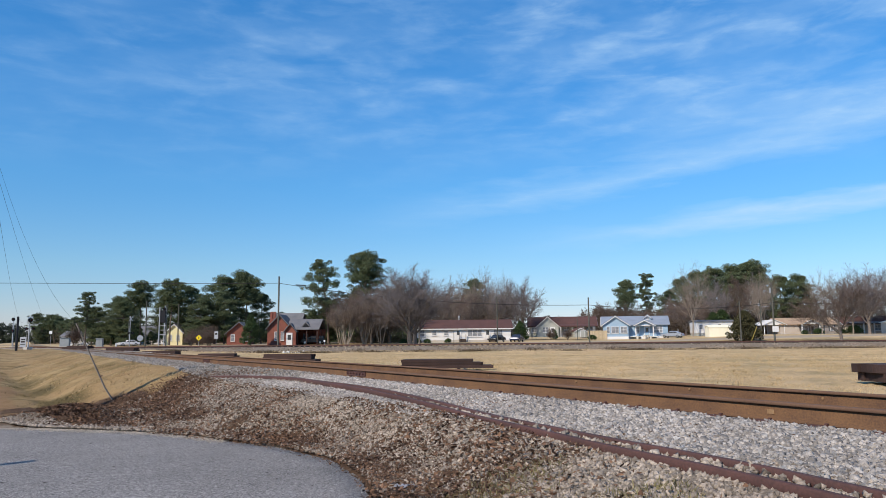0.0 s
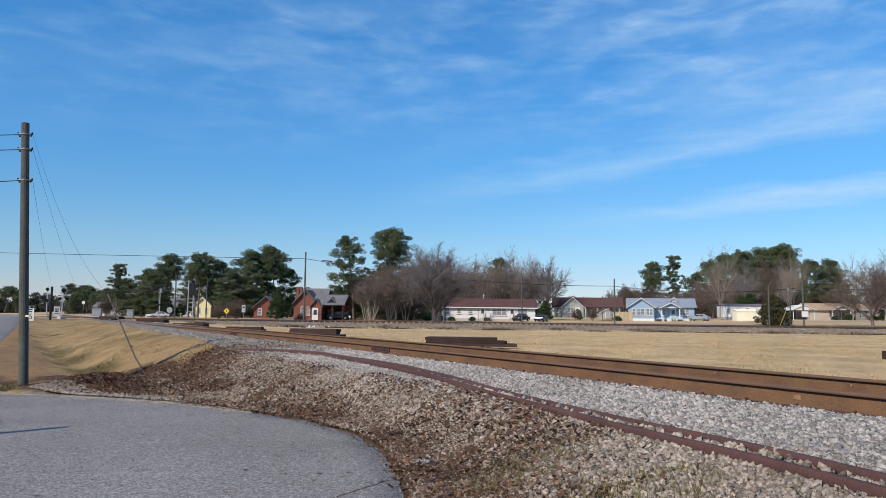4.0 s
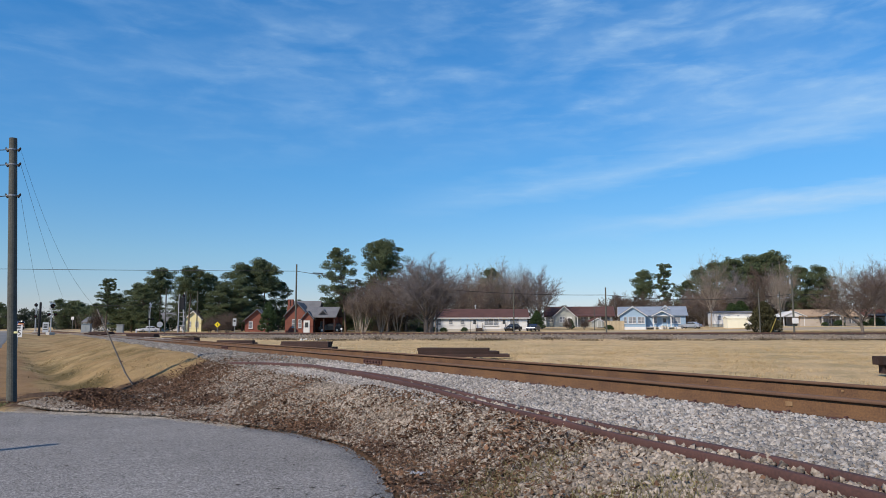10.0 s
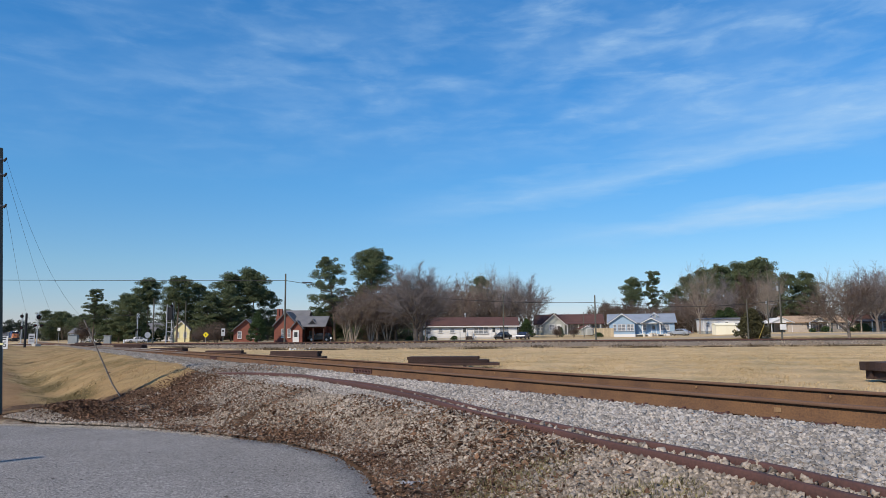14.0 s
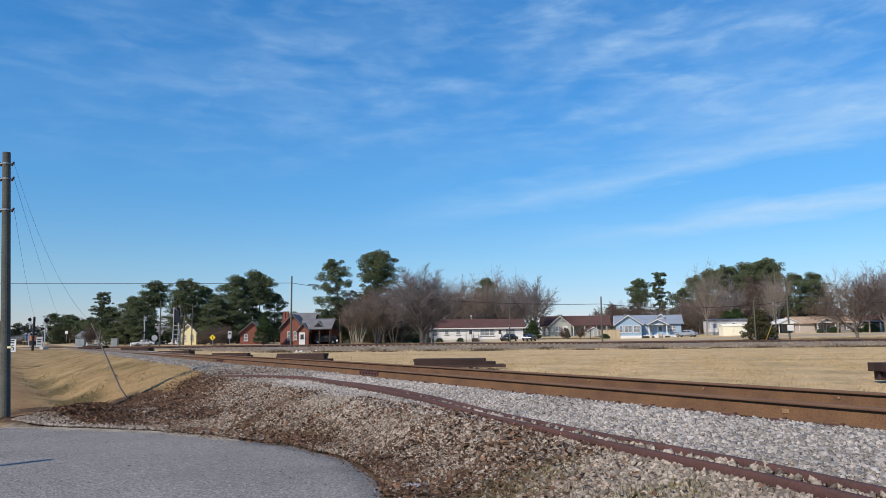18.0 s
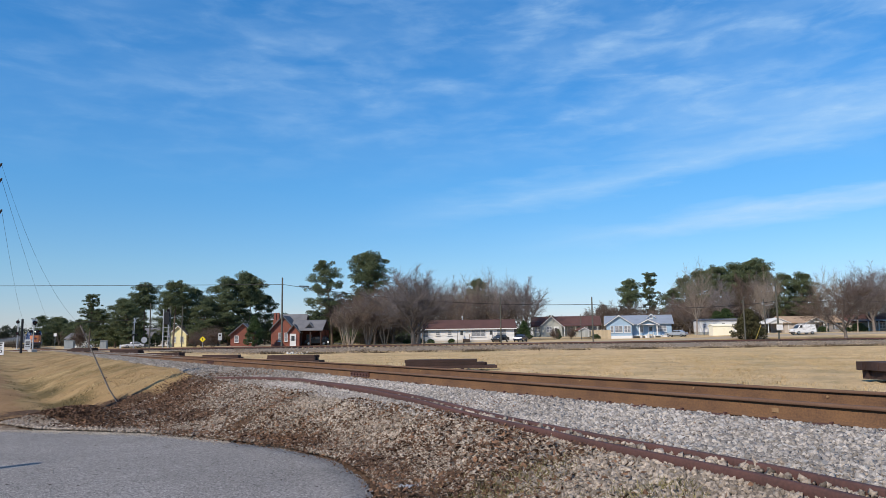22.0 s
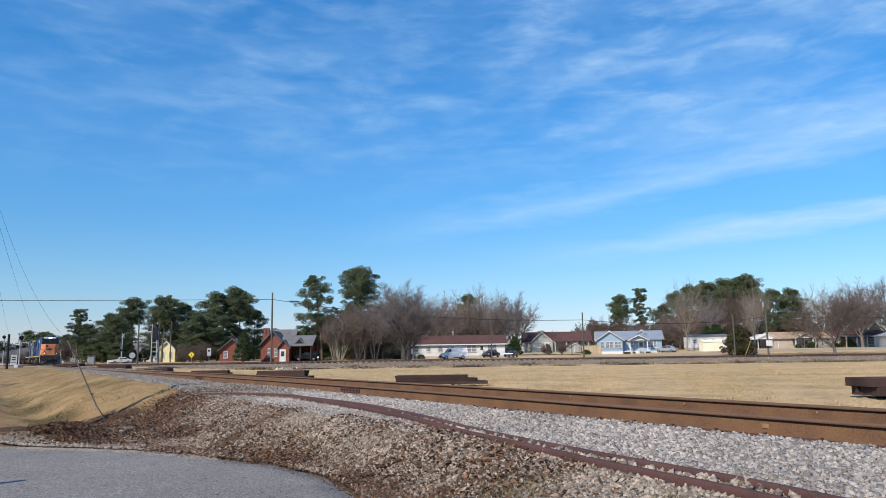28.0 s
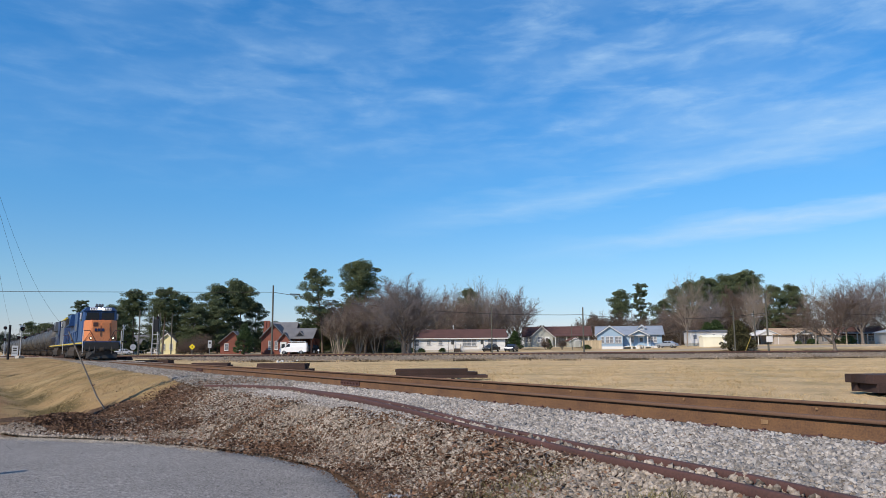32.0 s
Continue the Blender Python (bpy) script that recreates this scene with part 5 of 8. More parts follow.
road_sign(-20.5, 126, "round", (0.36, 0.36), 0.8, WHITE, "small round white marker on a low post", 0)

# low post near the crossing and the guard tube ends
for x, y in ((-52.8, 108), (-50.2, 112)):
    bm = B()
    tube(bm, (0, 0, -0.1), (0, 0, 0.8), 0.12, 0.12, 12)
    tube(bm, (0, 0, 0.8), (0, 0, 0.88), 0.12, 0.05, 12)
    ob = thing("bollard", pose(x, y, gz(x, y)), "short white bollard at the crossing", "bollard", "bollards")
    part("tube", bm, WHITE, ob)

# the road along the houses and the one over the crossing
PALE_ROAD = material("pale worn road", (0.26, 0.245, 0.228), (0.205, 0.192, 0.178), 0.95, 0, 25, 0.2, 0.5, 0.2, 0.01, spec=0.05)
ROAD = material("road asphalt", (0.36, 0.30, 0.225), (0.27, 0.22, 0.165), 0.95, 0, 25, 0.2, 0.5, 0.2, 0.01, spec=0.05)


def strip(name, pts, width, mat, label, lift=0.03):
    verts, faces = [], []
    for i, (x, y) in enumerate(pts):
        a, b = Vector(pts[max(i - 1, 0)]), Vector(pts[min(i + 1, len(pts) - 1)])
        d = (b - a).normalized()
        for s in (-1.05, -1, -0.33, 0.33, 1, 1.05):
            u, v = x - d.y * s * width / 2, y + d.x * s * width / 2
            verts.append((u, v, gz(u, v) + lift + 0.03 * (1 - abs(s)) - (0.14 if abs(s) > 1 else 0)))
        if i:
            k = len(verts) - 12
            for j in range(5):
                faces.append((k + j, k + j + 1, k + j + 7, k + j + 6))
    return tagged(raw(name, verts, faces, mat), label, "road", kind="structure")




def road_y(x):
    """The road runs beside the second line, then bears away from it."""
    return 130 + 0.095 * (math.hypot(x + 8, 10) + x + 8)


strip("road", [(-140 + 4 * i, road_y(-140 + 4 * i)) for i in range(115)], 6.6, ROAD, "grey two-lane asphalt road along the houses")
strip("side_road", [(track_x(y) - 14.2 / 0.867, y) for y in range(20, 261, 4)], 9.6, PALE_ROAD, "pale worn asphalt road running beside the railway", 0.045)
strip("crossing_road", [(-88 + 1.5 * i, 40 + 3 * i) for i in range(55)], 6.5, ROAD, "asphalt road running up to the level crossing", 0.05)


# yellow guy guard beside the slim pole at the cedar
far_guard = thing("guy_guard", Matrix(), "bright yellow guy guard leaning to a far pole", "guy guard")
bm = B()
tube(bm, (53.24, 126, gz(53.24, 126) - 0.1), (54.45, 126, 3.44), 0.045, 0.045, 8)
part("guard_tube", bm, material("yellow plastic guard", (0.46, 0.36, 0.08), (0.33, 0.25, 0.06), 0.6, 0, 20, 1.5, 0.4, 0.05), far_guard)
bm = B()
tube(bm, (54.45, 126, 3.44), (56.4, 126, 7.0), 0.02, 0.02, 5)
part("guy_wire", bm, WIRE, far_guard)
# white pots along the foot of the blue house's porch
POT = material("white glazed pot", (0.68, 0.66, 0.60), (0.52, 0.48, 0.42), 0.6, 0, 30, 3, 0.4, 0.1, 0.004)
rng = random.Random(71)
for x in (43.0, 44.5, 45.3, 45.9, 47.4, 48.9, 49.8):
    y = 161.0 + rng.uniform(-0.4, 0.4)
    ob = thing("flower_pot", pose(x, y, gz(x, y)), "white flower pot before the blue house porch", "flower pot", "pots at the porch")
    r = rng.uniform(0.22, 0.38)
    bm = B()
    tube(bm, (0, 0, -0.05), (0, 0, r * 1.8), r * 0.75, r, 14)
    tube(bm, (0, 0, r * 1.8), (0, 0, r * 2.0), r * 1.1, r * 1.1, 14)
    part("pot", bm, POT, ob)
    bm = B()
    tube(bm, (0, 0, r * 2.0), (0, 0, r * 2.04), r * 0.95, r * 0.9, 14)
    part("soil", bm, TIE, ob)

# ---- houses ----


def window(parent, x, y, z, w, h, cols=1, frame_mat=None):
    bm = B()
    t = 0.07
    for s in (-1, 1):
        box(bm, (x + s * (w / 2 - t / 2), y, z), (t, 0.09, h))
        box(bm, (x, y, z + s * (h / 2 - t / 2)), (w, 0.085, t))
    win = part("window", bm, frame_mat or WHITE, parent)
    bm = B()
    box(bm, (x, y, z), (w - 2 * t, 0.06, 0.05))
    part("glazing_bar", bm, frame_mat or WHITE, win)
    for i in range(1, cols):
        bm = B()
        box(bm, (x - w / 2 + w * i / cols, y, z), (t * 1.2, 0.08, h - 2 * t))
        part("mullion", bm, frame_mat or WHITE, win)
    pw = (w - 0.06) / cols
    for i in range(cols):
        for s in (-1, 1):
            bm = B()
            box(bm, (x - (w - 0.06) / 2 + pw * (i + 0.5), y + 0.01, z + s * (h - 0.06) / 4),
                (pw, 0.03, (h - 0.06) / 2))
            part("pane", bm, BLIND_GLASS, win)
    bm = B()
    box(bm, (x, y - 0.06, z - h / 2 - 0.03), (w + 0.12, 0.14, 0.06))
    part("sill", bm, frame_mat or WHITE, win)
    return win


def door_of(parent, x, y, z0, w, h, mat, frame_mat=None, glass=True):
    bm = B()
    box(bm, (x, y, z0 + h / 2), (w, 0.06, h), 0.01)
    d = part("door", bm, mat, parent)
    bm = B()
    for s in (-1, 1):
        box(bm, (x + s * (w / 2 + 0.05), y, z0 + h / 2), (0.1, 0.1, h))
    box(bm, (x, y, z0 + h + 0.05), (w + 0.2, 0.1, 0.1))
    part("door_frame", bm, frame_mat or WHITE, d)
    if glass:
        bm = B()
        box(bm, (x, y - 0.035, z0 + h * 0.66), (w * 0.62, 0.02, h * 0.42))
        part("pane", bm, GLASS, d)
    return d


def gable_roof(parent, w, d, eave, ridge, mat, over=0.45, along="x", at=(0, 0), trim=None):
    """Two roof slopes with thickness; the ridge runs along x or y."""
    t = 0.16
    half = (d if along == "x" else w) / 2
    length = (w if along == "x" else d) / 2 + over
    k = (ridge - eave) / half
    lo = eave - k * over
    out = [(-half - over, lo), (0, ridge), (half + over, lo), (half + over, lo + t), (0, ridge + t), (-half - over, lo + t)]
    bm = B()
    if along == "x":
        slab(bm, [(u + at[1], v) for u, v in out], at[0] - length, at[0] + length, "x")
    else:
        slab(bm, [(u + at[0], v) for u, v in out], at[1] - length, at[1] + length, "y")
    roof = part("roof", bm, mat, parent)
    if trim:
        for e in (-1, 1):
            bm = B()
            o2 = [(u * 1.0, v - 0.02) for u, v in [(-half - over, lo - 0.14), (0, ridge - 0.16), (half + over, lo - 0.14), (half + over, lo + 0.02), (0, ridge + 0.02), (-half - over, lo + 0.02)]]
            if along == "x":
                slab(bm, [(u + at[1], v) for u, v in o2], at[0] + e * (length + 0.003), at[0] + e * (length + 0.05), "x")
            else:
                slab(bm, [(u + at[0], v) for u, v in o2], at[1] + e * (length + 0.003), at[1] + e * (length + 0.05), "y")
            part("barge_board", bm, trim, roof)
    return roof


def gable_wall(parent, w, d, base, eave, ridge, mat, along="x", at=(0, 0), name="wall"):
    bm = B()
    if along == "x":
        slab(bm, [(at[1] - d / 2, base), (at[1] + d / 2, base), (at[1] + d / 2, eave), (at[1], ridge), (at[1] - d / 2, eave)], at[0] - w / 2, at[0] + w / 2, "x")
    else:
        slab(bm, [(at[0] - w / 2, base), (at[0] + w / 2, base), (at[0] + w / 2, eave), (at[0], ridge), (at[0] - w / 2, eave)], at[1] - d / 2, at[1] + d / 2, "y")
    return part(name, bm, mat, parent)


def laps(parent, w, y, z0, z1, mat, step=0.2, x=0.0, name="siding_board"):
    """Clapboards on a front wall: each board stands a little proud at its lower edge."""
    n = int((z1 - z0) / step)
    me = None
    for i in range(n):
        if me is None:
            bm = B()
            slab(bm, [(0.0, 0.0), (-0.035, 0.0), (-0.006, step), (0.0, step)], x - w / 2, x + w / 2, "x")
            ob = part(name, bm, mat, parent)
            me = ob.data
        else:
            ob = new(name, me)
            ob.parent = parent
        ob.matrix_basis = pose(0, y, z0 + i * step)


def post(parent, x, y, z0, z1, mat, r=0.09, name="porch_post"):
    bm = B()
    box(bm, (x, y, (z0 + z1) / 2), (r * 2, r * 2, z1 - z0), 0.012)
    box(bm, (x, y, z0 + 0.08), (r * 2.8, r * 2.8, 0.16), 0.01)
    box(bm, (x, y, z1 - 0.06), (r * 2.8, r * 2.8, 0.12), 0.01)
    return part(name, bm, mat, parent)


def stairs(parent, x, y, n, w, mat, rail=None):
    for i in range(n):
        bm = B()
        box(bm, (x, y - 0.28 * i, (n - i) * 0.18 - 0.09), (w, 0.29, 0.18))
        part("step", bm, mat, parent)
    if rail:
        for s in (-1, 1):
            bm = B()
            tube(bm, (x + s * w / 2, y + 0.1, n * 0.18 + 0.9), (x + s * w / 2, y - 0.28 * n, 0.85), 0.05, n=6)
            tube(bm, (x + s * w / 2, y - 0.28 * n, 0), (x + s * w / 2, y - 0.28 * n, 0.9), 0.05, n=6)
            tube(bm, (x + s * w / 2, y + 0.1, n * 0.18), (x + s * w / 2, y + 0.1, n * 0.18 + 0.95), 0.05, n=6)
            part("handrail", bm, rail, parent)


def house(name, x, y, label, yaw=0.0, z=None):
    return thing(name, pose(x, y, gz(x, y) if z is None else z, 0, 0, yaw), label, "house", "houses beyond the road")


# long white house with a brown red roof
h = house("house", 4.3, 153, "long low white house with dark red roof and wooden steps", -1.0, 1.0)
W, Dp = 19.2, 8.5
gable_wall(h, W, Dp, 0.0, 2.95, 4.55, WHITE)
bm = B()
box(bm, (0, 0, 0.2), (W + 0.06, Dp + 0.06, 0.5))
part("foundation", bm, CONCRETE, h)
gable_roof(h, W, Dp, 2.95, 4.55, ROOF_RED, 0.5, trim=WHITE)
bm = B()
box(bm, (0, -Dp / 2 - 0.5, 2.72), (W + 1.0, 0.12, 0.2))
part("gutter", bm, WHITE, h)
laps(h, W - 0.2, -Dp / 2, 0.5, 2.75, WHITE, 0.26)
for wx, ww, hh, c in ((-8.6, 1.3, 1.4, 1), (-6.0, 0.9, 0.9, 1), (-3.6, 0.9, 0.9, 1), (2.3, 2.9, 1.4, 3), (7.0, 1.9, 1.4, 2)):
    window(h, wx, -Dp / 2 - 0.06, 1.9, ww, hh, c)
for dx in (-1.1, 4.9):
    door_of(h, dx, -Dp / 2 - 0.06, 0.6, 0.95, 2.05, WHITE)
    stairs(h, dx + 0.9, -Dp / 2 - 0.5, 4, 1.3, TIE, TIMBER)
bm = B()
tube(bm, (-0.9, 0.6, 4.2), (-0.9, 0.6, 5.2), 0.1, n=12)
tube(bm, (-0.9, 0.6, 5.2), (-0.9, 0.6, 5.6), 0.2, 0.16, 12)
part("vent_pipe", bm, ALU, h, "silver roof vent")

# pale blue house with a gable and porch
h = house("house", 44.5, 169, "pale blue clapboard house with blue grey roof and white porch", -13.0, 1.34)
gable_wall(h, 14.2, 9.0, 0.6, 3.3, 5.15, BLUE_WALL)
gable_roof(h, 14.2, 9.0, 3.3, 5.15, ROOF_SLATE, 0.5, trim=WHITE)
bm = B()
box(bm, (0, 0, 0.28), (14.26, 9.06, 0.66))
box(bm, (-4.3, -5.0, 0.28), (5.66, 3.0, 0.66))
part("foundation", bm, WHITE, h, "white painted foundation")
gable_wall(h, 5.6, 6.0, 0.6, 3.3, 5.2, BLUE_WALL, "y", (-4.3, -3.4))
gable_roof(h, 5.6, 6.0, 3.3, 5.2, ROOF_SLATE, 0.45, "y", (-4.3, -3.4), WHITE)
laps(h, 5.5, -6.4, 0.62, 3.3, BLUE_WALL, 0.2, -4.3)
laps(h, 8.4, -4.5, 0.62, 3.2, BLUE_WALL, 0.2, 2.8)
for wx, ww, c in ((-5.9, 0.7, 1), (-4.4, 1.7, 2), (-2.5, 1.5, 2)):
    window(h, wx, -6.46, 2.1, ww, 1.5, c)
window(h, 0.5, -4.56, 2.1, 1.0, 1.5)
window(h, 4.9, -4.56, 2.1, 2.2, 1.5, 3)
door_of(h, 2.6, -4.56, 0.66, 1.0, 2.1, BLUE_WALL)
bm = B()
box(bm, (1.9, -5.4, 0.55), (6.2, 1.9, 0.14), 0.02)
part("porch_floor", bm, WHITE, h)
gable_wall(h, 4.2, 0.3, 3.1, 3.15, 4.15, BLUE_WALL, "y", (2.0, -6.1), "porch_gable")
gable_roof(h, 4.2, 2.6, 3.15, 4.2, ROOF_SLATE, 0.3, "y", (2.0, -5.2), WHITE)
for px in (0.1, 3.9):
    post(h, px, -6.2, 0.6, 3.1, WHITE, 0.11)
bm = B()
box(bm, (2.0, -6.2, 3.05), (4.2, 0.16, 0.2))
part("porch_beam", bm, WHITE, h)
gable_wall(h, 1.5, 1.5, 4.2, 4.9, 5.5, BLUE_WALL, "y", (2.9, -1.6), "dormer_wall")
gable_roof(h, 1.5, 1.7, 4.9, 5.45, ROOF_SLATE, 0.25, "y", (2.9, -1.6), WHITE)
window(h, 2.9, -2.4, 4.75, 0.8, 0.6)
stairs(h, 2.0, -6.5, 3, 1.6, WHITE)

# grey green house set back
h = house("house", 28.8, 176, "long grey green house with a brown red roof", -8, 2.0)
gable_wall(h, 15.5, 9, 0, 2.6, 4.7, GREEN_WALL)
gable_roof(h, 15.5, 9, 2.6, 4.7, ROOF_RED, 0.5, trim=WHITE)
gable_wall(h, 5.0, 5, 0, 2.6, 4.8, GREEN_WALL, "y", (-3.4, -3.6))
gable_roof(h, 5.0, 5, 2.6, 4.8, ROOF_RED, 0.4, "y", (-3.4, -3.6), WHITE)
for wx, wy in ((-6.6, -4.55), (-3.9, -6.15), (1.0, -4.55), (3.8, -4.55), (6.4, -4.55)):
    window(h, wx, wy, 1.7, 1.3, 1.3, 2)
door_of(h, -2.3, -6.15, 0.2, 0.95, 2.05, WHITE)
bm = B()
slab(bm, [(-6.6, 2.35), (-4.4, 2.75), (-4.4, 2.9), (-6.6, 2.5)], -0.6, 7.4, "x")
part("porch_roof", bm, ROOF_RED, h)
for px in (-0.4, 2.2, 4.8, 7.2):
    post(h, px, -6.4, 0, 2.4, WHITE, 0.08)
h = house("shed", 31.4, 168, "small pale green garden shed with a gable", 5, 1.85)
h["category"] = "shed"
gable_wall(h, 2.7, 3.0, 0, 1.45, 2.2, GREEN_WALL, "y")
gable_roof(h, 2.7, 3.0, 1.45, 2.2, ROOF_RED, 0.2, "y", trim=WHITE)
door_of(h, 0.4, -1.55, 0, 0.9, 1.45, GREEN_WALL, None, False)
# tan board fence beside the blue house
h = thing("fence", pose(34.9, 164, gz(34.9, 164)), "tan wooden board fence beside the blue house", "fence")
FENCE = material("tan boards", (0.52, 0.42, 0.28), (0.40, 0.31, 0.2), 0.85, 0, 12, 2, 0.4, 0.2, obj_random=0.15)
me = None
for i in range(22):
    if me is None:
        bm = B()
        box(bm, (0, 0, 1.0), (0.19, 0.025, 2.0), 0.005)
        ob = part("board", bm, FENCE, h)
        me = ob.data
    else:
        ob = new("board", me)
        ob.parent = h
    ob.matrix_basis = pose(-2.2 + i * 0.2, 0, 0)
for z in (0.5, 1.6):
    bm = B()
    box(bm, (0, 0.06, z), (4.4, 0.06, 0.1))
    part("rail", bm, FENCE, h)

# white trailer home with a cream shed
h = house("trailer_home", 61.2, 165, "long white trailer home with small windows", 0, 2.0)
bm = B()
box(bm, (0, 0, 1.75), (9.0, 4.2, 2.5), 0.06)
part("wall", bm, WHITE, h)
bm = B()
box(bm, (0, 0, 0.3), (8.8, 4.0, 0.7))
part("skirting", bm, GREEN_WALL, h)
gable_roof(h, 9.0, 4.2, 3.0, 3.35, ROOF_GREY, 0.2)
for wx in (-3.4, -1.0):
    window(h, wx, -2.13, 1.9, 0.9, 1.0)
door_of(h, 0.8, -2.13, 0.7, 0.9, 2.0, WHITE)
h = house("shed", 57.3, 152, "cream metal storage shed with a low roof", -2, 1.62)
h["category"] = "shed"
gable_wall(h, 4.2, 2.6, 0, 2.0, 2.35, CREAM)
gable_roof(h, 4.2, 2.6, 2.0, 2.35, CREAM, 0.12)
for s in (-1, 1):
    bm = B()
    box(bm, (s * 0.75, -1.32, 0.95), (1.45, 0.05, 1.8), 0.01)
    part("door", bm, CREAM, h)

# tan-roofed ranch house
h = house("house", 91.2, 185, "pale brick ranch house with a tan roof and white porch", -2.5, 2.1)
gable_wall(h, 16.0, 8.5, 0, 2.7, 4.3, TAN_BRICK)
gable_roof(h, 16.0, 8.5, 2.7, 4.3, ROOF_TAN, 0.5, trim=WHITE)
gable_wall(h, 5.2, 0.3, 2.6, 2.65, 3.9, WHITE, "y", (-0.5, -6.3), "porch_gable")
gable_roof(h, 5.2, 2.6, 2.7, 3.9, ROOF_TAN, 0.3, "y", (-0.5, -5.3), WHITE)
for px in (-2.9, 1.9):
    post(h, px, -6.3, 0, 2.65, WHITE, 0.14)
for wx, ww in ((-1.2, 2.0), (3.4, 0.9), (6.3, 0.9)):
    window(h, wx, -4.32, 1.6, ww, 1.5, 2 if ww > 1 else 1)
    for s in (-1, 1):
        bm = B()
        box(bm, (wx + s * (ww / 2 + 0.28), -4.3, 1.6), (0.42, 0.06, 1.6), 0.01)
        part("shutter", bm, ROOF_GREY, h, "dark shutter")
door_of(h, 1.0, -4.32, 0.15, 0.95, 2.05, ROOF_GREY)
gable_wall(h, 6.2, 0.3, 2.5, 2.5, 3.75, WHITE, "y", (-9.6, -4.4), "carport_gable")
gable_roof(h, 6.2, 7.0, 2.55, 3.8, WHITE, 0.3, "y", (-9.6, -1.0))
for px in (-12.4, -6.8):
    for py in (-4.2, 2.0):
        post(h, px, py, 0, 2.55, WHITE, 0.09, "carport_post")

h.scale = (0.88, 1.0, 0.95)

# brown house and white house at the far end
h = house("house", 107.0, 186, "low brown house with a deep shaded porch", -3, 2.1)
gable_wall(h, 12.0, 8, 0, 2.6, 4.3, TAN_BRICK)
gable_roof(h, 12.0, 8, 2.6, 4.3, ROOF_RED, 0.6, trim=WHITE)
bm = B()
slab(bm, [(-6.6, 2.55), (-3.8, 2.95), (-3.8, 3.1), (-6.6, 2.7)], -5.5, 5.0, "x")
part("porch_roof", bm, ROOF_GREY, h)
for px in (-5, -2.5, 0, 2.5, 4.6):
    post(h, px, -6.3, 0, 2.6, WHITE, 0.1)
for wx in (-3, 2):
    window(h, wx, -4.06, 1.5, 1.6, 1.4, 2)
door_of(h, 0, -4.06, 0.1, 0.95, 2.05, WHITE)
h = house("house", 108.5, 168, "white house with a low gable at the end of the row", -6, 1.7)
gable_wall(h, 9.0, 10.0, 0, 3.0, 4.1, WHITE, "y")
gable_roof(h, 9.0, 10.0, 3.0, 4.1, WHITE, 0.35, "y")
window(h, -2.2, -5.05, 1.9, 1.1, 1.4)
window(h, 2.0, -5.05, 1.9, 1.1, 1.4)

# red brick building with grey roofs
h = house("brick_building", -29.3, 142, "red brick building with steep grey roofs, chimney and open porch", 0, 0.72)
gable_wall(h, 7.0, 7.5, 0, 3.6, 6.5, BRICK, "x", (-2.2, 4.2), "rear_wall")
gable_roof(h, 7.0, 7.5, 3.6, 6.5, ROOF_GREY, 0.5, "x", (-2.2, 4.2))
gable_wall(h, 5.6, 6.0, 0, 3.5, 6.0, BRICK, "y", (-2.3, -0.6), "front_wall")
gable_roof(h, 5.6, 6.0, 3.5, 6.0, ROOF_GREY, 0.4, "y", (-2.3, -0.6), BLACK)
bm = B()
box(bm, (-4.1, -2.4, 2.6), (1.5, 1.1, 5.4), 0.04)
for cx in (-4.5, -3.75):
    box(bm, (cx, -2.4, 5.9), (0.55, 0.7, 1.6), 0.03)
part("chimney", bm, BRICK, h, "twin red brick chimney")
gable_wall(h, 2.6, 1.6, 0, 2.9, 4.2, BRICK, "y", (0.7, -4.2), "entrance_wall")
gable_roof(h, 2.6, 1.6, 2.9, 4.2, ROOF_GREY, 0.3, "y", (0.7, -4.2), BLACK)
door_of(h, 0.5, -5.05, 0.1, 1.25, 2.3, WHITE)
bm = B()
slab(bm, [(-4.7, 3.05), (-0.2, 5.1), (-0.2, 5.28), (-4.7, 3.22)], -0.6, 7.4, "x")
part("wing_roof", bm, ROOF_GREY, h)
bm = B()
slab(bm, [(-0.2, 5.1), (4.0, 3.1), (4.0, 3.25), (-0.2, 5.28)], -0.6, 7.4, "x")
part("wing_roof", bm, ROOF_GREY, h)
bm = B()
slab(bm, [(3.0, 3.65), (5.2, 3.65), (4.1, 4.7)], -4.0, -1.2, "y")
part("dormer", bm, ROOF_GREY, h)
bm = B()
slab(bm, [(3.35, 3.72), (4.85, 3.72), (4.1, 4.42)], -4.06, -4.0, "y")
part("dormer_vent", bm, SIGNAL_BLACK, h, "dark triangular vent")
bm = B()
box(bm, (3.6, 2.0, 1.6), (7.4, 3.0, 3.2))
part("wing_wall", bm, BRICK, h)
bm = B()
box(bm, (6.6, -1.2, 2.3), (0.5, 2.8, 2.0))
part("side_wall", bm, BRICK, h)
for px in (2.2, 4.4, 6.9):
    post(h, px, -4.3, 0, 3.1, TIMBER, 0.13)
for wx in (-3.0, -1.5):
    window(h, wx, -3.65, 1.9, 0.8, 1.7)
window(h, 3.0, 0.44, 1.7, 1.2, 1.3)
h["category"] = "building"
h.scale = (0.80, 1.0, 0.97)
h = house("brick_annex", -41.9, 151, "small red brick building with a gable beside a fir", 8, 0.75)
gable_wall(h, 4.8, 6.0, 0, 2.6, 4.7, BRICK, "y")
gable_roof(h, 4.8, 6.0, 2.6, 4.7, ROOF_GREY, 0.4, "y", trim=TIMBER)
window(h, 1.3, -3.05, 1.6, 1.0, 1.5)
window(h, -1.2, -3.05, 1.6, 0.8, 1.4)

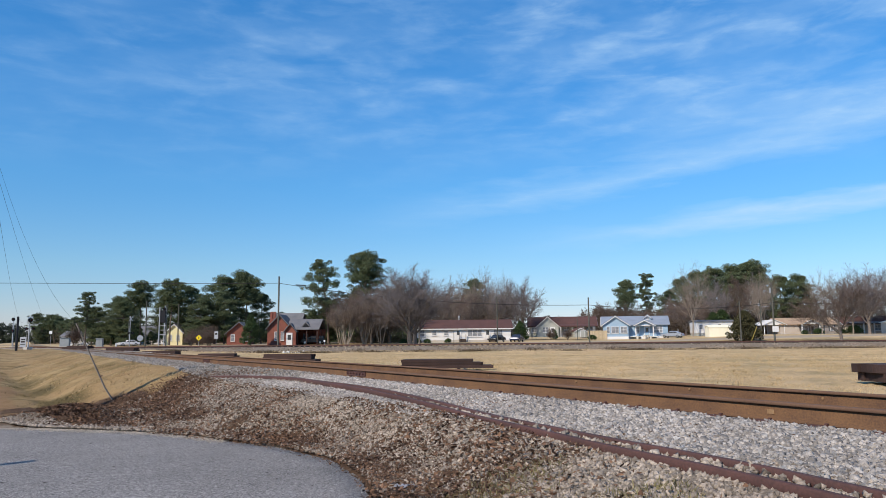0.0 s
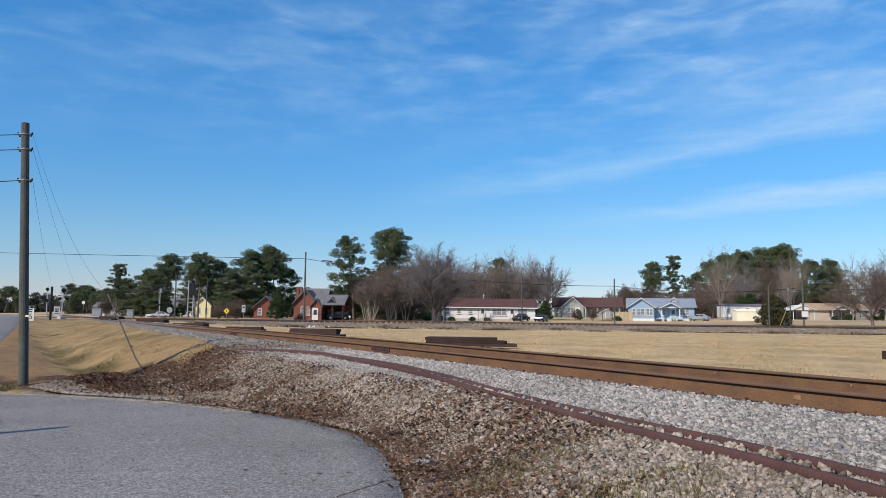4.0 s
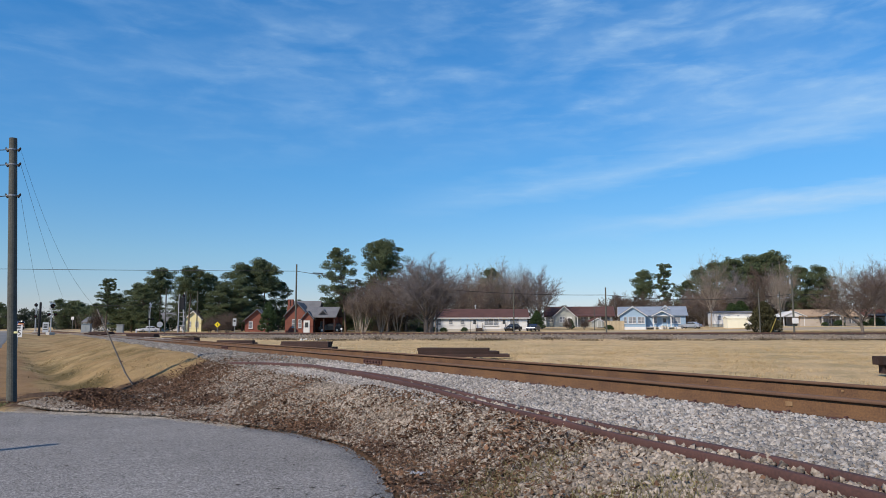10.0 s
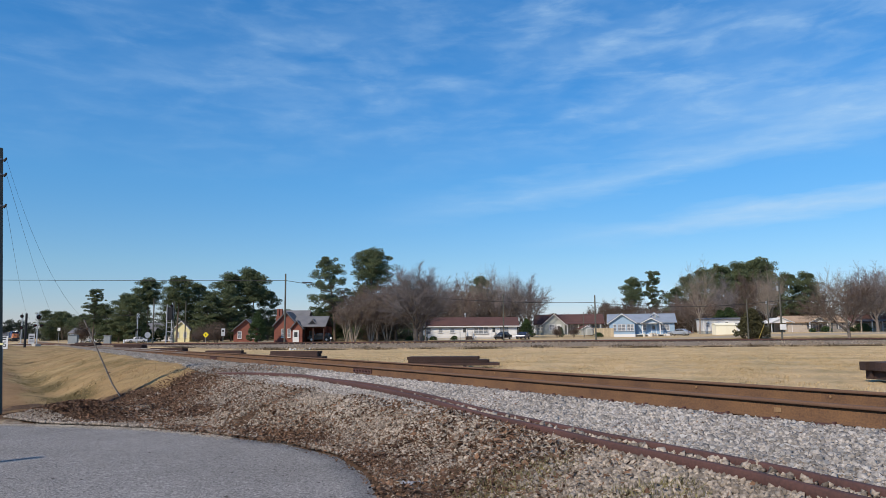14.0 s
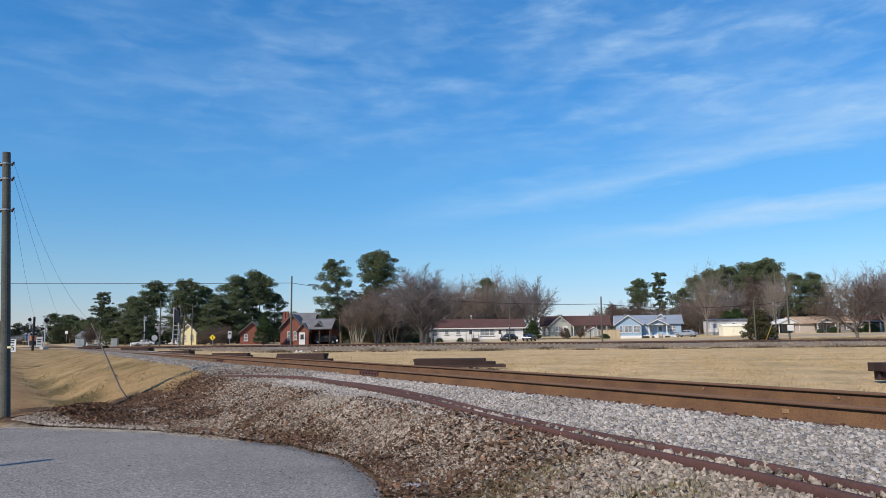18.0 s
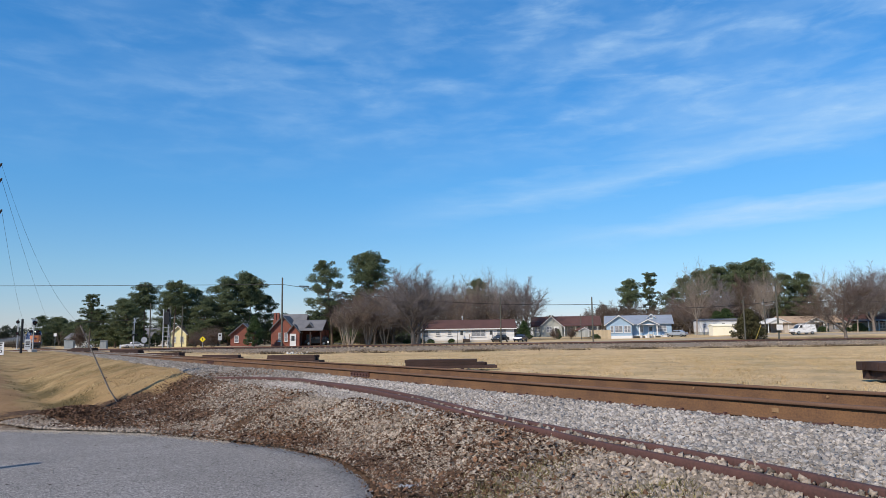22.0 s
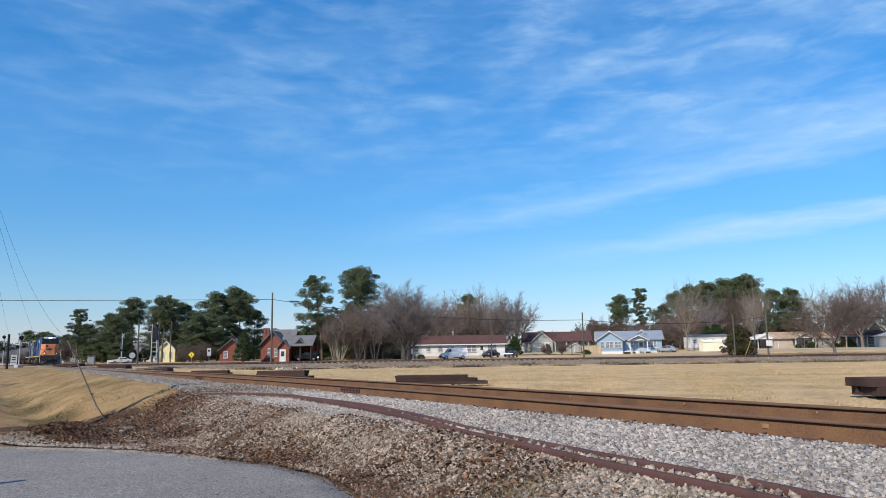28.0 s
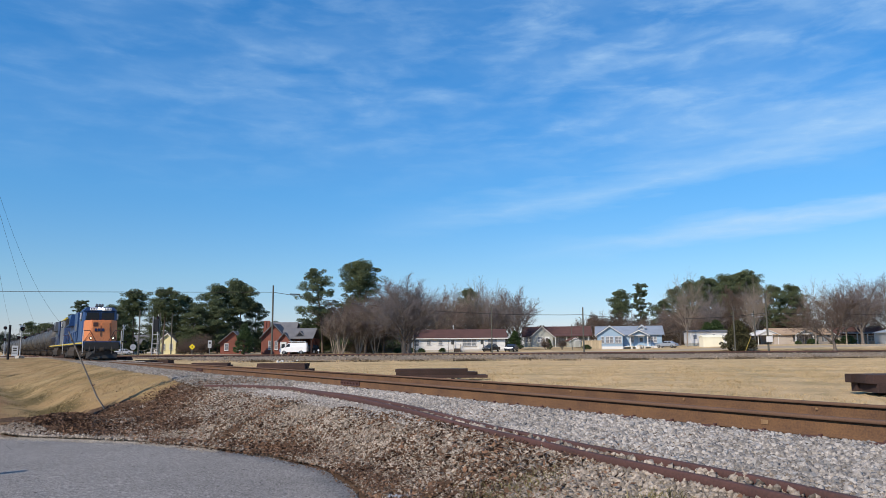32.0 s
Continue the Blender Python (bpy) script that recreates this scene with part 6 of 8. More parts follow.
# yellow and white houses behind the left pines
h = house("house", -57.2, 158, "small pale yellow house behind pine trunks", 0, 0.9)
gable_wall(h, 3.5, 6, 0, 2.9, 4.5, YELLOW_WALL, "y")
gable_roof(h, 3.5, 6, 2.9, 4.5, ROOF_GREY, 0.35, "y", trim=WHITE)
for wx in (-0.8, 0.8):
    window(h, wx, -3.05, 1.6, 0.7, 1.3)
h = house("house", -69.5, 176, "small white house behind pine trunks", 10, 0.9)
gable_wall(h, 7.0, 6, 0, 2.6, 4.4, WHITE)
gable_roof(h, 7.0, 6, 2.6, 4.4, ROOF_GREY, 0.35, trim=WHITE)
window(h, -1.8, -3.05, 1.5, 1.1, 1.3)
door_of(h, 0.6, -3.05, 0.1, 0.9, 2.0, WHITE)
h = house("house", -92, 190, "low white building far beyond the crossing", 0, 0.9)
gable_wall(h, 12.0, 6, 0, 2.4, 3.6, WHITE)
gable_roof(h, 12.0, 6, 2.4, 3.6, ROOF_GREY, 0.35)
window(h, -3, -3.05, 1.4, 1.4, 1.2)


# ---- trees ----


def limb(verts, faces, a, b, r0, r1, n):
    d = (b - a).normalized()
    s = d.cross(Vector((0.31, 0.77, 0.55))).normalized()
    u = s.cross(d)
    k = len(verts)
    for p, r in ((a, r0), (b, r1)):
        for i in range(n):
            an = 2 * math.pi * i / n
            verts.append(p + s * (r * math.cos(an)) + u * (r * math.sin(an)))
    for i in range(n):
        j = (i + 1) % n
        faces.append((k + i, k + j, k + n + j, k + n + i))


def bare_tree(seed, height, label, bark, twig_mat, trunk=0.3, boughs=6, tilt=0.55, reach=0.62, leader=0.5, twigs=7, stems=1, girth=0.016, name="bare_tree"):
    """A leafless tree: boughs that rise from the trunk, side limbs along each, and fine twigs on those; built to its height."""
    rng = random.Random(seed)
    tv, tf, cv, cf, fv, ff = [], [], [], [], [], []

    def aside(d, angle, an):
        s = d.cross(Vector((0.23, 0.91, 0.34))).normalized()
        u = s.cross(d)
        return (d * math.cos(angle) + (s * math.cos(an) + u * math.sin(an)) * math.sin(angle)).normalized()

    def twig(p, d, length):
        w = aside(d, rng.uniform(0.25, 0.9), rng.random() * 6.28)
        w = (w + Vector((0, 0, 0.22))).normalized()
        side = w.cross(Vector((rng.random(), rng.random(), rng.random()))).normalized() * (0.00085 * height)
        k = len(fv)
        fv.extend([p - side, p + side, p + w * length])
        ff.append((k, k + 1, k + 2))
        for _ in range(2):
            m = p + w * length * rng.uniform(0.3, 0.8)
            w2 = aside(w, rng.uniform(0.4, 0.9), rng.random() * 6.28)
            k = len(fv)
            fv.extend([m - side * 0.8, m + side * 0.8, m + w2 * length * rng.uniform(0.35, 0.6)])
            ff.append((k, k + 1, k + 2))

    def grow(p, d, length, r, level):
        n = 5 if level < 2 else 4 if level == 2 else 3
        q = p
        turn = rng.random() * 6.28
        for i in range(n):
            wob = 0.07 + 0.03 * level
            d = (d + Vector((rng.gauss(0, wob), rng.gauss(0, wob), rng.gauss(0.05 if level == 1 else 0.0, 0.06)))).normalized()
            e = q + d * (length / n)
            r1 = r * 0.82
            if level == 1:
                limb(tv, tf, q, e, r, r1, 6)
            else:
                limb(cv, cf, q, e, max(r, 0.0011 * height), max(r1, 0.0009 * height), 4 if level == 2 else 3)
            f = (i + 1) / n
            if level < 3 and (level > 1 or i > 0):
                for _ in range(2):
                    turn += 2.4
                    nd = aside(d, rng.uniform(0.45, 0.85), turn)
                    nd = (nd + Vector((0, 0, 0.08))).normalized()
                    grow(q.lerp(e, rng.random()), nd, length * rng.uniform(0.5, 0.75) * (1.15 - 0.5 * f), r * 0.55, level + 1)
            if level >= 2:
                for _ in range(twigs if level > 2 else 1):
                    twig(q.lerp(e, rng.random()), d, height * rng.uniform(0.03, 0.075))
            q, r = e, r1
        if level < 3:
            grow(q, d, length * 0.45, r, level + 1)

    marks = []
    for s in range(stems):
        marks.append((len(tv), len(tf)))
        an = 2 * math.pi * s / stems + 0.4
        d = Vector((0.30 * math.cos(an), 0.30 * math.sin(an), 1)).normalized() if stems > 1 else Vector((rng.gauss(0, 0.03), rng.gauss(0, 0.03), 1)).normalized()
        q = Vector((0.03 * height * math.cos(an), 0.03 * height * math.sin(an), -0.2)) if stems > 1 else Vector((0, 0, -0.2))
        r = height * girth
        for i in range(4):
            d = (d + Vector((rng.gauss(0, 0.03), rng.gauss(0, 0.03), 0.05))).normalized()
            e = q + d * (height * trunk / 4)
            limb(tv, tf, q, e, r * (1.25 if i == 0 else 1.0), r * 0.93, 9)
            q, r = e, r * 0.93
        turn = rng.random() * 6.28
        for b in range(boughs):
            turn += 2 * math.pi / boughs * rng.uniform(0.8, 1.2)
            at = q - d * (height * trunk * 0.35 * rng.random() * (b > 1))
            grow(at, aside(d, tilt * rng.uniform(0.65, 1.15), turn), height * reach * rng.uniform(0.75, 1.0) * (0.7 if stems > 1 else 1), r * 0.55, 1)
        if leader:
            grow(q, d, height * leader, r * 0.75, 1)
    k = height / max(v.z for v in fv)
    ob = thing(name, Matrix(), label, "tree")
    marks.append((len(tv), len(tf)))
    for (v0, f0), (v1, f1) in zip(marks, marks[1:]):
        raw("trunk", [v * k for v in tv[v0:v1]], [tuple(i - v0 for i in f) for f in tf[f0:f1]], bark, ob)
    raw("branchwork", [v * k for v in cv], cf, bark, ob)["kind"] = "stuff"
    raw("crown", [v * k for v in fv], ff, twig_mat, ob)
    return ob


def foliage(clumps, per, leaf, seed, flat=0.6):
    """Leaf tufts: small leaning blades scattered in clumps (centre, radius)."""
    rng = np.random.default_rng(seed)
    c = np.array([p for p, r in clumps])
    rad = np.array([r for p, r in clumps])
    n = len(clumps) * per
    cen, rr = np.repeat(c, per, 0), np.repeat(rad, per)
    d = rng.normal(size=(n, 3))
    d /= np.linalg.norm(d, axis=1)[:, None]
    off = d * (rr * rng.uniform(0.25, 1, n) ** 0.6)[:, None] * [1, 1, flat]
    p = cen + off
    u = rng.normal(size=(n, 3)) * 0.7 + d * 0.8 + [0, 0, 0.25]
    u /= np.linalg.norm(u, axis=1)[:, None]
    w = np.cross(u, rng.normal(size=(n, 3)))
    w /= np.linalg.norm(w, axis=1)[:, None] + 1e-6
    s = (leaf * rng.uniform(0.6, 1.5, n))[:, None]
    v = np.stack([p - w * s * 0.38, p + w * s * 0.38, p + u * s], 1).reshape(-1, 3)
    return v, np.arange(n * 3).reshape(n, 3)


def pine(seed, height, label, low=0.45, width=0.22, tiers=11, lump=0.07, name="pine_tree", ragged=0.15, flare=0.0):
    """A tall pine: a bare straight trunk below, limbs above, each carrying rounded plates of needles."""
    rng = random.Random(seed)
    ob = thing(name, Matrix(), label, "tree")
    tv, tf, lv, lf, clumps = [], [], [], [], []
    q, d, r = Vector((0, 0, -0.2)), Vector((0, 0, 1)), height * 0.0145
    path = [q]
    for i in range(9):
        d = (d + Vector((rng.gauss(0, 0.03), rng.gauss(0, 0.03), 0.1))).normalized()
        e = q + d * (height * 0.96 / 9)
        limb(tv, tf, q, e, r, r * 0.86, 8)
        q, r = e, r * 0.86
        path.append(q)
    turn = rng.random() * 6.28
    for i in range(tiers):
        g = (i + rng.random() * 0.5) / tiers
        f = low + (1 - low) * g
        k = min(int(f * 9), 8)
        base = path[k].lerp(path[k + 1], f * 9 - k)
        reach = height * width * math.sqrt(max(0.05, 1 - g ** 3)) * (0.6 + 0.4 * min(1, g * 2.2) + flare * (1 - g))
        count = rng.choice((3, 4, 4, 5))
        turn += 1.1
        for b in range(count):
            if rng.random() < ragged:
                continue
            an = turn + 2 * math.pi * (b + rng.uniform(-0.25, 0.25)) / count
            long = reach * rng.uniform(0.65, 1.12)
            tip = base + Vector((math.cos(an) * long, math.sin(an) * long, long * rng.uniform(0.0, 0.42)))
            mid = base.lerp(tip, 0.5) - Vector((0, 0, 0.05 * long))
            limb(lv, lf, base, mid, height * 0.0048, height * 0.003, 4)
            limb(lv, lf, mid, tip, height * 0.003, height * 0.0014, 3)
            size = height * lump * rng.uniform(0.75, 1.2)
            for t in (1.0, 0.86, 0.7, 0.52, 0.34):
                c = base.lerp(tip, t) + Vector((rng.gauss(0, 0.5), rng.gauss(0, 0.5), rng.gauss(0.1, 0.25))) * (1.3 - t * 0.5)
                clumps.append((tuple(c), size * rng.uniform(0.55, 1.0)))
    for _ in range(6):
        clumps.append((tuple(q + Vector((rng.gauss(0, 0.7), rng.gauss(0, 0.7), rng.gauss(-0.4, 0.4)))), height * lump * rng.uniform(0.6, 0.9)))
    raw("trunk", tv, tf, BARK, ob)
    raw("branchwork", lv, lf, BARK, ob)["kind"] = "stuff"
    v, f = foliage(clumps, 170, height * 0.0092, seed + 50, 0.62)
    raw("crown", v, f, NEEDLES, ob)
    return ob


def evergreen(seed, height, width, label, mat, shape=0.75, name="evergreen_tree", per=60):
    """A dense tree or bush, leafed to the ground."""
    rng = random.Random(seed)
    ob = thing(name, Matrix(), label, "tree")
    tv, tf, clumps = [], [], []
    limb(tv, tf, Vector((0, 0, -0.2)), Vector((0, 0, height * 0.9)), height * 0.025, height * 0.006, 7)
    for i in range(int(170)):
        f = rng.random() ** 0.8
        rr = width / 2 * (1 - f) ** shape * rng.uniform(0.55, 1.08) * min(1, 0.55 + f * 4)
        an = rng.random() * 2 * math.pi
        c = Vector((rr * math.cos(an), rr * math.sin(an), height * (0.05 + 0.92 * f)))
        clumps.append((tuple(c), width * rng.uniform(0.06, 0.12)))
        if i % 6 == 0:
            limb(tv, tf, Vector((0, 0, max(0.1, c.z - 0.3 * rr))), c, height * 0.006, height * 0.002, 3)
    raw("trunk", tv, tf, BARK, ob)
    v, f = foliage(clumps, per * 2, width * 0.034, seed + 9, 0.8)
    raw("crown", v, f, mat, ob)
    return ob


def plant(kind, x, y, h, turn, wide=1.0, label="", group="", sink=0.0):
    """Sets one more tree of a kind, to a height, turned and a little wider or slimmer."""
    ob = copy_thing(kind[0], pose(x, y, gz(x, y) - sink, 0, 0, turn))
    k = h / kind[1]
    ob.scale = (k * wide, k * wide, k)
    if label:
        ob["label"] = label
    if group:
        ob["group"] = group
    return ob


TREE_KINDS = {
    "pine": [(pine(3, 18, "tall pine with an open tiered dark green crown", 0.36, 0.19, 11, 0.052, ragged=0.22), 18), (pine(8, 18, "tall pine with a rounded dense green crown", 0.60, 0.21, 10, 0.058, ragged=0.05), 18),
             (pine(15, 18, "broad pine, dark green, with limbs low down", 0.14, 0.23, 17, 0.058), 18), (pine(21, 18, "spindly pine with sparse needle tufts", 0.35, 0.15, 12, 0.036, ragged=0.45), 18),
             (pine(33, 18, "tall pine with wide open tiers, narrow at the top", 0.28, 0.160, 10, 0.050, ragged=0.1, flare=1.3), 18), (pine(36, 18, "tall pine with a flat domed crown", 0.56, 0.20, 10, 0.062, ragged=0.0), 18)],
    "bare": [(bare_tree(5, 15, "wide bare deciduous tree with a haze of twigs", BARK_MID, TWIG, 0.20, 7, 0.70, 0.60, 0.5, 5, girth=0.027), 15), (bare_tree(12, 15, "upright bare tree with fine grey brown twigs", BARK_PALE, TWIG, 0.34, 5, 0.50, 0.42, 0.5, 4, girth=0.012), 15),
             (bare_tree(23, 15, "pale bare tree with steep branches", BARK_PALE, TWIG_PALE, 0.26, 5, 0.42, 0.62, 0.6, 1, girth=0.013), 15), (bare_tree(31, 15, "spreading bare tree with reddish twigs", BARK_MID, TWIG_RED, 0.16, 7, 0.85, 0.56, 0.45, 4, girth=0.02), 15)],
    "shrub": [(bare_tree(44, 8, "bare multi-stemmed tree with pale trunks", BARK_PALE, TWIG_RED, 0.40, 3, 0.45, 0.45, 0.4, 2, 6, 0.011, "multi_stem_tree"), 8), (bare_tree(47, 4, "dense bare reddish bush", BARK, TWIG_RED, 0.15, 3, 0.7, 0.55, 0.5, 2, 7, 0.008, "bare_bush"), 4)],
    "green": [(evergreen(61, 7, 4.6, "dense dark green fir beside the brick building", LEAVES, 0.7), 7), (evergreen(67, 6, 6.2, "brownish green cedar spreading to the ground", CEDAR, 0.8, "cedar_tree"), 6), (evergreen(71, 1.2, 1.9, "small clipped evergreen bush at a house wall", LEAVES, 0.35, "shrub", 30), 1.2)],
}
for kinds in TREE_KINDS.values():
    for i, (ob, _) in enumerate(kinds):
        ob["group"] = "trees round the houses"

# kind, which, x, y, height, width factor
WOODS = [
    # pines and evergreens round the brick building
    ("pine", 4, -23.6, 150, 18.3, 1.1), ("pine", 5, -16.4, 158, 20.6, 1.1), ("pine", 0, -27.0, 172, 9.0, 1.2), ("green", 0, -27.2, 152, 7.0, 1.1), ("pine", 2, -23.8, 153, 9.0, 1.3),
    ("bare", 3, -17.2, 154, 13.8, 1.1), ("bare", 3, -14.4, 146, 12.6, 1.1), ("bare", 3, -11.2, 152, 14.0, 1.1), ("bare", 1, -4.4, 136, 13.6, 1.1), ("pine", 2, -26.0, 163, 10.5, 1.1), ("pine", 2, -19.5, 168, 12.5, 1.1), ("green", 0, -25.5, 158, 5.5, 1.5), ("green", 0, -35.4, 134, 5.7, 1.08),
    # the pines beyond the crossing
    ("pine", 3, -73.8, 150, 11.6, 1.2), ("pine", 2, -72.0, 158, 10.9, 1.2), ("pine", 2, -75.5, 160, 8.6, 1.4), ("pine", 2, -68.4, 156, 10.6, 1.2), ("pine", 2, -65.6, 150, 9.4, 1.5), ("pine", 1, -65.2, 157, 14.4, 1.1), ("pine", 2, -61.0, 157, 10.4, 1.2), ("pine", 1, -57.1, 152, 14.3, 1.15), ("pine", 2, -57.8, 160, 10.0, 1.3),
    ("pine", 2, -54.0, 157, 12.9, 1.25), ("pine", 2, -50.8, 162, 15.6, 1.25), ("pine", 2, -47.6, 165, 17.0, 1.15), ("pine", 1, -44.6, 164, 16.0, 1.15), ("pine", 2, -51.3, 152, 10.0, 1.5), ("pine", 2, -46.6, 155, 11.5, 1.3), ("pine", 2, -42.0, 168, 12.0, 1.2), ("pine", 2, -38.5, 176, 7.5, 1.4), ("pine", 2, -34.5, 178, 7.0, 1.4),
    ("pine", 2, -82.0, 170, 9.0, 1.2), ("pine", 2, -78.5, 185, 9.8, 1.2), ("pine", 2, -91.5, 190, 8.0, 1.2), ("pine", 2, -102.9, 205, 8.0, 1.3),
    ("green", 0, -70.5, 168, 4.6, 1.3), ("green", 0, -73.6, 170, 5.4, 1.3), ("green", 0, -77.0, 172, 5.0, 1.4), ("green", 0, -62.0, 165, 3.4, 1.3), ("green", 0, -64.6, 161, 3.0, 1.3), ("green", 0, -57.5, 172, 5.0, 1.3), ("green", 0, -53.5, 170, 4.6, 1.3), ("green", 0, -49.8, 168, 4.4, 1.3), ("green", 0, -80.5, 176, 5.2, 1.4),
    # along the side road, far off
    ("pine", 2, -109.5, 150, 10.8, 1.3), ("pine", 2, -118.0, 160, 12.0, 1.4), ("pine", 1, -280.0, 430, 17.0, 1.7), ("pine", 2, -292.0, 440, 15.0, 1.4), ("pine", 2, -268.0, 425, 13.0, 1.4), ("pine", 2, -160.0, 290, 8.5, 1.5), ("pine", 2, -168.0, 304, 13.0, 1.6), ("pine", 1, -162.5, 300, 12.4, 1.8), ("pine", 2, -156.0, 296, 10.8, 1.6), ("pine", 2, -151.0, 290, 9.6, 1.7), ("pine", 1, -152.0, 285, 9.6, 1.5), ("pine", 2, -143.0, 275, 7.6, 1.6), ("pine", 1, -121.0, 240, 8.6, 1.5), ("pine", 2, -128.0, 250, 7.6, 1.6),
    # the large bare tree and the woods behind the white house
    ("bare", 0, -5.7, 126, 14.4, 1.2), ("bare", 0, -5.0, 130, 13.8, 1.15), ("bare", 3, -0.2, 165, 14.6, 0.95), ("bare", 1, 4.7, 185, 17.2, 0.85), ("bare", 2, 7.0, 180, 18.4, 0.9), ("bare", 1, 11.3, 185, 19.2, 0.8), ("bare", 2, 14.2, 178, 17.6, 0.8), ("bare", 0, 18.3, 170, 15.4, 0.95), ("bare", 3, 9.0, 172, 13.5, 0.9), ("bare", 1, 1.8, 178, 16.5, 0.8), ("bare", 2, 9.4, 192, 20.0, 0.8), ("bare", 1, 13.0, 170, 15.0, 0.85), ("bare", 2, 4.2, 174, 15.0, 0.8), ("bare", 1, 17.2, 186, 16.0, 0.8), ("bare", 3, 15.6, 190, 14.0, 0.9),
    ("pine", 1, 8.4, 190, 16.5, 0.9), ("pine", 2, 1.5, 192, 10.5, 1.0), ("pine", 2, 13.0, 196, 10.0, 1.1), ("bare", 3, -12.0, 160, 13.0, 0.95), ("bare", 3, -16.2, 148, 11.6, 0.9), ("bare", 1, -13.8, 156, 12.5, 0.9), ("bare", 1, -9.5, 172, 15.5, 0.9), ("green", 0, 17.0, 160, 4.2, 1.4),
    ("shrub", 0, -17.8, 135, 8.1, 1.05), ("shrub", 0, -14.9, 138, 9.4, 0.85), ("shrub", 0, -11.9, 140, 8.6, 1.0), ("shrub", 0, -19.6, 140, 7.4, 1.0), ("shrub", 1, -41.1, 128, 4.2, 1.2), ("shrub", 1, -43.5, 131, 3.8, 1.1), ("shrub", 1, -46.0, 133, 3.4, 1.1), ("shrub", 1, -76.8, 152, 5.6, 0.7),
    # round the green and the blue house
    ("shrub", 1, 24.3, 164, 3.0, 0.9), ("shrub", 1, 27.9, 163, 3.1, 0.9), ("bare", 3, 43.8, 200, 10.6, 1.1), ("bare", 3, 48.6, 205, 11.2, 1.1), ("bare", 1, 55.0, 205, 11.0, 0.9), ("bare", 1, 66.0, 210, 12.0, 0.9), ("pine", 1, 58.0, 225, 17.8, 1.05), ("pine", 3, 64.6, 230, 20.0, 1.05), ("pine", 2, 55.5, 222, 13.0, 1.1),
    ("bare", 2, 55.0, 160, 18.0, 0.95), ("bare", 3, 58.8, 176, 11.0, 0.9), ("bare", 3, 51.0, 182, 8.5, 1.0),
    # the dome of pines behind the trailer home
    ("pine", 2, 67.0, 217, 13.6, 1.25), ("pine", 2, 73.6, 220, 17.4, 1.15), ("pine", 2, 79.5, 222, 19.8, 1.1), ("pine", 1, 84.6, 225, 21.3, 1.1), ("pine", 2, 89.0, 224, 22.0, 1.05), ("pine", 1, 93.3, 228, 22.8, 1.1), ("pine", 1, 97.8, 225, 23.8, 1.1), ("pine", 2, 101.4, 228, 21.0, 1.0), ("pine", 2, 95.6, 205, 17.0, 1.1), ("pine", 2, 100.6, 205, 17.2, 1.15), ("pine", 2, 86.0, 215, 15.0, 1.1), ("pine", 2, 105.0, 212, 14.0, 1.2),
    ("bare", 1, 73.6, 195, 16.5, 0.95), ("bare", 3, 82.5, 200, 17.6, 0.95), ("bare", 2, 80.7, 185, 18.0, 0.75), ("bare", 1, 88.5, 205, 18.0, 0.9), ("bare", 3, 70.0, 202, 13.0, 1.0), ("bare", 2, 84.0, 190, 17.0, 0.7),
    ("green", 0, 67.0, 180, 5.6, 1.5), ("green", 0, 70.0, 182, 6.2, 1.6), ("green", 1, 55.6, 134, 5.3, 1.2),
    # the right end of the row
    ("bare", 3, 68.4, 125, 11.6, 1.2), ("bare", 2, 88.6, 170, 16.4, 0.95), ("bare", 1, 97.0, 172, 17.2, 0.95), ("bare", 0, 96.8, 165, 15.6, 0.9), ("bare", 1, 103.5, 176, 17.6, 1.0), ("bare", 3, 107.0, 190, 17.0, 1.1), ("bare", 0, 113.0, 180, 18.0, 1.0),
    # shrubs at the house walls
    ("green", 2, -5.2, 147, 0.94, 1.2), ("green", 2, -3.2, 147, 0.8, 1.3), ("green", 2, 1.0, 147.2, 0.8, 1.2), ("green", 2, -8.0, 147, 0.86, 1.3),
    ("green", 2, 91.4, 177, 1.3, 1.3), ("green", 2, 96.5, 176, 1.1, 1.6), ("green", 2, 99.6, 176, 1.9, 1.3), ("green", 2, 88.0, 177, 0.9, 1.2), ("green", 2, 33.2, 162, 1.0, 1.4), ("green", 0, 25.8, 168, 2.4, 1.0),
]
kept = set()
rng = random.Random(77)
for kind, i, x, y, h, wide in WOODS:
    k = TREE_KINDS[kind][i]
    if (kind, i) not in kept:
        kept.add((kind, i))
        ob = k[0]
        s = h / k[1]
        ob.matrix_basis = pose(x, y, gz(x, y), 0, 0, rng.uniform(0, 360))
        ob.scale = (s * wide, s * wide, s)
    else:
        base_scale = k[0].scale.copy()
        k[0].scale = (1, 1, 1)
        plant(k, x, y, h, rng.uniform(0, 360), wide)
        k[0].scale = base_scale


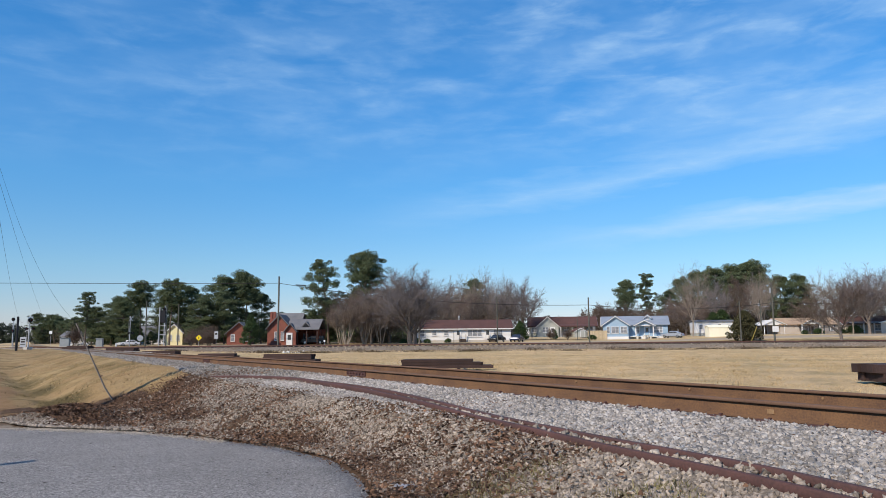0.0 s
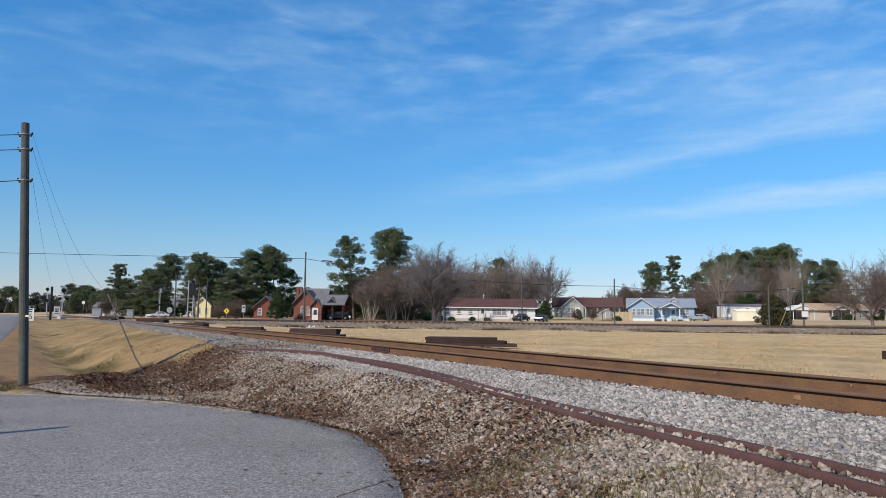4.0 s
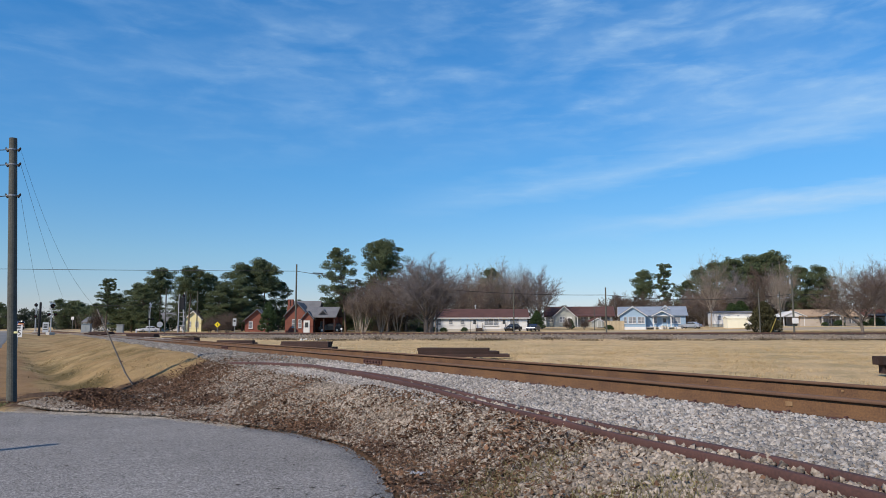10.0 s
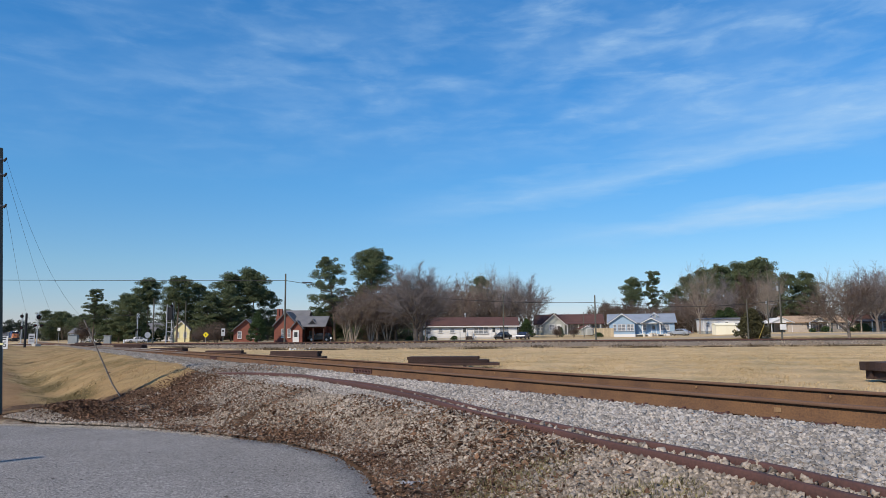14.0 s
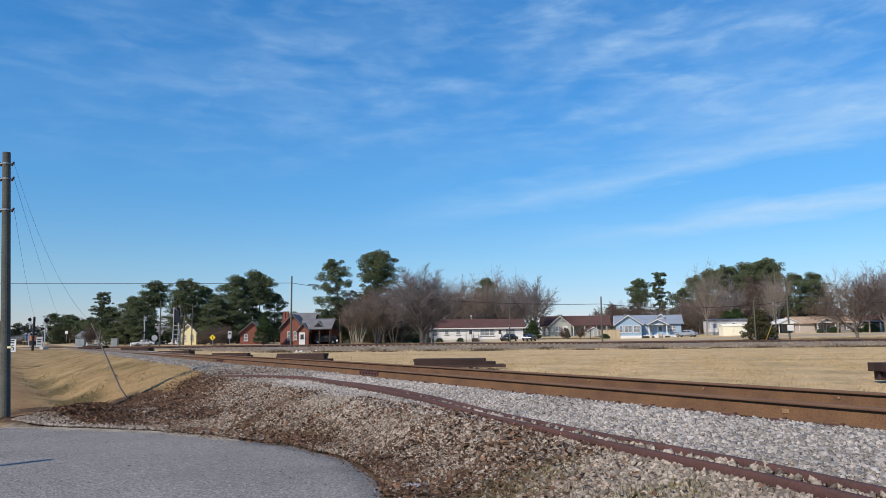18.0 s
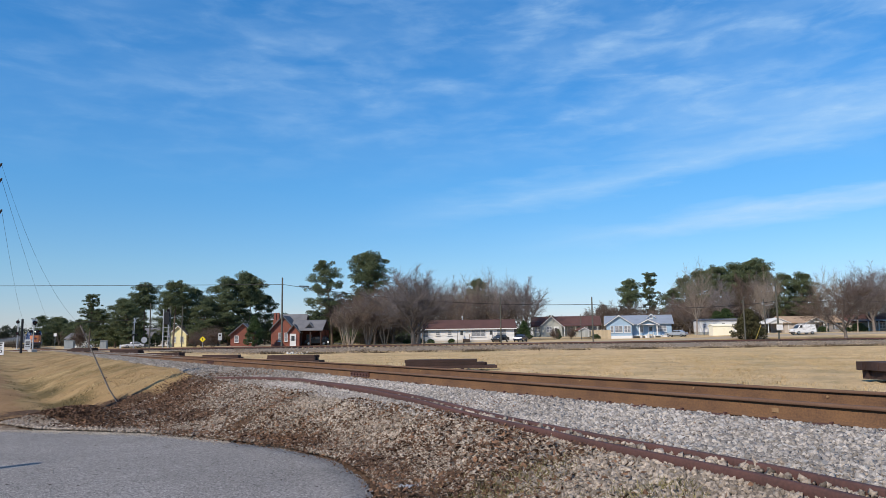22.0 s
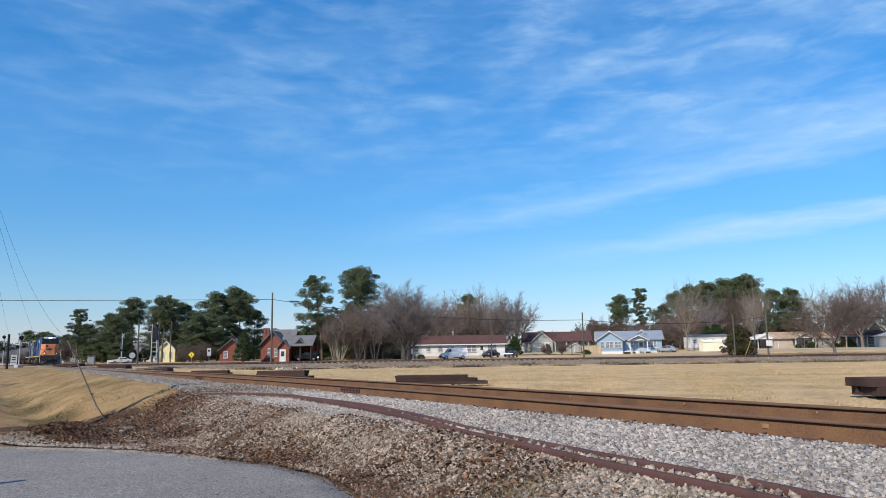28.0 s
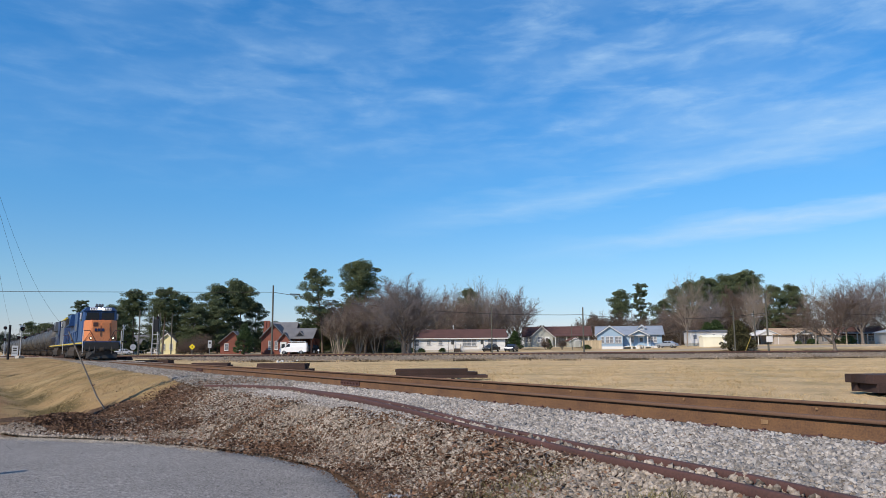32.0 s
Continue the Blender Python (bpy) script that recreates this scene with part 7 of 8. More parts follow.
def far_woods():
    """The woods behind the houses and far off: small clumps with ragged tops, row behind row."""
    rng = np.random.default_rng(91)
    parent = thing("far_woods", Matrix(), "hazy distant line of mixed winter woods", "woods", kind="stuff")
    rows = [(157, -19.5, -8.5, 12.5, TAN_BRUSH, 75), (345, -194, -110, 9.0, FAR_PINE, 120), (340, -120, 340, 13.0, FAR_PINE, 330), (192, -9, 19, 12.0, BRUSH, 150), (206, -14, 18, 16.0, BRUSH, 170), (176, -36, -9, 6.0, NEEDLES, 110), (190, -46, -20, 7.5, FAR_PINE, 110),
            (207, 40, 54, 10.5, BRUSH, 80), (202, 46, 72, 8.5, BRUSH, 110), (224, 62, 108, 14.0, FAR_PINE, 230), (208, 64, 106, 10.5, BRUSH, 220), (204, 94, 140, 11.0, BRUSH, 200), (250, 95, 190, 13.0, FAR_PINE, 240),
            (188, -96, -44, 5.5, FAR_PINE, 180), (186, -82, -50, 4.5, BRUSH, 110), (300, -166, -108, 8.0, FAR_PINE, 150), (262, -140, -100, 5.5, BRUSH, 110), (460, -330, -262, 13.0, FAR_PINE, 150)]
    for seed, (y0, x0, x1, top, mat, n) in enumerate(rows):
        xs = rng.uniform(x0, x1, n)
        hs = top * (0.62 + 0.22 * np.sin(xs * 0.21 + seed) * np.sin(xs * 0.09 + 2 * seed) + 0.3 * rng.uniform(0, 1, n))
        big = y0 > 280
        clumps = [((x, y0 + rng.uniform(-5, 5), 0.6 + h * rng.uniform(0.0, 1.0) ** 1.2), rng.uniform(1.3, 2.4) * (1.4 if big else 1.0)) for x, h in zip(xs, hs)]
        v, f = foliage(clumps, 230, (0.75 if y0 > 400 else 0.45) if big else 0.26, 300 + seed, 0.85)
        raw("woods_clumps", v, f, mat, parent)["kind"] = "stuff"


far_woods()

# ---- vehicles ----


def wheel(parent, x, y, r, w, name="wheel"):
    """A road wheel whose hub is its own origin, so that it can turn."""
    hub = new(name)
    hub.empty_display_size = 0.1
    hub.parent = parent
    bm = B()
    tube(bm, (-w / 2, 0, 0), (w / 2, 0, 0), r, n=20)
    bmesh.ops.bevel(bm, geom=[e for e in bm.edges if abs(e.verts[0].co.x - e.verts[1].co.x) < 1e-5], offset=0.03, segments=2, affect="EDGES")
    tyre = part("tyre", bm, TYRE, hub)
    bm = B()
    tube(bm, (-w / 2 - 0.01, 0, 0), (w / 2 + 0.01, 0, 0), r * 0.6, n=14)
    for k in range(5):
        an = 2 * math.pi * k / 5
        box(bm, (0, r * 0.35 * math.cos(an), r * 0.35 * math.sin(an)), (w + 0.03, 0.05, 0.05))
    part("rim", bm, CHROME, hub)
    hub.matrix_basis = pose(x, y, r)
    return hub


def car(x, y, yaw, paint, label, kind="sedan", z=None, name="car"):
    """Local y runs forward."""
    ob = thing(name, pose(x, y, gz(x, y) + 0.04 if z is None else z, 0, 0, yaw), label, "car" if kind != "van" else "van", "vehicles")
    L, W = {"sedan": (4.7, 1.8), "suv": (4.6, 1.85), "van": (5.7, 2.0)}[kind]
    if kind == "sedan":
        low = [(-2.3, 0.35), (2.25, 0.32), (2.35, 0.55), (2.25, 0.78), (1.1, 0.92), (-1.5, 0.98), (-2.25, 0.92), (-2.35, 0.6)]
        cab = [(0.95, 0.92), (0.25, 1.40), (-0.9, 1.43), (-1.75, 0.98)]
    elif kind == "suv":
        low = [(-2.25, 0.4), (2.2, 0.38), (2.3, 0.65), (2.2, 0.95), (1.1, 1.08), (-2.2, 1.1), (-2.3, 0.7)]
        cab = [(1.0, 1.08), (0.45, 1.62), (-1.9, 1.66), (-2.2, 1.1)]
    else:
        low = [(-2.8, 0.4), (2.7, 0.38), (2.82, 0.6), (2.75, 1.02), (1.85, 1.22), (1.2, 1.3), (-2.8, 1.3)]
        cab = [(1.9, 1.22), (1.15, 2.0), (0.7, 2.08), (-2.7, 2.1), (-2.8, 1.3)]
    bm = B()
    slab(bm, low, -W / 2, W / 2, "x")
    bmesh.ops.bevel(bm, geom=bm.edges[:], offset=0.06, segments=2, affect="EDGES")
    part("body", bm, paint, ob)
    bm = B()
    slab(bm, cab, -W / 2 + 0.09, W / 2 - 0.09, "x")
    top = max(v for _, v in cab)
    for v in bm.verts:
        if v.co.z > top - 0.2:
            v.co.x *= 0.88
    bmesh.ops.bevel(bm, geom=bm.edges[:], offset=0.05, segments=2, affect="EDGES")
    part("cabin", bm, paint, ob)
    for s in (-1, 1):
        if kind == "van":
            panes = [[(1.62, 1.36), (1.1, 1.9), (0.72, 1.92), (0.72, 1.36)]]
        else:
            b0, t0 = cab[0][1] + 0.05, top - 0.12
            m = (cab[0][0] + cab[-1][0]) / 2 - 0.1
            panes = [[(m + 0.05, b0), (cab[0][0] - 0.2, b0), (cab[1][0] + 0.02, t0), (m + 0.05, t0)], [(cab[-1][0] + 0.3, b0), (m - 0.05, b0), (m - 0.05, t0), (cab[2][0] - 0.1, t0)]]
        for q in panes:
            bm = B()
            xo = s * (W / 2 - (0.16 if kind != "van" else 0.15))
            slab(bm, q, xo - 0.06, xo + 0.06, "x")
            part("side_window", bm, GLASS, ob)
        bm = B()
        box(bm, (s * W * 0.36, low[2][0] - 0.03, 0.66 if kind != "van" else 0.85), (0.34, 0.08, 0.16), 0.02)
        part("headlight", bm, CHROME, ob)
        bm = B()
        box(bm, (s * W * 0.42, low[0][0] - 0.02, 0.75 if kind != "van" else 1.0), (0.2, 0.08, 0.18), 0.02)
        part("tail_light", bm, LENS_RED, ob)
        bm = B()
        box(bm, (s * (W / 2 + 0.06), cab[0][0] - 0.35, cab[0][1] + 0.1), (0.16, 0.08, 0.14), 0.02)
        part("mirror", bm, paint if kind != "van" else BLACK, ob)
    f, t = cab[0], cab[1]
    bm = B()
    slab(bm, [(f[0] - 0.06, f[1] + 0.06), (f[0] + 0.03, f[1] + 0.06), (t[0] + 0.08, t[1] - 0.08), (t[0] - 0.01, t[1] - 0.08)], -W * 0.36, W * 0.36, "x")
    part("windscreen", bm, GLASS, ob)
    for yy, nm in ((low[1][0] + 0.05, "front_bumper"), (low[0][0] - 0.03, "rear_bumper")):
        bm = B()
        box(bm, (0, yy, 0.5), (W * 0.94, 0.14, 0.2), 0.04)
        part(nm, bm, BLACK if kind == "van" else paint, ob)
    wheels = []
    for wx in (-W / 2 + 0.1, W / 2 - 0.1):
        for wy in ((-1.45, 1.45) if kind != "van" else (-1.65, 1.85)):
            wheels.append(wheel(ob, wx, wy, 0.33 if kind == "sedan" else 0.37, 0.22))
    if kind == "van":
        for yy in (-2.2, -0.9, 0.4):
            bm = B()
            box(bm, (0, yy, 2.3), (1.6, 0.06, 0.05), 0.01)
            for s in (-1, 1):
                box(bm, (s * 0.78, yy, 2.19), (0.05, 0.05, 0.2))
            part("rack_bar", bm, WHITE, ob, "white ladder rack bar")
        for s in (-0.6, -0.3):
            bm = B()
            tube(bm, (s, -2.5, 2.35), (s, 1.1, 2.35), 0.035, n=8)
            part("ladder_rail", bm, ALU, ob)
        for k in range(9):
            bm = B()
            tube(bm, (-0.6, -2.3 + k * 0.4, 2.35), (-0.3, -2.3 + k * 0.4, 2.35), 0.02, n=6)
            part("ladder_rung", bm, ALU, ob)
        bm = B()
        box(bm, (1.0 - 0.02, -0.3, 1.25), (0.03, 0.02, 1.4))
        part("door_seam", bm, BLACK, ob)
    return ob, wheels


CAR_WHITE = material("white car paint", (0.80, 0.80, 0.80), (0.70, 0.70, 0.70), 0.25, 0, 10, 1, 0.2, 0, spec=0.5)
CAR_DARK = material("dark blue car paint", (0.02, 0.03, 0.07), (0.015, 0.02, 0.045), 0.25, 0.2, 10, 1, 0.2, 0, spec=0.5)
CAR_BLACK = material("black car paint", (0.018, 0.018, 0.02), None, 0.25, 0.1, 10, 1, 0.2, 0, spec=0.5)
CAR_SILVER = material("silver car paint", (0.42, 0.45, 0.50), (0.34, 0.37, 0.41), 0.3, 0.5, 10, 1, 0.2, 0, spec=0.5)
van, van_wheels = car(70.99, 130, 90, CAR_WHITE, "white work van with a ladder rack, driving along the road", "van", name="work_van")


def resize(vehicle, wide, long, tall):
    """A smaller vehicle of the same build."""
    for o in vehicle.children:
        if o.type == "MESH":
            o.data.transform(Matrix.Diagonal((wide, long, tall, 1)))
        else:
            at = o.matrix_basis.translation
            o.matrix_basis = Matrix.Translation((at.x * wide, at.y * long, at.z * wide))
            for q in o.children:
                q.data.transform(Matrix.Scale(wide, 4))


resize(van, 0.96, 0.86, 0.97)
car(10.5, 142.5, 150, CAR_BLACK, "black parked sedan before the white house", "sedan")
car(14.4, 142, 160, CAR_DARK, "dark blue car parked beside the white house", "sedan")
car(49.2, 156, 48, CAR_SILVER, "silver sedan parked beside the blue house", "sedan")
resize(car(-63.0, 146, 130, CAR_WHITE, "white compact sedan waiting at the level crossing", "sedan")[0], 0.86, 0.86, 0.84)
car(-25.0, 140.5, 90, CAR_BLACK, "dark pickup parked beside the brick building porch", "suv")
car(78.5, 184, 60, CAR_BLACK, "dark car under a white carport", "suv")

# ---- the train ----
BLUE_PAINT = material("locomotive blue", (0.028, 0.075, 0.20), (0.018, 0.045, 0.12), 0.45, 0, 12, 0.8, 0.5, 0.05)
ORANGE = material("faded orange paint", (0.60, 0.21, 0.08), (0.46, 0.175, 0.08), 0.5, 0, 12, 0.8, 0.45, 0.05)
YELLOW = material("locomotive yellow", (0.62, 0.46, 0.03), (0.48, 0.36, 0.04), 0.5, 0, 12, 0.8, 0.4, 0.05)
GREY_PAINT = material("locomotive grey", (0.13, 0.14, 0.155), (0.085, 0.09, 0.10), 0.5, 0, 12, 0.8, 0.4, 0.05)
DARK_BLUE = material("locomotive dark blue", (0.018, 0.035, 0.10), (0.012, 0.022, 0.06), 0.45, 0, 12, 0.8, 0.4, 0.05)
GRIME = material("running gear grime", (0.055, 0.042, 0.032), (0.03, 0.024, 0.02), 0.9, 0, 20, 1.5, 0.5, 0.3)
TANK_GREY = material("dusty tank paint", (0.08, 0.076, 0.074), (0.045, 0.042, 0.04), 0.55, 0, 10, 0.5, 0.5, 0.05)
TANK_BLACK = material("black tank paint", (0.035, 0.034, 0.034), (0.06, 0.055, 0.05), 0.5, 0, 10, 0.5, 0.5, 0.05)
LAMP_ON = material("lit headlight", (1.0, 0.95, 0.82), None, 0.3, 0, 10, 1, 0.0, 0, emit=5.0)
DITCH_ON = material("lit ditch light", (1.0, 0.88, 0.66), None, 0.3, 0, 10, 1, 0.0, 0, emit=2.0)
CAB_GLASS = material("dark cab glass", (0.008, 0.010, 0.014), (0.012, 0.014, 0.018), 0.22, 0, 5, 1, 0.3, 0, spec=0.35)
LAMP_OFF = material("unlit lamp", (0.3, 0.3, 0.28), None, 0.2, 0.2, 10, 1, 0.1, 0)
BOARD = material("lit number board", (0.75, 0.78, 0.80), None, 0.4, 0, 10, 1, 0.1, 0, emit=0.3)


def bogie(parent, y, axles, r, spread):
    bm = B()
    for s in (-1, 1):
        box(bm, (s * 1.02, 0, r + 0.05), (0.2, spread * (axles - 1) + 0.9, 0.28), 0.04)
        for k in range(axles):
            yy = (k - (axles - 1) / 2) * spread
            box(bm, (s * 1.1, yy, r), (0.2, 0.42, 0.42), 0.04)
            if k < axles - 1:
                box(bm, (s * 1.08, yy + spread / 2, r + 0.02), (0.16, 0.5, 0.5), 0.05)
    box(bm, (0, 0, r + 0.15), (1.9, 0.6, 0.3), 0.03)
    truck = part("truck", bm, GRIME, parent, "grimy wheel truck")
    truck.matrix_basis = pose(0, y, 0)
    out = []
    for k in range(axles):
        bm = B()
        for s in (-1, 1):
            tube(bm, (s * 0.70, 0, 0), (s * 0.83, 0, 0), r, r * 0.97, 24)
            tube(bm, (s * 0.67, 0, 0), (s * 0.70, 0, 0), r + 0.03, n=24)
        tube(bm, (-0.83, 0, 0), (0.83, 0, 0), 0.09, n=10)
        for s in (-1, 1):
            for j in range(4):
                an = math.pi / 2 * j
                box(bm, (s * 0.835, 0.28 * math.cos(an), 0.28 * math.sin(an)), (0.02, 0.1, 0.1))
        w = part("wheelset", bm, GRIME, truck, "steel wheelset")
        w.matrix_basis = pose(0, (k - (axles - 1) / 2) * spread, r)
        out.append((w, (k - (axles - 1) / 2) * spread, r))
    return out


def locomotive(label, nose, cab_mat, hood, band, lights):
    """A six-axle diesel with a wide nose; local y runs forward, the rails lie at z = 0, the coupler face at y = 0."""
    ob = thing("locomotive", Matrix(), label, "locomotive", "train")
    bm = B()
    box(bm, (0, -11.1, 1.42), (2.9, 20.6, 0.26), 0.02)
    box(bm, (0, -11.1, 1.2), (1.6, 19.5, 0.3), 0.02)
    part("underframe", bm, hood, ob)
    for s in (-1, 1):
        bm = B()
        box(bm, (s * 1.53, -11.1, 1.42), (0.05, 20.6, 0.11), 0.01)
        part("sill_stripe", bm, YELLOW, ob, "yellow reflective sill stripe")
    bm = B()
    slab(bm, [(-1.45, 0.35), (1.45, 0.35), (1.5, 0.75), (1.3, 1.25), (-1.3, 1.25), (-1.5, 0.75)], -15.0, -8.4, "y")
    part("fuel_tank", bm, GRIME, ob)
    wheels = []
    for y in (-4.6, -17.6):
        wheels += bogie(ob, y, 3, 0.53, 1.75)
    # pilot, plow, steps, coupler
    bm = B()
    box(bm, (0, -0.75, 1.18), (2.9, 0.12, 0.62), 0.02)
    part("pilot", bm, BLACK, ob)
    bm = B()
    slab(bm, [(-1.15, 0.15), (1.15, 0.15), (1.2, 0.6), (0.4, 0.85), (-0.4, 0.85), (-1.2, 0.6)], -0.72, -0.52, "y")
    for v in bm.verts:
        v.co.y += 0.35 * (1 - abs(v.co.x) / 1.5) - 0.12 * (v.co.z > 0.5)
    part("plow", bm, BLACK, ob, "black snow plow")
    bm = B()
    box(bm, (0, -0.35, 0.88), (0.28, 0.8, 0.28), 0.05)
    box(bm, (0.06, 0.0, 0.88), (0.36, 0.25, 0.3), 0.08)
    part("coupler", bm, GRIME, ob)
    for s in (-0.75, 0.55, 0.95):
        bm = B()
        pts = [(s, -0.6, 1.1), (s + 0.03, -0.3, 0.75), (s + 0.06, -0.22, 0.5)]
        for a, b in zip(pts, pts[1:]):
            tube(bm, a, b, 0.035, n=8)
        part("air_hose", bm, BLACK, ob)
    for s in (-1, 1):
        for k in range(4):
            bm = B()
            box(bm, (s * 1.3, -1.05, 0.35 + k * 0.3), (0.42, 0.55, 0.04), 0.006)
            part("step", bm, BLACK, ob)
    # walkway handrails
    def rail_line(points, mat=YELLOW):
        bm = B()
        for a, b in zip(points, points[1:]):
            tube(bm, a, b, 0.028, n=6)
        part("handrail", bm, mat, ob)
    for s in (-1, 1):
        rail_line([(s * 1.45, -0.8, 0.5), (s * 1.45, -0.8, 2.45)], WHITE)
        rail_line([(s * 1.45, -0.8, 2.45), (s * 0.95, -0.78, 2.45), (s * 0.5, -0.78, 1.6)], RUST_DARK)
        pts = [(s * 1.48, -6.9, 2.5)] + [(s * 1.48, y, 2.5) for y in range(-8, -21, -2)]
        rail_line(pts, band)
        for y in range(-8, -21, -2):
            rail_line([(s * 1.48, y, 1.5), (s * 1.48, y, 2.5)], band)
    # wide nose with its chamfered corners
    def prism(name, outline, z0, z1, mat, top_scale=1.0, y_shift=0.0, parent=ob, label=""):
        bm = B()
        slab(bm, outline, z0, z1, "z")
        zs = [v.co.z for v in bm.verts]
        cy = sum(p[1] for p in outline) / len(outline)
        for v in bm.verts:
            if v.co.z > (z0 + z1) / 2:
                v.co.x *= top_scale
                v.co.y += y_shift * (v.co.y > cy)
        bmesh.ops.bevel(bm, geom=bm.edges[:], offset=0.05, segments=2, affect="EDGES")
        return part(name, bm, mat, parent, label)
    nose_ob = prism("nose", [(-1.45, -3.6), (-1.45, -2.05), (-0.88, -1.35), (0.88, -1.35), (1.45, -2.05), (1.45, -3.6)], 1.55, 3.35, nose, 0.95, -0.12, label="orange nose" if nose is ORANGE else "yellow nose")
    bm = B()
    box(bm, (0.55, -1.44, 2.98), (0.40, 0.06, 0.34), 0.02)
    part("nose_light_recess", bm, RUST_DARK, nose_ob, "dark recessed lamp housing")
    bm = B()
    for dx, dz, w in ((-0.18, 0, 0.26), (0.14, 0, 0.26), (0.42, 0, 0.2)):
        box(bm, (dx + 0.1, -1.385, 2.52 + dz), (w, 0.03, 0.24), 0.02)
    part("emblem", bm, DARK_BLUE, nose_ob, "dark blue painted emblem")
    bm = B()
    box(bm, (-0.30, -1.42, 2.40), (0.72, 0.05, 1.55), 0.015)
    nd = part("nose_door", bm, nose, nose_ob)
    bm = B()
    tube(bm, (0.10, -1.35, 2.0), (0.10, -1.40, 2.9), 0.025, n=6)
    part("grab_iron", bm, RUST_DARK, nd)
    bm = B()
    tube(bm, (-0.72, -1.35, 1.9), (-0.72, -1.40, 2.8), 0.025, n=6)
    part("grab_iron", bm, RUST_DARK, nd)
    for s in (-1, 1):
        bm = B()
        tube(bm, (s * 0.95, -1.22, 1.82), (s * 0.95, -1.0, 1.82), 0.13, 0.14, 16)
        lamp = part("ditch_light", bm, BLACK, ob)
        bm = B()
        tube(bm, (s * 0.95, -1.0, 1.82), (s * 0.95, -0.98, 1.82), 0.06, n=16)
        part("lens", bm, DITCH_ON if lights else LAMP_OFF, lamp)
        bm = B()
        tube(bm, (s * 1.4, -1.9, 1.6), (s * 0.95, -1.35, 2.35), 0.025, n=6)
        part("nose_rail", bm, RUST_DARK, ob)
    # cab
    cab = prism("cab", [(-1.55, -6.6), (-1.55, -3.25), (-1.3, -3.0), (1.3, -3.0), (1.55, -3.25), (1.55, -6.6)], 1.55, 4.28, cab_mat, 0.95, -0.28)
    bm = B()
    slab(bm, [(-1.5, 4.2), (-1.15, 4.52), (1.15, 4.52), (1.5, 4.2)], -6.75, -3.1, "y")
    part("cab_roof", bm, cab_mat, cab)
    for s in (-1, 1):
        bm = B()
        slab(bm, [(s * 0.12, 3.45), (s * 1.25, 3.42), (s * 1.18, 4.05), (s * 0.12, 4.05)], -3.18, -3.04, "y")
        part("windscreen", bm, CAB_GLASS, cab)
        bm = B()
        box(bm, (s * 0.62, -3.06, 4.36), (0.62, 0.16, 0.22), 0.02)
        board = part("number_board", bm, BOARD, cab, "lit number board with plain bars")
        for k in range(4):
            bm = B()
            box(bm, (s * 0.62 - 0.2 + k * 0.135, -2.975, 4.36), (0.07, 0.02, 0.12))
            part("print_bar", bm, BLACK, board)
        bm = B()
        box(bm, (s * 1.50, -4.75, 3.75), (0.08, 1.5, 0.75), 0.03)
        part("side_window", bm, CAB_GLASS, cab)
        bm = B()
        box(bm, (s * 1.62, -3.85, 3.75), (0.14, 0.08, 0.5), 0.02)
        part("mirror", bm, WHITE, cab)
    for s in (-0.14, 0.14):
        bm = B()
        tube(bm, (s, -3.05, 4.37), (s, -2.93, 4.37), 0.10, 0.11, 16)
        part("headlight", bm, LAMP_ON if lights else LAMP_OFF, cab)
    bm = B()
    for k in range(3):
        tube(bm, (-0.25 + k * 0.25, -4.6, 4.75), (-0.25 + k * 0.25, -4.0, 4.75), 0.05, 0.12, 10)
    box(bm, (0, -4.5, 4.6), (0.7, 0.15, 0.2))
    part("horn", bm, GREY_PAINT, cab)
    # long hood with doors, radiators and fans
    prism("long_hood", [(-1.0, -20.4), (-1.0, -6.6), (1.0, -6.6), (1.0, -20.4)], 1.55, 4.1, hood)
    prism("blower_housing", [(-1.45, -9.6), (-1.45, -6.8), (1.45, -6.8), (1.45, -9.6)], 1.56, 4.25, band)
    prism("radiator", [(-1.5, -20.0), (-1.5, -15.8), (1.5, -15.8), (1.5, -20.0)], 3.25, 4.45, hood, 0.86)
    for s in (-1, 1):
        for k in range(6):
            bm = B()
            box(bm, (s * 1.005, -10.4 - k * 0.88, 2.7), (0.035, 0.8, 1.9), 0.01)
            part("hood_door", bm, hood, ob)
        for k in range(8):
            bm = B()
            box(bm, (s * 1.47, -16.3 - k * 0.48, 3.7), (0.05, 0.1, 0.75), 0.01)
            part("radiator_slat", bm, BLACK, ob)
        bm = B()
        for dy, w in ((-8.9, 0.5), (-8.2, 0.5), (-7.5, 0.5)):
            box(bm, (s * 1.455, dy, 2.9), (0.02, w, 0.6), 0.004)
        part("side_emblem", bm, GREY_PAINT if hood is not GREY_PAINT else DARK_BLUE, ob, "painted side emblem")
    for k in range(3):
        bm = B()
        tube(bm, (0, -16.6 - k * 1.35, 4.42), (0, -16.6 - k * 1.35, 4.6), 0.6, 0.58, 20)
        part("radiator_fan", bm, GRIME, ob)
    bm = B()
    tube(bm, (0, -12.6, 4.05), (0, -12.6, 4.5), 0.45, 0.35, 14)
    part("exhaust_stack", bm, GRIME, ob)
    # the upper works are narrower than the frame
    for o in ob.children:
        if o.name.startswith(("nose", "cab", "ditch_light", "pilot")):
            for q in (o, *o.children, *[g for c in o.children for g in c.children]):
                q.data.transform(Matrix.Diagonal((0.9, 1, 1, 1)))
    return ob, wheels


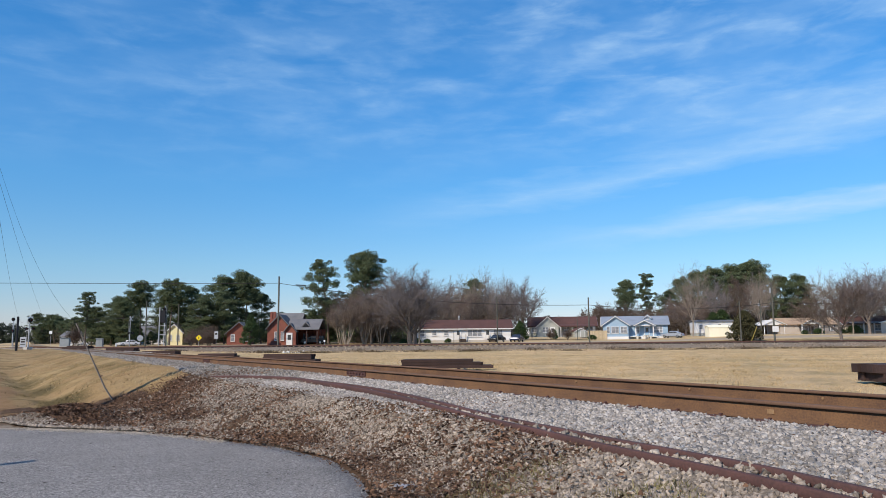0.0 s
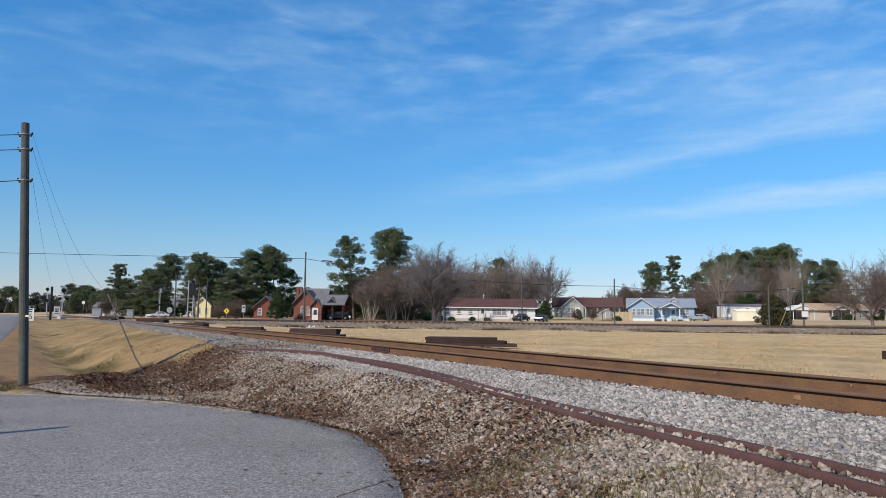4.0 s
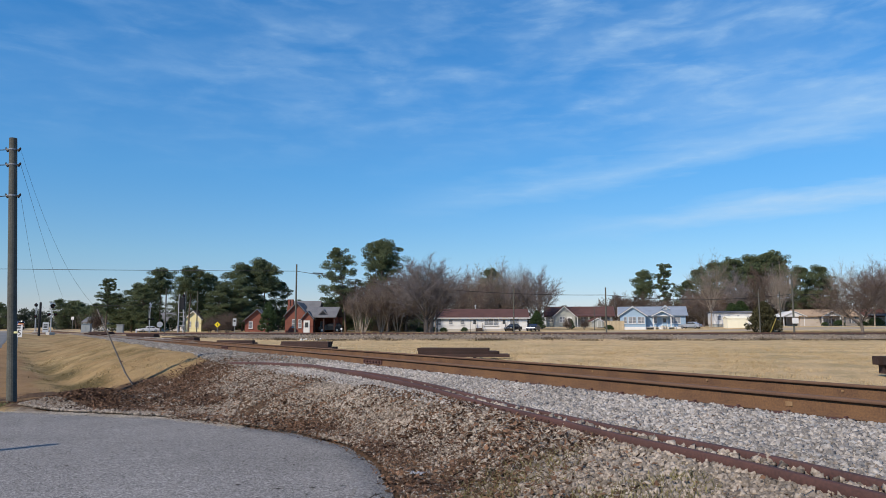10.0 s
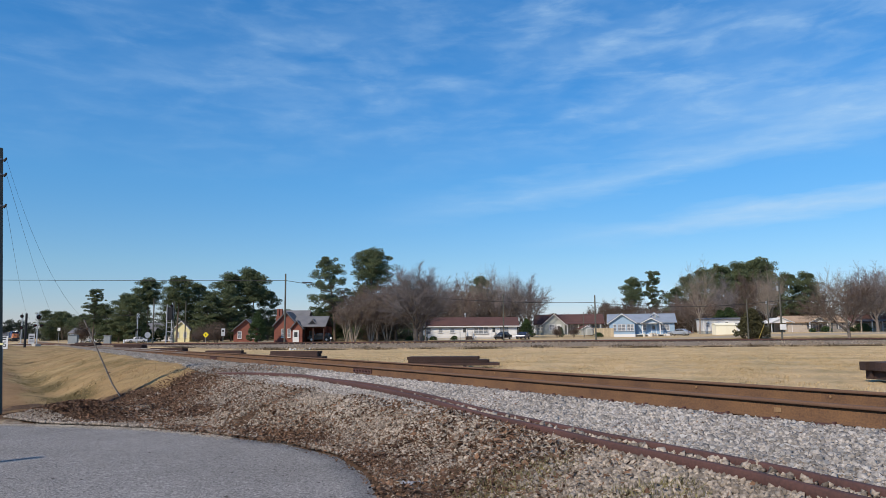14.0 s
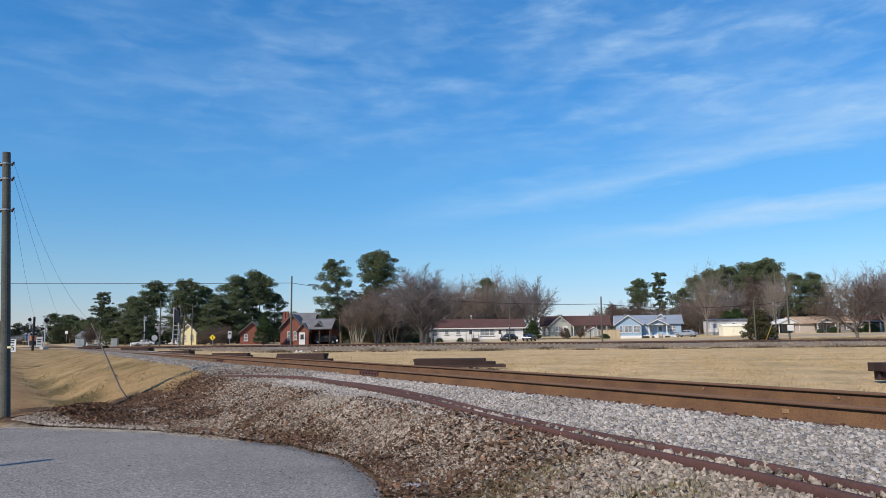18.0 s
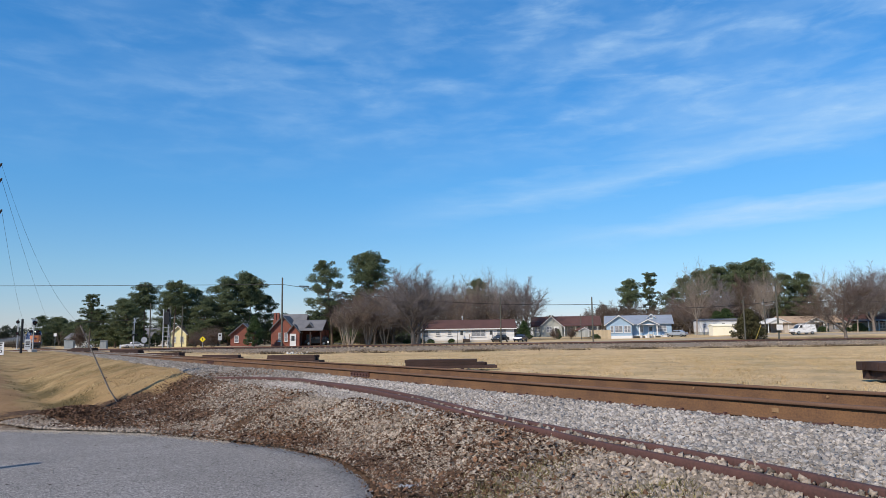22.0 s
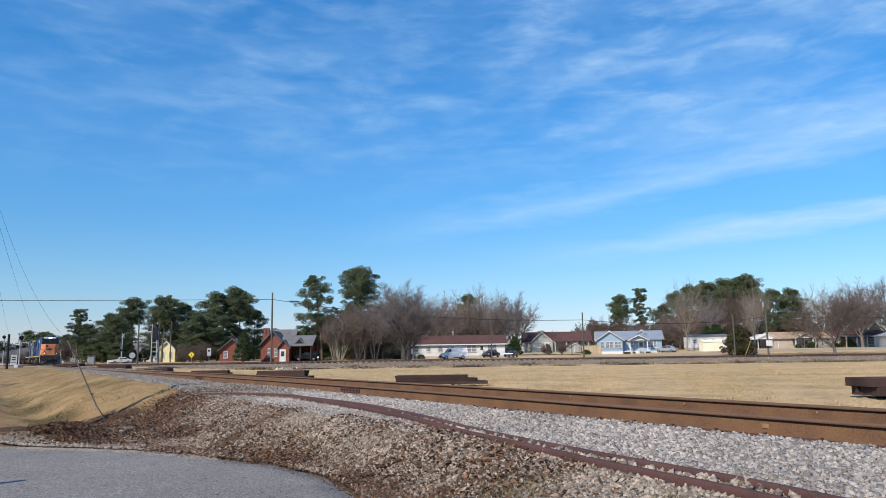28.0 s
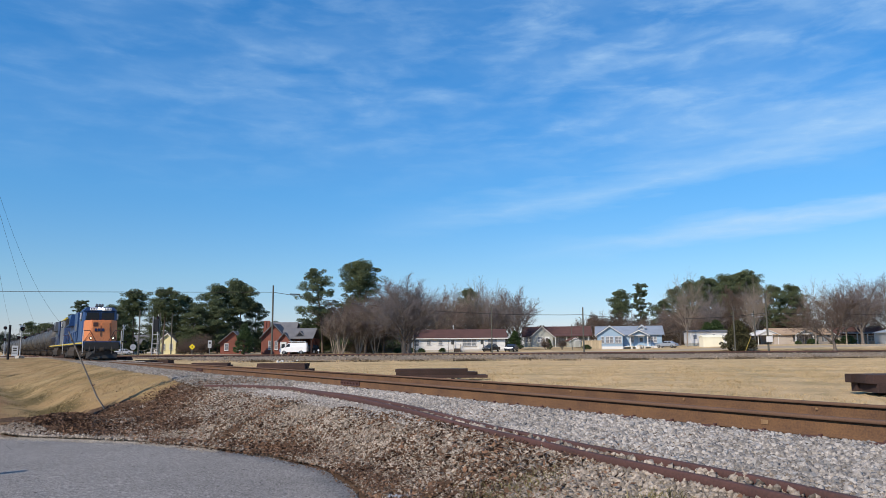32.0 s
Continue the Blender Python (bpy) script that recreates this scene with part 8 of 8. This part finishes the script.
def tank_car(label, mat):
    """A tank car 16.6 m long; the coupler face at y = 0."""
    ob = thing("tank_car", Matrix(), label, "tank car", "train")
    bm = B()
    r = 1.48
    zc = 2.62
    prof = [(-0.95, 0.0), (-1.0, 0.65), (-1.15, 1.12), (-1.4, 1.38), (-1.75, r), (-14.85, r), (-15.2, 1.38), (-15.45, 1.12), (-15.6, 0.65), (-15.65, 0.0)]
    n = 28
    rings = [[bm.verts.new((rr * math.cos(2 * math.pi * k / n), y, zc + rr * math.sin(2 * math.pi * k / n))) for k in range(n)] for y, rr in prof[1:-1]]
    for a, b in zip(rings, rings[1:]):
        for k in range(n):
            bm.faces.new((a[k], a[(k + 1) % n], b[(k + 1) % n], b[k]))
    for ring, y in ((rings[0], prof[0][0]), (rings[-1], prof[-1][0])):
        c = bm.verts.new((0, y, zc))
        for k in range(n):
            bm.faces.new((ring[k], ring[(k + 1) % n], c))
    bmesh.ops.recalc_face_normals(bm, faces=bm.faces[:])
    part("tank", bm, mat, ob, smooth=True)
    for y in (-2.6, -6.4, -10.2, -14.0):
        bm = B()
        tube(bm, (0, y - 0.06, zc), (0, y + 0.06, zc), r + 0.015, n=28)
        part("tank_band", bm, mat, ob)
    bm = B()
    tube(bm, (0, -8.3, zc + r - 0.1), (0, -8.3, zc + r + 0.42), 0.5, n=18)
    part("manway", bm, mat, ob, "round manway dome")
    bm = B()
    for s in (-1, 1):
        for e in (-1, 1):
            tube(bm, (s * 0.9, -8.3 + e * 1.2, zc + r - 0.25), (s * 0.9, -8.3 + e * 1.2, zc + r + 0.75), 0.03, n=6)
        tube(bm, (s * 0.9, -9.5, zc + r + 0.75), (s * 0.9, -7.1, zc + r + 0.75), 0.03, n=6)
    box(bm, (0, -8.3, zc + r + 0.02), (1.9, 2.6, 0.04))
    part("platform", bm, GRIME, ob)
    bm = B()
    box(bm, (0, -8.3, 1.0), (0.6, 16.0, 0.35), 0.02)
    for y in (-1.2, -15.4):
        box(bm, (0, y, 1.1), (2.9, 0.9, 0.16), 0.02)
        box(bm, (0, y, 1.4), (2.0, 0.7, 0.6), 0.06)
    part("underframe", bm, GRIME, ob)
    for s in (-1, 1):
        bm = B()
        for y in (-1.2, -15.4):
            tube(bm, (s * 1.4, y, 1.15), (s * 1.4, y, 2.1), 0.025, n=6)
        tube(bm, (s * 1.4, -1.2, 2.1), (s * 1.4, -15.4, 2.1), 0.025, n=6)
        part("handrail", bm, GRIME, ob)
        bm = B()
        for e in (-0.2, 0.2):
            tube(bm, (s * 1.52, -8.3 + e, 1.2), (s * 1.25, -8.3 + e, zc + 1.25), 0.02, n=6)
        for k in range(7):
            f = k / 6
            tube(bm, (s * (1.52 - 0.2 * f), -8.5, 1.3 + 2.2 * f), (s * (1.52 - 0.2 * f), -8.1, 1.3 + 2.2 * f), 0.018, n=6)
        part("ladder", bm, GRIME, ob)
    wheels = []
    for y in (-2.3, -14.3):
        wheels += bogie(ob, y, 2, 0.46, 1.78)
    return ob, wheels


lead, lead_wheels = locomotive("leading diesel locomotive with an orange nose and blue cab, headlights lit", ORANGE, BLUE_PAINT, BLUE_PAINT, BLUE_PAINT, True)
helper, helper_wheels = locomotive("second diesel locomotive, grey and dark blue with a yellow cab roof", YELLOW, GREY_PAINT, GREY_PAINT, DARK_BLUE, False)
for o in helper.children:
    # only the nose door and the cab roof of the second engine are yellow
    if o.name.startswith("nose") and not o.name.startswith("nose_rail"):
        o.data.materials[0] = DARK_BLUE
        o["label"] = ""
    for q in o.children:
        if q.name.startswith(("cab_roof", "nose_door")):
            q.data.materials[0] = YELLOW
tank, _ = tank_car("dusty dark grey steel tank car", TANK_GREY)
CARS = [(lead, 0.0, 22.2), (helper, 22.2, 22.2)]
s = 44.4
for i in range(12):
    t = tank if i == 0 else copy_thing(tank, Matrix())
    CARS.append((t, s, 16.6))
    s += 16.6
BLACKS = (3, 4, 8)
for i in BLACKS:
    ob = CARS[2 + i][0]
    ob["label"] = "grimy black steel tank car"
    for o in ob.children:
        if o.name.startswith(("tank", "manway")):
            o.data = o.data.copy()
            o.data.materials[0] = TANK_BLACK

# how far up the line the train's nose stands: seconds, distance ahead of the camera
NOSE = [(0, 484), (7, 392), (14.5, 296), (19, 236), (22, 190), (24.5, 158), (27, 128), (29, 103), (30, 88.6), (31, 74.8), (32, 60.4)]
LINE_Y = np.arange(0.0, 1100.0, 2.0)
LINE_S = np.concatenate([[0], np.cumsum(np.hypot(np.diff(track_x(LINE_Y)), 2.0))])


def line_pose(dist):
    """The pose on the main line, dist metres along it, facing the camera's end."""
    y = float(np.interp(dist, LINE_S, LINE_Y))
    slope = -0.5742 - 2 * 0.0001642 * y
    heading = math.degrees(math.atan2(-1, -slope)) - 90
    return pose(track_x(y), y, float(rail_z(y)), 0, 0, heading)


def nose_at(t):
    return float(np.interp(np.interp(t, [a for a, _ in NOSE], [b for _, b in NOSE]), LINE_Y, LINE_S))


VAN = [(0, 330.0), (20, 93.24), (21, 80.94), (22, 70.85), (23, 58.87), (24, 46.91), (24.5, 40.96), (26.5, 18.09), (27, 12.8), (27.5, 7.9), (28, 3.06), (29, -5.25), (30, -13.46), (31, -19.85), (32, -25.55)]


def turn_wheels():
    """The train's wheelsets and the van's wheels roll with the way they go."""
    frames = [i / FPS for i in range(32 * FPS + 1)]
    far = [nose_at(0) - nose_at(t) for t in frames]
    for ob, _, _ in CARS[:7]:
        for truck in ob.children:
            for w in truck.children:
                if w.name.startswith("wheelset"):
                    at = w.matrix_basis.translation.copy()
                    walk(w, [(t, Matrix.Translation(at) @ Matrix.Rotation(-s / at.z, 4, "X")) for t, s in zip(frames, far)])
    vx = [float(np.interp(t, [a for a, _ in VAN], [b for _, b in VAN])) for t in frames]
    for hub in van_wheels:
        at = hub.matrix_basis.translation.copy()
        walk(hub, [(t, Matrix.Translation(at) @ Matrix.Rotation(-(vx[0] - x) / at.z, 4, "X")) for t, x in zip(frames, vx)])


def motions():
    times = [0, 3.5, 7, 10.75, 14.5, 17, 19, 20.5, 22, 23.25, 24.5, 25.75, 27, 28, 29, 29.5, 30, 30.5, 31, 31.5, 32]
    for ob, back, length in CARS:
        rows = []
        for t in times:
            a = nose_at(t) + back
            m = line_pose(a + length / 2)
            d = m.to_3x3() @ Vector((0, length / 2, 0))
            m.translation += d
            rows.append((t, m))
        walk(ob, rows)
    turn_wheels()
    walk(van, [(t, pose(x, road_y(x), gz(x, road_y(x)) + 0.06, 0, 0, 90 + math.degrees(math.atan(road_y(x + 0.5) - road_y(x - 0.5))))) for t, x in VAN])


motions()
